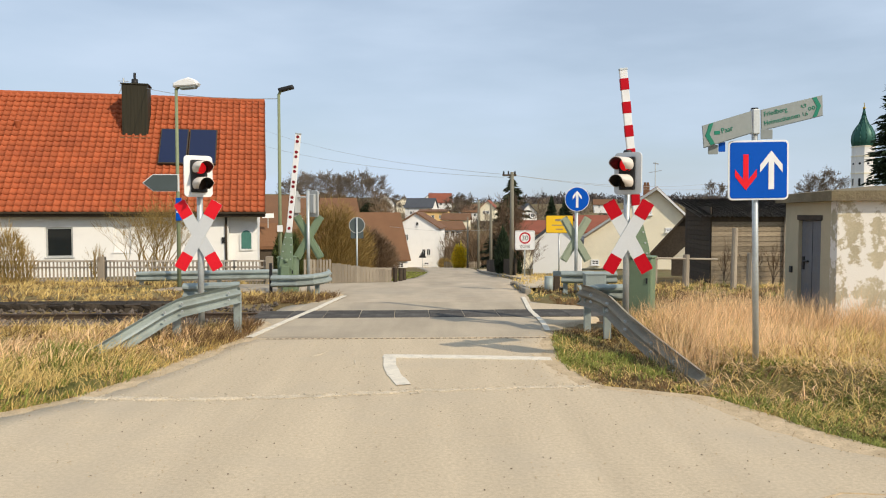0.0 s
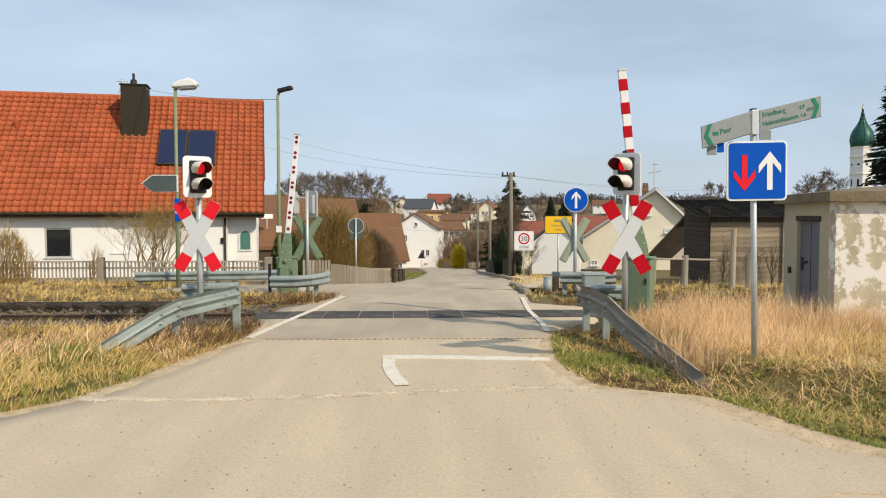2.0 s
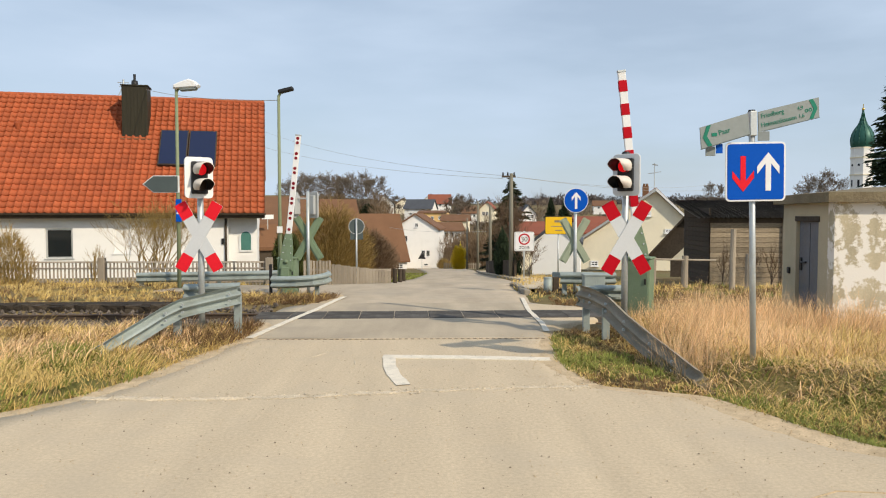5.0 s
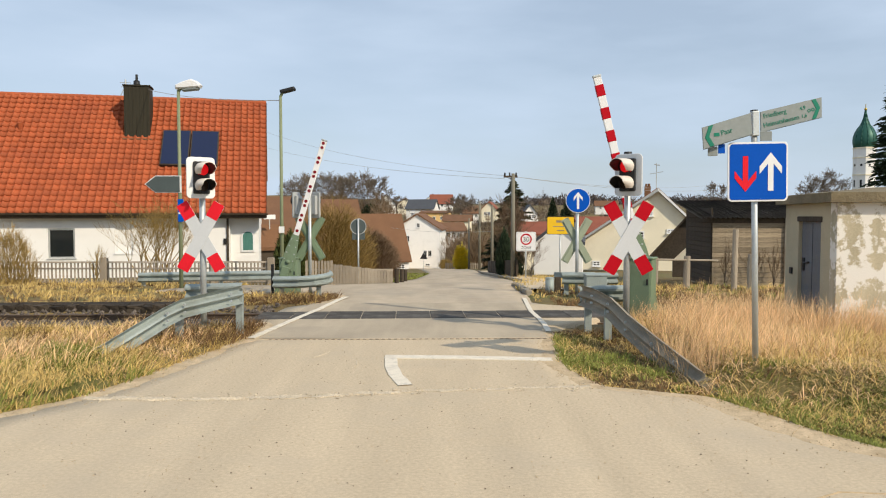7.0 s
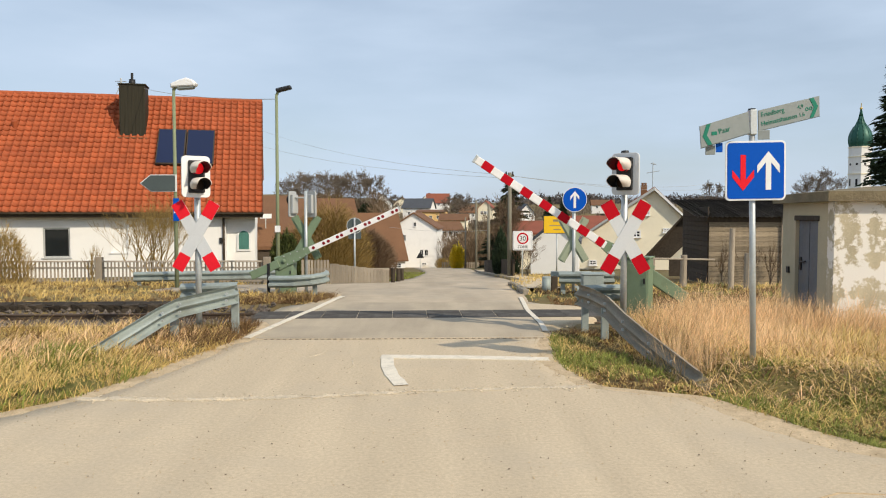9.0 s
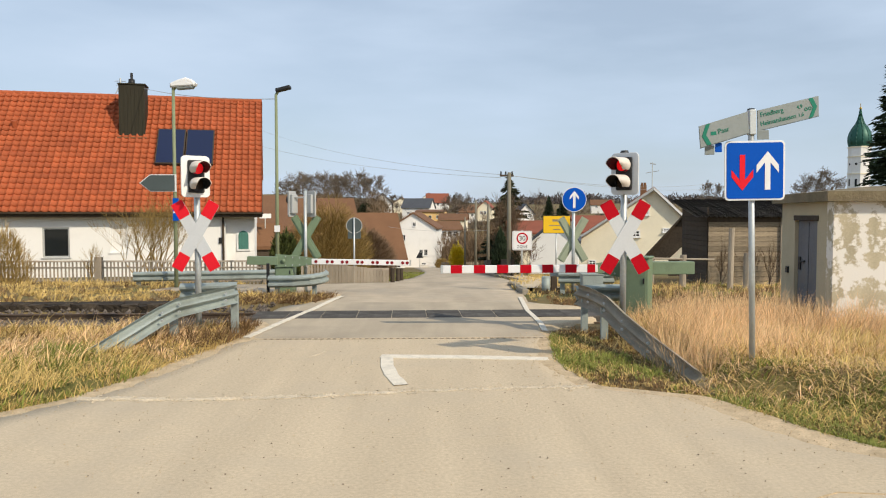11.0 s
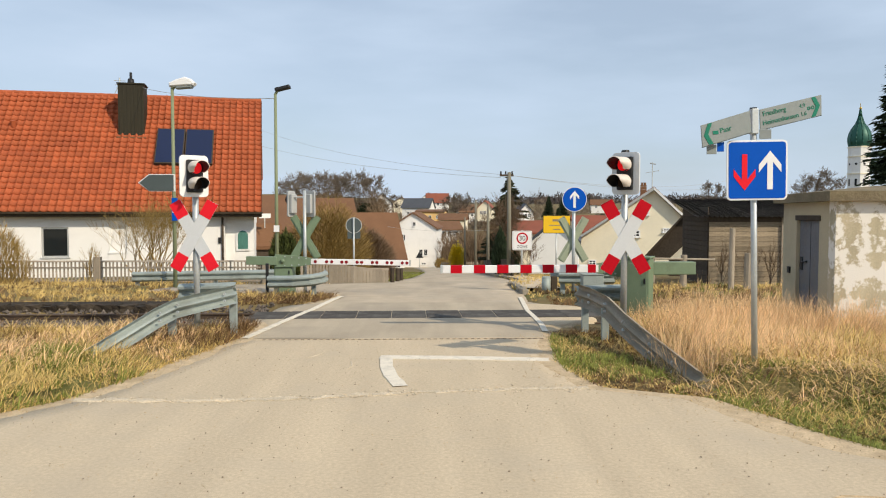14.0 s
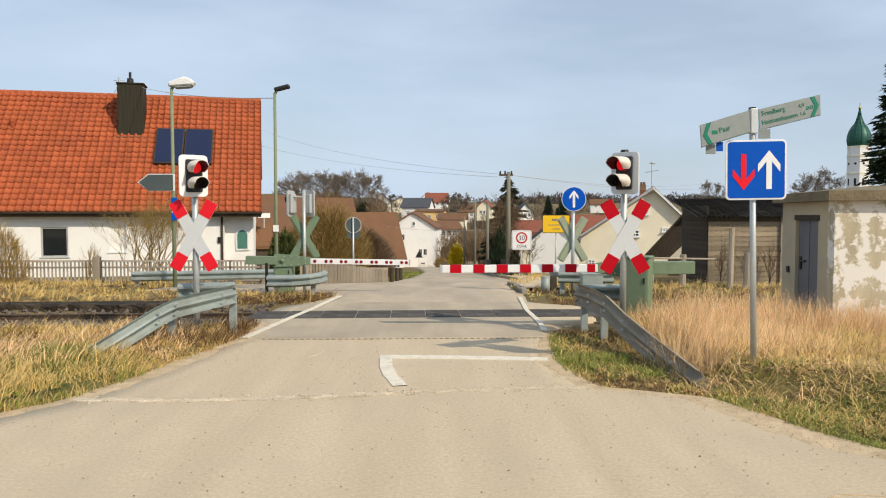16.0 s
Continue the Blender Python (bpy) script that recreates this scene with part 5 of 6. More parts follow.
ar3 = part("aerial", tube((2 * k3, 4, 140 * k3), (2 * k3, 4, 196 * k3), 0.04, n=6), M_GALV, ch3, "tall roof aerial")
part("aerial_rod", tube((-10 * k3, 4, 176 * k3), (14 * k3, 4, 180 * k3), 0.03, n=6), M_GALV, ar3)
part("aerial_rod", tube((-2 * k3, 4, 194 * k3), (8 * k3, 4, 192 * k3), 0.05, n=6), M_GALV, ar3)

# white gable beside the speed zone sign, red roofs behind it
k4 = 0.03218
wh = plain_house("village_house", 6.476, 42, -1.861, 84 * k4, 8, 62 * k4, 97 * k4, -11, M_PLASTER, M_DARKROOF, "small white gabled building by the kerb", over=0.15)
plain_house("village_house", 9.09, 75, -3.428, 3.6, 8, 3.2, 4.3, 0, M_CREAM, M_REDTILE, "house with a red tiled roof", along="x")
plain_house("village_house", 15.035, 70, -3.083, 3.6, 8, 3.1, 4.5, 0, M_CREAM, M_REDTILE, "house with a bright red tiled roof", along="x")
plain_house("barn", -10.656, 46, -1.78, 5.4, 9, 2.5, 4.6, 18, M_DARKWOOD, M_OLDTILE, "brown barn with a tiled roof behind the farmhouse", along="x")
plain_house("barn", -11.0, 60, -2.854, 8.6, 10, 2.6, 5.8, 14, M_DARKWOOD, M_OLDTILE, "low barn with a brown tiled roof behind the hedge", along="x")


lt = plain_house("garden_shed", -9.214, 39, -0.942, 1.5, 2.0, 0.96, 1.98, 18, M_DARKWOOD, M_OLDTILE, "small brown shed with a brown tiled roof", along="x", over=0.15)
part("white_plate", box(-0.35, -0.06, 2.48, 0.25, -0.03, 2.72), M_WHITE, lt, "white plate on a bracket")
part("plate_bracket", box(-0.08, -0.03, 1.95, -0.03, 0.0, 2.69), M_GREY, lt)


def far_village():
    # centre x, depth, base height, width, storeys to eave, ridge, wall, roof, way
    for n, (x, y, zb, w, ev, rg, wall, roof, along) in enumerate([
            (-8.1, 240, 0.9, 9, 3.0, 5.9, M_PLASTER, M_DARKROOF, "x"), (-0.9, 260, 4.1, 7.6, 1.8, 4.9, M_PLASTER, M_REDTILE, "x"),
            (-3.2, 225, -0.3, 8.6, 2.7, 3.3, M_ORANGE, M_OLDTILE, "x"), (-16.431, 210, 2.392, 5.0, 2.4, 5.2, M_PLASTER, M_DARKROOF, "y"),
            (-4.511, 280, 4.746, 6.0, 2.6, 5.0, M_PLASTER, M_DARKROOF, "y"), (13.762, 230, 1.046, 4.6, 2.6, 4.8, M_CREAM, M_REDTILE, "y"),
            (23.166, 200, 0.22, 4.4, 1.8, 4.2, M_PLASTER, M_DARKROOF, "y"), (2.9, 180, -1.28, 6.5, 1.6, 3.0, M_CREAM, M_OLDTILE, "x"),
            (1.841, 150, -3.419, 5.0, 2.0, 3.5, M_PLASTER, M_OLDTILE, "x"), (-15.879, 300, 3.585, 7.0, 2.4, 5.0, M_CREAM, M_OLDTILE, "y"),
            (65.817, 300, 3.585, 9.0, 2.0, 4.0, M_PLASTER, M_OLDTILE, "x"), (9.205, 250, 0.22, 6.0, 2.2, 4.6, M_PLASTER, M_OLDTILE, "x")]):
        plain_house("village_house", x, y, zb, w, 9, ev, rg, (n * 37) % 23 - 11, wall, roof, "distant house on the hillside", along,
                    wins=[(-w * 0.32, 0.7, -w * 0.32 + 0.9, 1.7), (-0.45, 0.7, 0.45, 1.7), (w * 0.32 - 0.9, 0.7, w * 0.32, 1.7)] if ev > 1.75 else (), over=0.4)


far_village()


# ---- church tower ----
def church():
    d = 170.0
    k = d / 1305.0
    c = thing("church_tower", "white church tower with a green copper onion dome", "church", pose(96.239, d, -9.986))
    z0 = -9.986
    zt = lambda py: 1.75 - z0 + (380 - py) * k
    bm = bmesh.new()
    bmesh.ops.create_cone(bm, cap_ends=True, segments=8, radius1=18 * k, radius2=18 * k, depth=zt(262), matrix=Matrix.Translation((0, 0, zt(262) / 2)) @ Matrix.Rotation(radians(22.5), 4, "Z"))
    part("shaft", bm, M_PLASTER, c, "white octagonal shaft")
    for py in (262, 279, 309):
        bm = bmesh.new()
        bmesh.ops.create_cone(bm, cap_ends=True, segments=8, radius1=19.2 * k, radius2=19.2 * k, depth=2 * k, matrix=Matrix.Translation((0, 0, zt(py))) @ Matrix.Rotation(radians(22.5), 4, "Z"))
        part("cornice", bm, M_CREAM, c)
    for i in range(8):
        a = radians(i * 45)
        part("sound_opening", box(-1.7 * k, -17.1 * k, zt(330), 1.7 * k, -15.5 * k, zt(318)), M_BLACK, c, m=pose(0, 0, 0, 0, 0, i * 45))
        part("clock_disc", prism(disc(2.0 * k, 16), -17.1 * k, -15.5 * k), M_BLACK, c, m=pose(0, 0, zt(292), 0, 0, i * 45))
    prof = [(15.5, 263), (18.2, 258), (19.4, 251), (19, 244), (16.8, 236), (12.5, 228), (8, 222), (5, 215), (2.8, 207), (1.2, 198), (0.8, 195)]
    bm = bmesh.new()
    prev = None
    for r, py in prof:
        cur = [bm.verts.new((r * k * math.cos(2 * math.pi * i / 24), r * k * math.sin(2 * math.pi * i / 24), zt(py))) for i in range(24)]
        if prev:
            for i in range(24):
                bm.faces.new((prev[i], prev[(i + 1) % 24], cur[(i + 1) % 24], cur[i]))
        prev = cur
    bm.faces.new(prev)
    for i in range(12):
        for (r0, p0), (r1, p1) in zip(prof, prof[1:]):
            q = 2 * math.pi * (i + 0.5) / 12
            tube((r0 * k * math.cos(q), r0 * k * math.sin(q), zt(p0)), (r1 * k * math.cos(q), r1 * k * math.sin(q), zt(p1)), 0.09, n=4, bm=bm)
    part("onion_dome", bm, M_COPPER, c, "green copper onion dome", True)
    bm = bmesh.new()
    bmesh.ops.create_icosphere(bm, subdivisions=2, radius=2.4 * k, matrix=Matrix.Translation((0, 0, zt(194))))
    part("gilt_ball", bm, M_GOLD, c, smooth=True)
    part("finial", tube((0, 0, zt(194)), (0, 0, zt(185)), 0.6 * k, n=6), M_GOLD, c)


church()


# ---- fences, shed, poles ----
def picket_fence():
    f = thing("picket_fence", "low brown picket fence before the farmhouse", "fence", pose(-5.25, 22.2, -0.45, 0, 0, 1.5))
    slat = mesh_from(box(-0.023, -0.012, 0.06, 0.023, 0.012, 0.8), "slat")
    slat.materials.append(M_FENCE)
    for i in range(104):
        shared("slat", slat, f, pose(-0.05 - i * 0.112, 0, 0.005 * math.sin(i * 2.3), 0, 0.6 * math.sin(i * 1.7), 0))
    for z in (0.2, 0.6, 0.79):
        part("rail", box(-11.9, -0.045, z - 0.025, 0.1, -0.013, z + 0.025), M_FENCE, f, "horizontal rail")
    for x in (-11.6, -8.3, -5.0, -1.7, 0.0):
        part("post", box(x - 0.1, -0.1, -0.3, x + 0.1, 0.1, 0.92, 0.015), M_GREYWOOD, f, "square grey post")


picket_fence()


def plank_fence():
    f = thing("plank_fence", "silvered upright plank fence beside the road", "fence", pose(-4.4, 23.4, 0))
    for i in range(28):
        x = i * 0.1
        gap = x < 0.85
        top = 0.3 - 0.012 * i if not gap else 0.3
        zb = -0.52
        part("plank", box(x - 0.046 + (0.008 if gap else 0), -0.012, zb, x + 0.046 - (0.012 if gap else 0), 0.012, top + 0.01 * math.sin(i * 4.1)), M_GREYWOOD, f)
    for z in (-0.3, 0.0):
        part("rail", box(-0.05, 0.013, z - 0.04, 2.75, 0.06, z + 0.04), M_GREYWOOD, f)
    for k, (x, y) in enumerate(((2.85, 0.3), (2.95, 1.5), (3.0, 2.8))):
        part("post", tube((x, y, -0.9), (x, y, 0.02 - 0.1 * k), 0.07, n=8), M_DARKWOOD, f)


plank_fence()


def shed():
    s = thing("wooden_shed", "weathered board shed with a corrugated roof", "shed", pose(7.636, 21, -0.3, 0, 0, -5))
    w, d, h0, h1 = 4.6, 3.0, 1.98, 2.42
    n = 14
    bd = mesh_from(box(0, -0.03, 0.004, w, 0.0, h0 / n - 0.004), "board")
    bd.materials.append(M_WOOD)
    for i in range(n - 1):
        shared("board", bd, s, pose(0, -0.004 * (i % 2), i * h0 / n, 1.5, 0, 0))
    # left side in darker wood than the front: its shade is put into the colour
    bs = mesh_from(box(-0.03, 0, 0.004, 0.0, d, h0 / n - 0.004), "side_board")
    bs.materials.append(M_DARKWOOD)
    for i in range(n + 2):
        shared("side_board", bs, s, pose(-0.003 * (i % 2), 0, i * h0 / n))
    part("frame", box(0.0, 0.002, 0, w, 0.08, h0), M_DARKWOOD, s, "dark timber frame")
    part("back_wall", box(0.0, d - 0.08, 0, w, d, h1), M_DARKWOOD, s)
    part("side_wall", box(w - 0.08, 0.1, 0, w, d - 0.1, h0), M_DARKWOOD, s)
    part("top_plate", box(-0.05, -0.06, h0 - 0.15, w, 0.0, h0 - 0.01), M_DARKWOOD, s)
    for x in (2.02, 4.2):
        part("post", box(x - 0.05, -0.1, -0.1, x + 0.05, -0.035, h0), M_GREYWOOD, s)
    bm = bmesh.new()
    cols = 240
    a = -0.45
    rows = []
    for y, z in ((-0.28, h0 + 0.0), (d + 0.3, h1 + 0.12)):
        for dz in (0.0,):
            rows.append([bm.verts.new((a + (w + 0.8) * i / cols, y, z + 0.03 * math.cos(i * 2 * math.pi / 6))) for i in range(cols + 1)])
    for i in range(cols):
        bm.faces.new((rows[0][i], rows[0][i + 1], rows[1][i + 1], rows[1][i]))
    bmesh.ops.solidify(bm, geom=list(bm.faces), thickness=0.015)
    part("roof", bm, M_TIN, s, "grey corrugated roof sheet", True)


shed()


def dark_barn():
    d = 27.0
    k = d / 1305.0
    b = thing("barn", "dark board barn with a steep roof behind the shed", "barn", pose(8.885, d, -0.114, 0, 0, -20))
    part("gable", prism([(-64 * k, 12 * k), (-22 * k, 12 * k), (0, 34 * k), (90 * k, 34 * k), (90 * k, 86 * k), (0, 86 * k)], 0, 0.15), M_DARKWOOD, b, "dark board gable")
    part("wall", prism([(-22 * k, 0), (90 * k, 0), (90 * k, 34 * k), (0, 34 * k), (-22 * k, 12 * k)], 0.02, 0.17), M_CREAM, b, "pale lower wall")
    part("plinth", prism([(-24 * k, -20 * k), (92 * k, -20 * k), (92 * k, 10 * k), (-24 * k, 10 * k)], -0.03, 0.0), M_DARKWOOD, b, "dark board plinth")
    part("roof", prism([(-70 * k, 10 * k), (0, 90 * k), (90 * k, 90 * k), (90 * k, 86 * k), (0, 86 * k), (-66 * k, 10 * k)], -0.2, 6), M_DARKWOOD, b, "dark corrugated roof")


dark_barn()


def wire_fence():
    f = thing("wire_fence", "old wooden posts with a rail before the shed", "fence")
    for px, x, y, zt, r in ((0, 6.121, 18.6, 0.723, 0.09), (1, 6.782, 17.2, 1.421, 0.07), (2, 7.747, 18.6, 0.766, 0.1), (3, 5.322, 18.6, 0.68, 0.08)):
        part("post", tube((x, y, land_z(x, y) - 0.3), (x + 0.02, y, zt), r, r * 0.9, n=9), M_GREYWOOD, f, "leaning wooden post")
    part("rail", tube((5.222, 18.55, 0.638), (6.906, 18.55, 0.609), 0.025, n=6), M_GREYWOOD, f)


wire_fence()


def pole(x, y, top, r, label, fit=True):
    zb = slope_z(y)
    p = thing("utility_pole", label, "utility pole", pose(x, y, zb), "utility poles")
    part("shaft", tube((0, 0, -0.4), (0, 0, top - zb), r, r * 0.75, n=12), M_POLEWOOD, p, "weathered pole", True)
    if fit:
        part("crossarm", box(-0.4, -0.04, -0.05, 0.18, 0.04, 0.03), M_DARKWOOD, p, m=pose(0, 0, top - zb - 0.12))
        for dx in (-0.35, -0.15, 0.12):
            part("insulator", tube((dx, 0, 0), (dx, 0, 0.14), 0.04, 0.03, n=8), M_BLACK, p, m=pose(0, 0, top - zb - 0.1))
    return p


pole(2.877, 31, 3.499, 0.1, "stout grey wooden utility pole with insulators")
pole(3.093, 48, 2.41, 0.11, "slim wooden utility pole by the footpath", False)
pole(2.949, 62, 2.934, 0.11, "slim wooden utility pole down the road", False)
pole(2.804, 85, 1.425, 0.1, "grey concrete post down the road", False)


def cable(name, a, b, sag, r=0.012, label="thin grey overhead cable against the sky"):
    a, b = Vector(a), Vector(b)
    pts = [a.lerp(b, i / 14) - Vector((0, 0, sag * 4 * (i / 14) * (1 - i / 14))) for i in range(15)]
    bm = sweep(pts, [(r, 0), (0, r), (-r, 0), (0, -r)], True)
    tagged(part(name, bm, M_GREY), label, "cable", "overhead cables")


TOP = (2.83, 31, 3.381)
cable("overhead_cable", TOP, (-14.452, 60, 8.504), 0.5, 0.007)
cable("overhead_cable", (TOP[0] - 0.3, 31, TOP[2] - 0.1), (-17.674, 60, 8.232), 0.6, 0.007)
cable("overhead_cable", TOP, (27.707, 70, 4.421), 0.5, 0.008)
cable("overhead_cable", TOP, (27.707, 70, 5.061), 0.6, 0.008)
cable("overhead_cable", (3.093, 48, 0.721), (-4.326, 60, 0.74), 0.2, 0.008)
cable("overhead_cable", (-4.56, 20.5, 4.924), (-14.015, 35, 7.671), 0.15, 0.01)


# ---- small fixtures at the far side ----
b1 = thing("bollard", "short grey-green metal bollard on the verge", "bollard", pose(2.41, 16.8, land_z(2.4, 16.8)))
part("shaft", tube((0, 0, -0.1), (0, 0, 0.32), 0.1, n=16), M_RAILING, b1, smooth=True)
part("cap", tube((0, 0, 0.32), (0, 0, 0.345), 0.108, 0.08, n=16), M_RAILING, b1)
b2 = thing("marker_post", "dark stubby wooden post on the verge", "post", pose(2.606, 16.9, land_z(2.6, 16.9)))
part("shaft", box(-0.07, -0.06, -0.1, 0.07, 0.06, 0.35, 0.015), M_DARKWOOD, b2)
b3 = thing("control_box", "grey-green trackside control box", "cabinet", pose(3.207, 15.6, 0.05))
part("body", box(-0.22, -0.15, 0.1, 0.22, 0.15, 0.42, 0.015), M_RAILING, b3)
part("lid", box(-0.235, -0.165, 0.42, 0.235, 0.165, 0.45, 0.008), M_RAILING, b3)
part("stand", box(-0.08, -0.06, -0.15, 0.08, 0.06, 0.1), M_GALV, b3)
b4 = thing("far_barrier_beam", "grey steel crash beam beside the far signal", "barrier", pose(2.916, 17.2, 0.0))
part("beam", box(-0.35, -0.04, 0.28, 0.6, 0.04, 0.42, 0.01), M_RAILING, b4)
for x in (-0.25, 0.5):
    part("leg", box(x - 0.04, -0.035, -0.2, x + 0.04, 0.035, 0.28), M_RAILING, b4)
b5 = thing("garden_wall", "low dark fence along the footpath", "fence")
for i in range(11):
    y = 31.5 + i * 1.6
    x = road_edges(y)[1] + 0.5
    part("panel", box(-0.05, -0.77, -0.2, 0.05, 0.77, 0.8, 0.01), M_DARKWOOD, b5, m=pose(x, y, slope_z(y), -3.6, 0, -math.degrees(math.atan((road_edges(y + 1)[1] - road_edges(y)[1])))))
b6 = thing("garden_fence", "low pale garden fence by the golden bush", "fence", pose(2.295, 88, slope_z(88)))
for i in range(18):
    part("slat", box(-2.2 + i * 0.25, -0.02, 0, -2.05 + i * 0.25, 0.02, 0.75), M_GREYWOOD, b6)
part("rail", box(-2.2, 0.021, 0.5, 2.3, 0.06, 0.58), M_GREYWOOD, b6)
# thin dark post beside the barrier drive
b7 = thing("marker_post", "thin dark steel post beside the barrier drive", "post", pose(-3.803, 16.2, -0.05))
part("shaft", box(-0.03, -0.03, -0.2, 0.03, 0.03, 0.72, 0.006), M_BLACK, b7)


# ---- plants ----
def prong(verts, faces, a, b, r0, r1):
    """A three-sided twig from a to b."""
    d = (b - a)
    u = d.orthogonal().normalized()
    v = d.cross(u).normalized()
    i = len(verts)
    for c, r in ((a, r0), (b, r1)):
        for k in range(3):
            q = k * 2.0944
            verts.append(c + u * (r * math.cos(q)) + v * (r * math.sin(q)))
    faces += [(i, i + 1, i + 4, i + 3), (i + 1, i + 2, i + 5, i + 4), (i + 2, i, i + 3, i + 5)]


def bare_tree(x, y, zb, height, seed, label, spread=0.55, levels=5, fork=0.3, twig=1.0, bark=None, name="bare_tree", group="bare trees"):
    rnd = random.Random(seed)
    t = thing(name, label, "tree", pose(x, y, zb), group)
    thick, fine = ([], []), ([], [])

    def grow(p, d, length, r, level):
        segs = 3
        for s in range(segs):
            q = p + d * (length / segs)
            tgt = thick if level < 2 else fine
            prong(tgt[0], tgt[1], p, q, r, r * 0.82)
            p, r = q, r * 0.82
            d = (d + Vector((rnd.gauss(0, 0.13), rnd.gauss(0, 0.13), 0.06))).normalized()
            if level < levels and s > 0:
                for _ in range(2 if level else 4):
                    nd = (d + Vector((rnd.gauss(0, spread), rnd.gauss(0, spread), rnd.uniform(0.05, 0.45)))).normalized()
                    grow(p, nd, (height * 0.33 if level == 0 else length * 0.72) * rnd.uniform(0.75, 1.1), max(r * 0.6, 0.006 * twig), level + 1)
        if level == 0 and levels > 4:
            grow(p, d, height * 0.4, r * 0.9, 1)

    grow(Vector((0, 0, -0.3)), Vector((0, 0, 1)), height * fork, height * 0.018, 0)
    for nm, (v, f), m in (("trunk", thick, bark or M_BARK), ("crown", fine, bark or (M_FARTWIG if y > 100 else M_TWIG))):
        raw(nm, v, f, m, parent=t)
    return t


def broad_tree(x, y, zb, height, seed, label, width=0.42):
    """A tall bare tree: a leader with limbs all the way up, twigs filling an oval crown."""
    rnd = random.Random(seed)
    t = thing("bare_tree", label, "tree", pose(x, y, zb), "bare trees")
    thick, fine = ([], []), ([], [])

    def limb(p, d, length, r, level):
        segs = 3 if level < 4 else 2
        for s in range(segs):
            q = p + d * (length / segs)
            tgt = thick if level < 2 else fine
            prong(tgt[0], tgt[1], p, q, r, max(0.019, r * 0.8))
            p, r = q, max(0.019, r * 0.8)
            d = (d + Vector((rnd.gauss(0, 0.16), rnd.gauss(0, 0.16), rnd.gauss(0.05, 0.1)))).normalized()
            if level < 5 and (s > 0 or level > 2):
                for _ in range(2):
                    nd = (d + Vector((rnd.gauss(0, 0.6), rnd.gauss(0, 0.6), rnd.gauss(0.12, 0.45)))).normalized()
                    if level < 3 or rnd.random() < 0.62:
                        limb(p, nd, length * rnd.uniform(0.5, 0.75), max(0.015, r * 0.62), level + 1)

    p, r = Vector((0, 0, -0.3)), height * 0.017
    n = 9
    for s in range(n):
        u = (s + 1) / n
        q = p + Vector((rnd.gauss(0, 0.012), rnd.gauss(0, 0.012), 0.095)) * height
        prong(thick[0], thick[1], p, q, r, r * 0.84)
        p, r = q, r * 0.84
        if u > 0.2:
            a0 = rnd.uniform(0, 6.283)
            for k in range(2):
                a = a0 + k * 3.14 + rnd.gauss(0, 0.5)
                rise = 0.25 + 0.8 * u + rnd.gauss(0, 0.15)
                d = Vector((math.cos(a), math.sin(a), rise)).normalized()
                limb(p, d, height * width * math.sin(math.pi * (0.2 + 0.62 * u)) * rnd.uniform(0.7, 1.05), max(0.03, r * 0.55), 1)
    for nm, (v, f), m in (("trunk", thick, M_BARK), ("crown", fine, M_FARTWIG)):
        raw(nm, v, f, m, parent=t)
    return t


def conifer(x, y, zb, height, width, seed, label, material=None, name="spruce", boughs=13):
    rnd = random.Random(seed)
    t = thing(name, label, "tree", pose(x, y, zb), "conifers")
    part("trunk", tube((0, 0, -0.3), (0, 0, height), height * 0.018, 0.01, n=8), M_BARK, t)
    v, f = [], []
    z = height * 0.1
    while z < height:
        k = 1 - z / height
        for _ in range(boughs):
            a = rnd.uniform(0, 6.283)
            L = width / 2 * (k ** 0.85) * rnd.uniform(0.7, 1.15) + 0.06
            n = max(3, int(L / 0.12))
            jig = rnd.gauss(0, height * 0.02)
            for s in range(n):
                u = (s + rnd.random()) / n
                c = Vector((math.cos(a) * L * u, math.sin(a) * L * u, z + jig - 0.28 * L * u + 0.12 * L * u * u))
                for _ in range(4):
                    q = a + rnd.gauss(0, 0.9)
                    l2 = rnd.uniform(0.07, 0.15) * (0.8 + width * 0.42)
                    tip = c + Vector((math.cos(q) * l2, math.sin(q) * l2, rnd.uniform(-0.6, 0.15) * l2))
                    w = Vector((rnd.gauss(0, 1), rnd.gauss(0, 1), rnd.gauss(0, 1))).normalized() * l2 * 0.26
                    i = len(v)
                    v += [c + w, c - w, tip]
                    f.append((i, i + 1, i + 2))
        z += height * 0.016 + 0.05
    raw("crown", v, f, material or M_NEEDLE, parent=t)
    return t


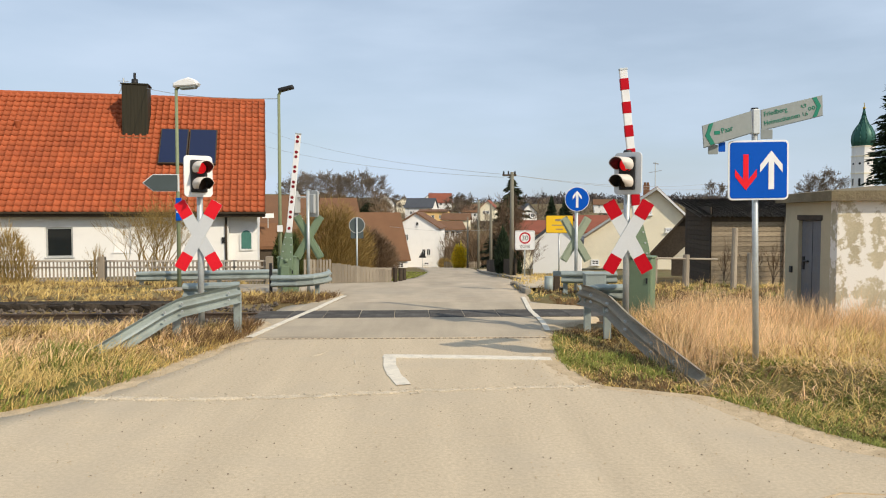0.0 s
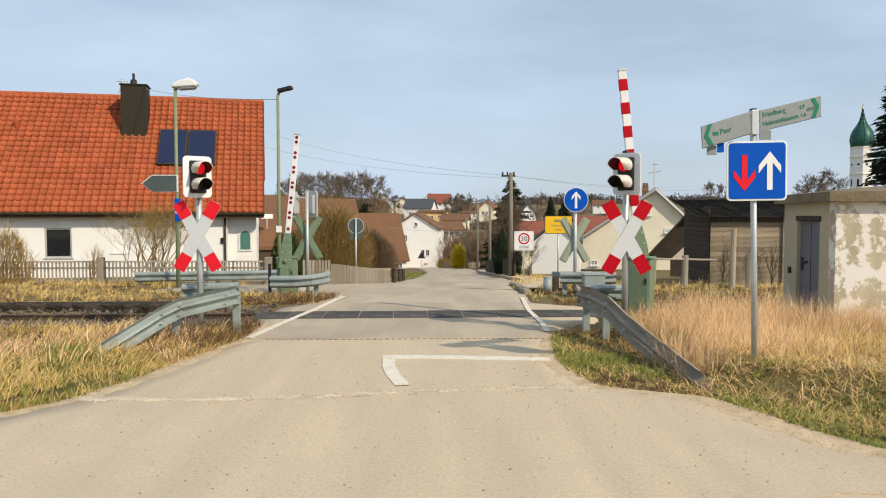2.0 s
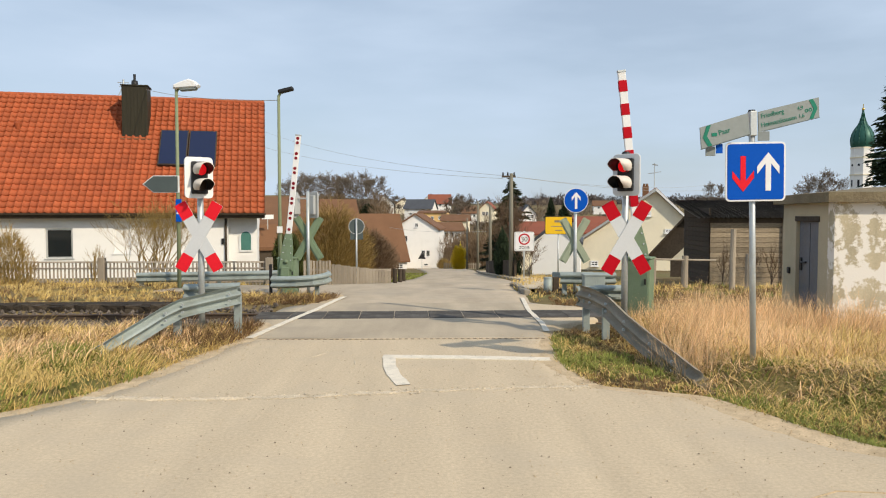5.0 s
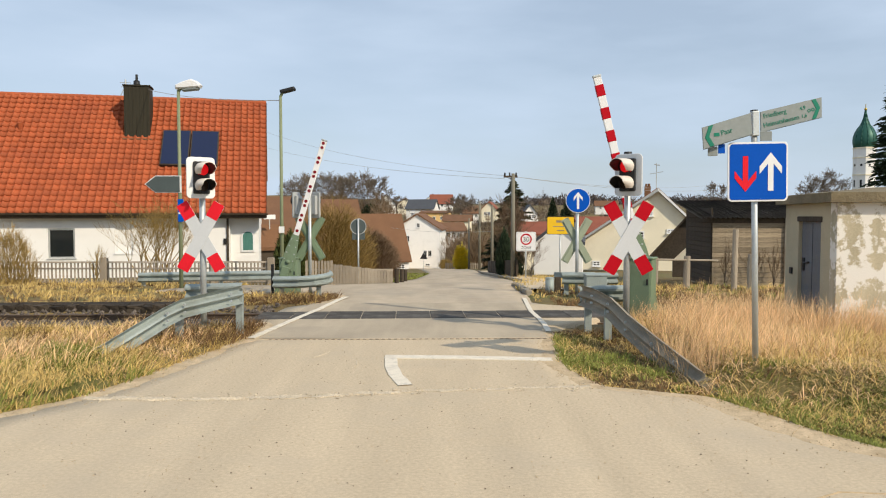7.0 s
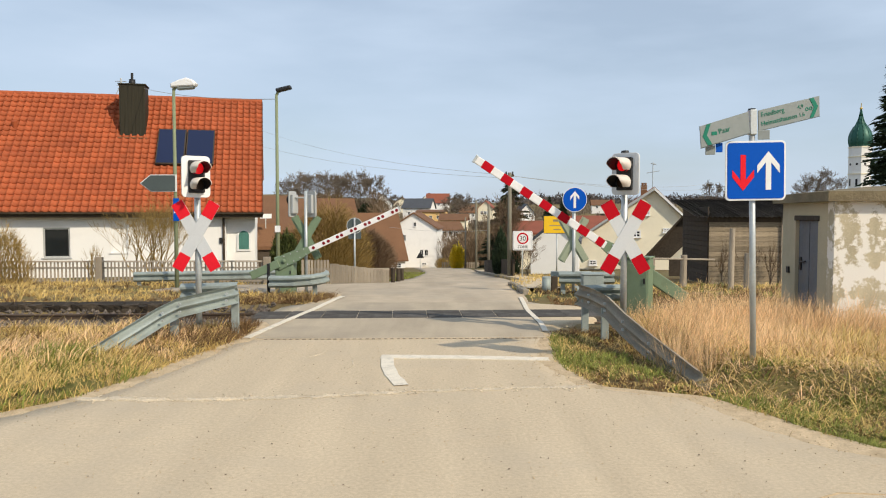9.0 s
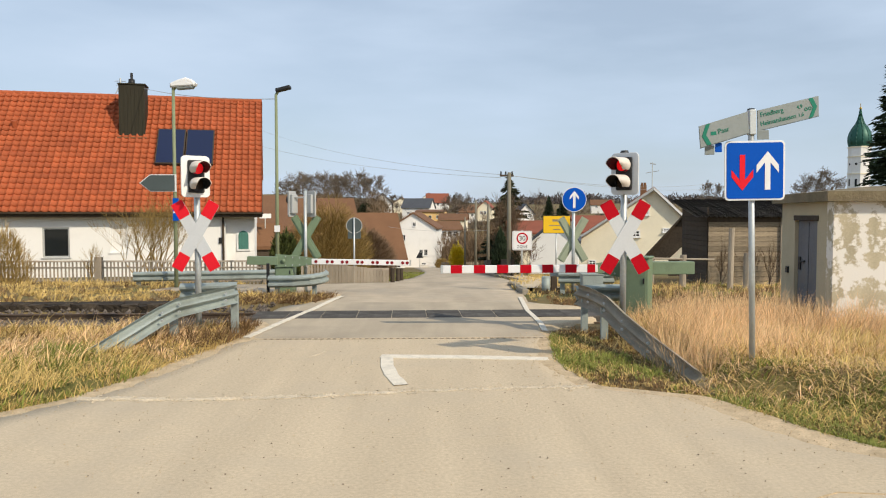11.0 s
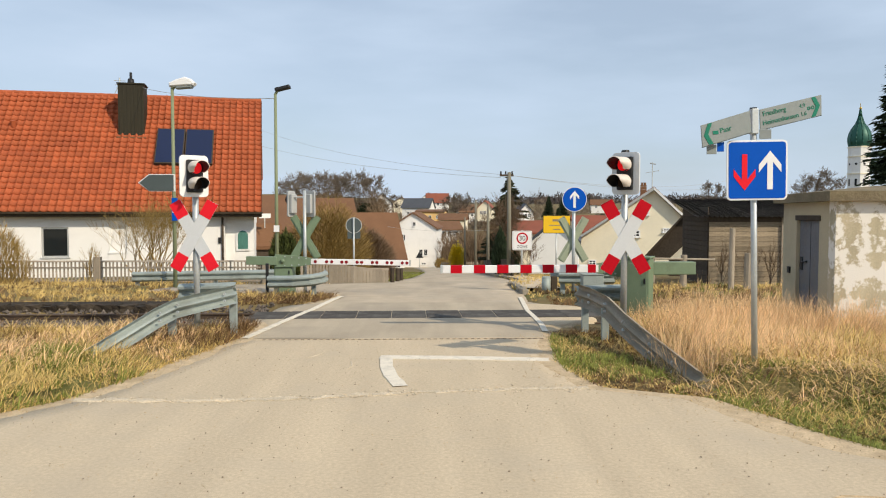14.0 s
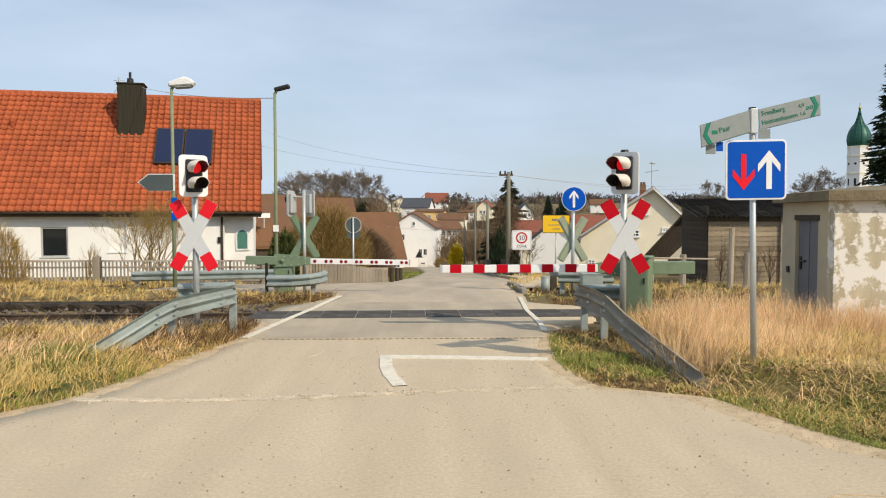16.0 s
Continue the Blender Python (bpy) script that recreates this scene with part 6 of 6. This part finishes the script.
def brush(name, blobs, n, length, width, material, label, category, seed, lift=0.8, kind="", out=0.5):
    """Bushes of thin upright twigs. blobs: x, y, z of the foot, half width, half depth, height."""
    rnd = random.Random(seed)
    v, f = [], []
    x0, y0, z0 = blobs[0][:3]
    for bx, by, bz, rx, ry, h in blobs:
        for _ in range(n):
            a, r = rnd.uniform(0, 6.283), math.sqrt(rnd.random())
            u = rnd.random()
            swell = math.sin(math.pi * min(0.97, 0.18 + 0.75 * u)) ** 0.6
            p = Vector((bx + rx * r * swell * math.cos(a), by + ry * r * swell * math.sin(a), bz + h * u * (0.72 + 0.28 * noise.noise((bx + r * 3 * math.cos(a), r * 3 * math.sin(a), seed)) + 0.1 * (1 - r * r))))
            d = Vector((math.cos(a) * out * r + rnd.gauss(0, 0.3), math.sin(a) * out * r + rnd.gauss(0, 0.3), lift)).normalized()
            L = length * rnd.uniform(0.5, 1.3)
            side = Vector((rnd.gauss(0, 1), rnd.gauss(0, 1), 0.0)).normalized() * width
            m = p + d * L * 0.55 + Vector((rnd.gauss(0, 0.04), rnd.gauss(0, 0.04), 0)) * L
            i = len(v)
            v += [p - side, p + side, m + side * 0.7, m - side * 0.7, p + d * L]
            f += [(i, i + 1, i + 2, i + 3), (i + 3, i + 2, i + 4)]
    ob = raw(name, [(a.x - x0, a.y - y0, a.z - z0) for a in v], f, material, kind, label, category)
    ob.location = (x0, y0, z0)
    return ob


# hedge of willow and hazel beyond the far barrier
brush("hedge_bush", [(-4.122, 27, -0.8, 1.6, 1.0, 3.2)], 15000, 0.34, 0.007, M_HEDGE, "dense leafless yellow-brown shrub behind the plank fence", "shrub", 1, lift=0.6, out=1.0)
brush("hedge_bush", [(-3.958, 30, -0.9, 1.15, 1.0, 2.6)], 11000, 0.34, 0.007, M_HEDGE, "dense leafless yellow-brown shrub behind the plank fence", "shrub", 2, lift=0.6, out=1.0)
brush("hedge_bush", [(-3.084, 30, -0.9, 1.15, 1.0, 2.3)], 11000, 0.34, 0.007, M_TWIG, "leafless brown shrub leaning over the fence", "shrub", 3, lift=0.6, out=1.0)
brush("hedge_bush", [(-2.835, 33, -1.1, 0.8, 0.8, 2.0)], 7500, 0.32, 0.007, M_TWIG, "leafless brown shrub leaning over the fence", "shrub", 4, lift=0.6, out=1.0)
brush("evergreen_bush", [(-5.05, 24, -0.5, 0.52, 0.5, 1.85)], 7000, 0.13, 0.022, M_EVERGREEN, "dark olive evergreen bush behind the barrier drive", "shrub", 5)
brush("golden_bush", [(1.913, 86, slope_z(86), 0.95, 0.95, 3.1)], 5500, 0.22, 0.05, M_GOLDBUSH, "clipped golden conifer by the road", "shrub", 6, lift=0.3, out=1.2)
brush("shrub", [(0.141, 92, slope_z(92), 0.9, 0.8, 1.2)], 1200, 0.4, 0.02, M_HEDGE, "small straw-coloured shrub before the white house", "shrub", 7)
brush("cypress", [(2.927, 36, slope_z(36), 0.42, 0.42, 2.5)], 3800, 0.2, 0.02, M_NEEDLE, "dark columnar cypress beside the pole", "shrub", 8, lift=1.6)
brush("cypress", [(3.731, 38, slope_z(38), 0.4, 0.4, 2.1)], 2400, 0.2, 0.02, M_NEEDLE, "dark columnar cypress beside the pole", "shrub", 9, lift=1.6)
brush("evergreen_bush", [(-16.328, 165, 0.235, 2.6, 2.0, 4.6)], 1800, 0.5, 0.07, M_NEEDLE, "dark evergreen below the bare trees", "shrub", 10)
brush("shrub", [(-12.549, 21.2, -0.45, 0.75, 0.6, 1.95)], 2600, 0.3, 0.007, M_HEDGE, "leafless straw-coloured shrub by the picket fence", "shrub", 12)

bare_tree(-9.61, 24.3, -0.6, 3.4, 21, "young many-stemmed bare shrub before the white wall", 0.5, 4, 0.25, 0.7, M_HEDGE, "bare_shrub", "bare shrubs")
bare_tree(-10.015, 24.2, -0.6, 3.4, 22, "young many-stemmed bare shrub before the white wall", 0.5, 4, 0.25, 0.7, M_HEDGE, "bare_shrub", "bare shrubs")
bare_tree(-9.242, 24.5, -0.6, 3.4, 27, "young many-stemmed bare shrub before the white wall", 0.4, 4, 0.25, 0.7, M_HEDGE, "bare_shrub", "bare shrubs")
bare_tree(-10.531, 22.0, -0.5, 1.7, 23, "thin bare saplings at the picket fence", 0.25, 3, 0.4, 0.6, M_HEDGE, "bare_shrub", "bare shrubs")
for px, seed in ((7.84, 91), (8.736, 92), (9.201, 93)):
    bare_tree(px, 20.6, -0.3, 1.6, seed, "bare climbing stems against the board shed", 0.25, 3, 0.3, 0.6, None, "bare_shrub", "bare shrubs")
bare_tree(4.363, 37, slope_z(36), 2.6, 24, "gnarled bare shrub before the white building", 0.6, 4, 0.22, 1.2, None, "bare_shrub", "bare shrubs")

for i, (px, d, hh, zb) in enumerate([(-34.427, 165, 8.0, 2.759), (-31.819, 170, 10.0, 2.79), (-27.247, 160, 9.4, 2.728), (-25.86, 172, 10.0, 2.802),
                                     (-21.77, 165, 9.4, 2.759), (-19.588, 168, 10.0, 2.777), (-14.728, 160, 8.6, 2.973), (-35.228, 178, 9.0, 2.838), (-25.406, 180, 9.5, 2.851),
                                     (-17.944, 172, 9.0, 2.802)]):
    broad_tree(px, d, zb - 1.4, hh * 0.86, 40 + i, "large bare deciduous tree on the rise", 0.37)
for i, (px, d, hh, zb) in enumerate([(55.691, 150, 6.5, 2.667), (95.61, 190, 8.0, 4.653), (96.216, 185, 9.0, 4.577), (97.267, 200, 6.0, 4.806), (101.44, 190, 7.5, 4.653),
                                     (2.455, 200, 6.5, 0.985), (6.121, 190, 6.0, 1.023), (-14.82, 230, 6.0, 2.629), (5.769, 235, 7.0, 2.109)]):
    broad_tree(px, d, zb - 0.9, hh * 0.9, 60 + i, "bare tree beyond the roofs", 0.36)
bare_tree(5.279, 62, slope_z(62), 5.6, 71, "slender pale birch with bare branches", 0.45, 5, 0.3, 1.6)
bare_tree(4.713, 64, slope_z(64), 4.6, 72, "slender pale birch with bare branches", 0.45, 4, 0.3, 1.6)
conifer(7.487, 80, slope_z(80), 5.5 - slope_z(80), 8.0, 81, "tall ragged spruce behind the utility pole", M_RAGGED, "spruce", 5)
conifer(24.516, 40, slope_z(40), 10.529 - slope_z(40), 4.6, 82, "tall dark spruce behind the hut")
conifer(34.795, 210, 0.144, 7.0, 4.0, 83, "dark spruce among the houses")
conifer(33.698, 230, 0.871, 6.5, 4.0, 84, "dark spruce among the houses")
conifer(4.418, 240, 2.117, 6.0, 3.0, 85, "dark spruce among the houses")
conifer(19.147, 120, -1.925, 4.5, 2.6, 86, "dark spruce among the houses")


def thickets():
    rnd = random.Random(17)
    blobs = []
    for _ in range(70):
        d = rnd.uniform(96, 170)
        blobs.append(((rnd.uniform(790, 905) - 784) * d / 1305.0, d, land_z(0, d) - 0.3, rnd.uniform(1.5, 3.2), 1.5, rnd.uniform(3.0, 6.5)))
    for _ in range(34):
        d = rnd.uniform(150, 176)
        blobs.append(((rnd.uniform(495, 690) - 784) * d / 1305.0, d, 1.2, rnd.uniform(1.5, 3.2), 1.5, rnd.uniform(3.0, 5.5)))
    brush("far_thicket", blobs, 420, 1.1, 0.04, M_THICKET, "brown leafless thickets on the valley slope", "thicket", 18, kind="stuff")
    blobs = []
    for _ in range(120):
        d = rnd.uniform(200, 420)
        blobs.append(((rnd.uniform(480, 1300) - 784) * d / 1305.0, d, land_z((rnd.uniform(480, 1300) - 784) * d / 1305.0, d) - 0.5, rnd.uniform(2.5, 6), 3, rnd.uniform(3.0, 7.5)))
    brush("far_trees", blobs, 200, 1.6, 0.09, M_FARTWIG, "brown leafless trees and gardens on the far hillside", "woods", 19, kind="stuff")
    blobs = []
    for _ in range(420):
        d = rnd.uniform(700, 1150)
        px = rnd.uniform(900, 1750) if rnd.random() < 0.75 else rnd.uniform(-200, 900)
        top = 348 + 6 * noise.noise((px * 0.01, 0.3, 0.0)) + (6 if px < 900 else 0) + rnd.uniform(0, 8)
        zt = 1.75 + (380 - top) * d / 1305.0
        blobs.append(((px - 784) * d / 1305.0, d, zt - rnd.uniform(14, 20), rnd.uniform(9, 18), 8, 20))
    brush("far_forest", blobs, 260, 2.6, 0.6, M_FOREST, "dark forested ridge on the horizon", "forest", 20, kind="stuff")


thickets()


# ---- grass ----
def grass(name, n, region, height, width, material, label, seed, lean=0.35, patchy=0.0, tuft=9):
    """Tufts of arching, tapering blades, combed by the wind, scattered where region(rnd) says."""
    rnd = random.Random(seed)
    verts, faces = [], []
    count = 0
    while count < n:
        p = region(rnd)
        if p is None:
            continue
        cx, cy = p
        if patchy and noise.noise((cx * 0.9, cy * 0.9, seed)) < rnd.uniform(-patchy, patchy):
            continue
        comb = 2.4 * noise.noise((cx * 0.6, cy * 0.6, seed + 3.1)) + 0.6
        clump = max(0.3, 0.72 + 0.75 * noise.noise((cx * 1.3, cy * 1.3, seed + 0.5))) * rnd.uniform(0.7, 1.2)
        reach = 0.025 + 0.1 * height
        for _ in range(rnd.randint(tuft // 2, tuft + tuft // 2)):
            x, y = cx + rnd.gauss(0, reach), cy + rnd.gauss(0, reach)
            count += 1
            if on_road(x, y, -0.03) or abs(y - track_y(x)) < 1.0:
                continue
            z = slope_z(y) - 0.01 if on_road(x, y, 0.25) else land_z(x, y)
            h = height * clump * rnd.uniform(0.45, 1.25)
            away = math.atan2(y - cy, x - cx)
            a = comb + rnd.gauss(0, 0.8) if rnd.random() < 0.55 else away + rnd.gauss(0, 0.5)
            t0 = abs(rnd.gauss(0.1, 0.28 * lean))
            curl = lean * rnd.uniform(0.25, 1.25)
            ca, sa = math.cos(a), math.sin(a)
            w = width * rnd.uniform(0.6, 1.3)
            sx, sy = (-sa * w, ca * w) if rnd.random() < 0.5 else (w, 0.0)
            segs = ((0.0, 1.0), (0.42, 0.8), (0.36, 0.55), (0.34, 0.0))
            px, pz, tilt = 0.0, -0.015, t0
            i = len(verts)
            for step, k in segs:
                px += math.sin(tilt) * h * step
                pz = max(0.012 if step else -0.015, pz + math.cos(tilt) * h * step)
                tilt = min(2.3, tilt + curl * 0.75)
                if k:
                    verts += [(x + ca * px - sx * k, y + sa * px - sy * k, z + pz), (x + ca * px + sx * k, y + sa * px + sy * k, z + pz)]
                else:
                    verts.append((x + ca * px, y + sa * px, z + pz))
            faces += [(i, i + 1, i + 3, i + 2), (i + 2, i + 3, i + 5, i + 4), (i + 4, i + 5, i + 6)]
    raw(name, verts, faces, material, "stuff", label, "grass")


def rect(x0, x1, y0, y1):
    return lambda r: (r.uniform(x0, x1), r.uniform(y0, y1))


def edge(side, y0, y1, reach):
    """A band beside the road: -1 its left edge, 1 its right."""
    def pick(r):
        y = r.uniform(y0, y1)
        a, b = road_edges(y)
        u = r.random() ** 1.5 * reach
        return (a + 0.05 - u, y) if side < 0 else (b - 0.05 + u, y)
    return pick


def lip(r):
    x = r.uniform(-17, -4.4)
    return x, 13.66 + (x + 14) * 0.058 + 0.6 * r.random() ** 2


def bank(r):
    x, y = r.uniform(2.35, 9.5), r.uniform(7.6, 10.9)
    return (x, y) if x > 2.5 + 0.25 * max(0, 7.6 - y) * 3 and not (x > 5.2 and y > 9.8 and x - 5.2 > (y - 9.8) * 0.14 + 0.1) else None


grass("straw_verge", 44000, rect(-11.5, -2.8, 6.2, 11.4), 0.26, 0.004, M_STRAW, "matted straw-coloured winter grass by the road", 1, 1.0)
grass("pale_straw", 9000, rect(-11.5, -3.2, 7.6, 11.2), 0.3, 0.005, M_TALL, "taller pale straw beside the track", 14, 0.9, 0.3)
grass("green_verge", 9000, rect(-9, -3.0, 5.7, 8.8), 0.15, 0.006, M_GREEN, "sparse green blades in the straw", 2, 0.5, 0.35)
grass("tall_grass", 26000, bank, 0.42, 0.0021, M_TALL, "tall dry golden grass on the bank", 3, 0.36)
grass("bank_grass", 4500, rect(2.7, 9.0, 7.1, 8.2), 0.26, 0.005, M_STRAW, "matted straw at the foot of the bank", 21, 1.1)
grass("bank_grass", 14000, bank, 0.28, 0.005, M_STRAW, "matted straw under the tall grass", 4, 0.8)
grass("green_verge", 3500, edge(1, 4.4, 8.6, 2.2), 0.075, 0.005, M_GREEN, "short green grass at the road's edge", 5, 0.5, 0.4)
grass("straw_verge", 6000, edge(1, 6.3, 10.8, 1.5), 0.16, 0.005, M_STRAW, "short straw at the road's edge", 6, 1.3)
grass("straw_verge", 13000, rect(-17, -2.6, 14.4, 22.0), 0.22, 0.008, M_STRAW, "dry grass between track and picket fence", 7, 0.6)
grass("brown_weeds", 6000, rect(-11, -3.3, 6.6, 11.5), 0.2, 0.005, M_DEAD, "brown dead stalks in the straw", 19, 0.9, 0.3)
# thick brown stalks, added partly to darken the verge like the rail's shade
grass("brown_weeds", 9000, edge(1, 5.6, 11.0, 1.2), 0.11, 0.005, M_DEAD, "brown dead stalks standing in for shade under the guard rail", 20, 0.9)
grass("brown_weeds", 3600, rect(-4.6, -2.65, 9.6, 11.7), 0.24, 0.005, M_DEAD, "brown dead weeds by the guard rail", 8, 0.5)
grass("brown_weeds", 6500, rect(-5.5, -2.3, 14.2, 16.4), 0.2, 0.006, M_DEAD, "brown dead weeds by the far barrier", 9, 0.9)
grass("straw_verge", 1000, rect(-4.8, -2.3, 14.2, 16.2), 0.22, 0.006, M_STRAW, "straw among the weeds by the far barrier", 18, 0.9)
grass("straw_verge", 6000, rect(1.9, 15, 14.9, 20.5), 0.2, 0.008, M_STRAW, "dry grass beyond the track", 10, 0.6)
grass("straw_verge", 5000, edge(1, 17.5, 34, 3.5), 0.2, 0.012, M_STRAW, "dry grass behind the footpath", 11, 0.6)
grass("green_verge", 3000, rect(3, 15, 15.5, 21), 0.16, 0.008, M_GREEN, "green tufts beyond the track", 12, 0.5, 0.4)
grass("green_verge", 2600, edge(-1, 23.8, 48, 1.6), 0.12, 0.015, M_GREEN, "green verge down the road", 13, 0.5)
grass("straw_verge", 2500, edge(1, 4.2, 6.5, 2.4), 0.13, 0.004, M_STRAW, "thin straw lying in the green verge", 27, 1.5, 0.3)
grass("green_verge", 13000, rect(2.6, 7.5, 4.6, 6.8), 0.12, 0.005, M_GREEN, "green grass on the slope below the bank", 28, 0.8, 0.5)
grass("fallen_straw", 13000, rect(2.4, 7.5, 5.3, 7.7), 0.26, 0.0035, M_STRAW, "matted fallen straw on the slope", 29, 1.7)
grass("brown_weeds", 5000, rect(2.4, 7.5, 5.2, 7.6), 0.12, 0.004, M_DEAD, "brown dead stalks on the slope", 30, 1.4)
grass("fallen_straw", 8000, rect(2.55, 8.0, 6.4, 8.4), 0.34, 0.004, M_TALL, "fallen pale straw at the foot of the bank", 15, 1.9)
grass("green_verge", 17000, edge(1, 4.0, 6.6, 3.0), 0.1, 0.005, M_GREEN, "green tufts at the foot of the bank", 16, 0.8, 0.3)
grass("green_verge", 5000, edge(1, 7.0, 10.4, 0.9), 0.12, 0.005, M_GREEN, "green tufts under the guard rail", 17, 0.5, 0.3)
grass("platform_fringe", 5000, lip, 0.17, 0.007, M_STRAW, "dry fringe over the old platform edge", 22, 1.9)
grass("platform_fringe", 2500, lip, 0.15, 0.007, M_DEAD, "brown fringe over the old platform edge", 23, 1.9)
grass("brown_weeds", 14000, rect(2.2, 12, 14.0, 19.0), 0.2, 0.008, M_DEAD, "brown dead stalks beyond the track", 24, 0.9, 0.4)
grass("brown_weeds", 7000, rect(-16, -3, 14.4, 21.5), 0.2, 0.008, M_DEAD, "brown dead stalks before the picket fence", 25, 0.9, 0.4)
grass("brown_weeds", 2500, rect(2.9, 12, 11.3, 11.9), 0.16, 0.005, M_DEAD, "low brown weeds along the track", 26, 0.8)


# ---- what moves ----
def motions():
    right = [(0, 83.8), (4.2, 83.8), (5.9, 83.6), (6.3, 82.2), (6.5, 80.3), (7.0, 76.0), (7.5, 68.5), (8.0, 59.1), (8.5, 46.9), (9.0, 33.5), (9.2, 28.4), (9.7, 16.0), (10.2, 6.2), (10.6, 1.2), (10.9, -0.4), (11.3, -0.3), (16.0, -0.3)]
    left = [(0, 84.0), (4.2, 84.0), (5.7, 83.6), (6.3, 80.8), (6.6, 77.9), (7.0, 72.8), (7.5, 65.4), (8.0, 54.5), (8.5, 40.3), (9.0, 24.2), (9.2, 18.8), (9.6, 9.2), (10.0, 2.2), (10.4, -0.8), (11.3, -0.9), (16.0, -0.9)]
    walk(right_arm, [(t, pose(0, 0, 0, 0, a, 0)) for t, a in right])
    walk(left_arm, [(t, pose(0, 0, 0, 0, -a, 0)) for t, a in left])


motions()
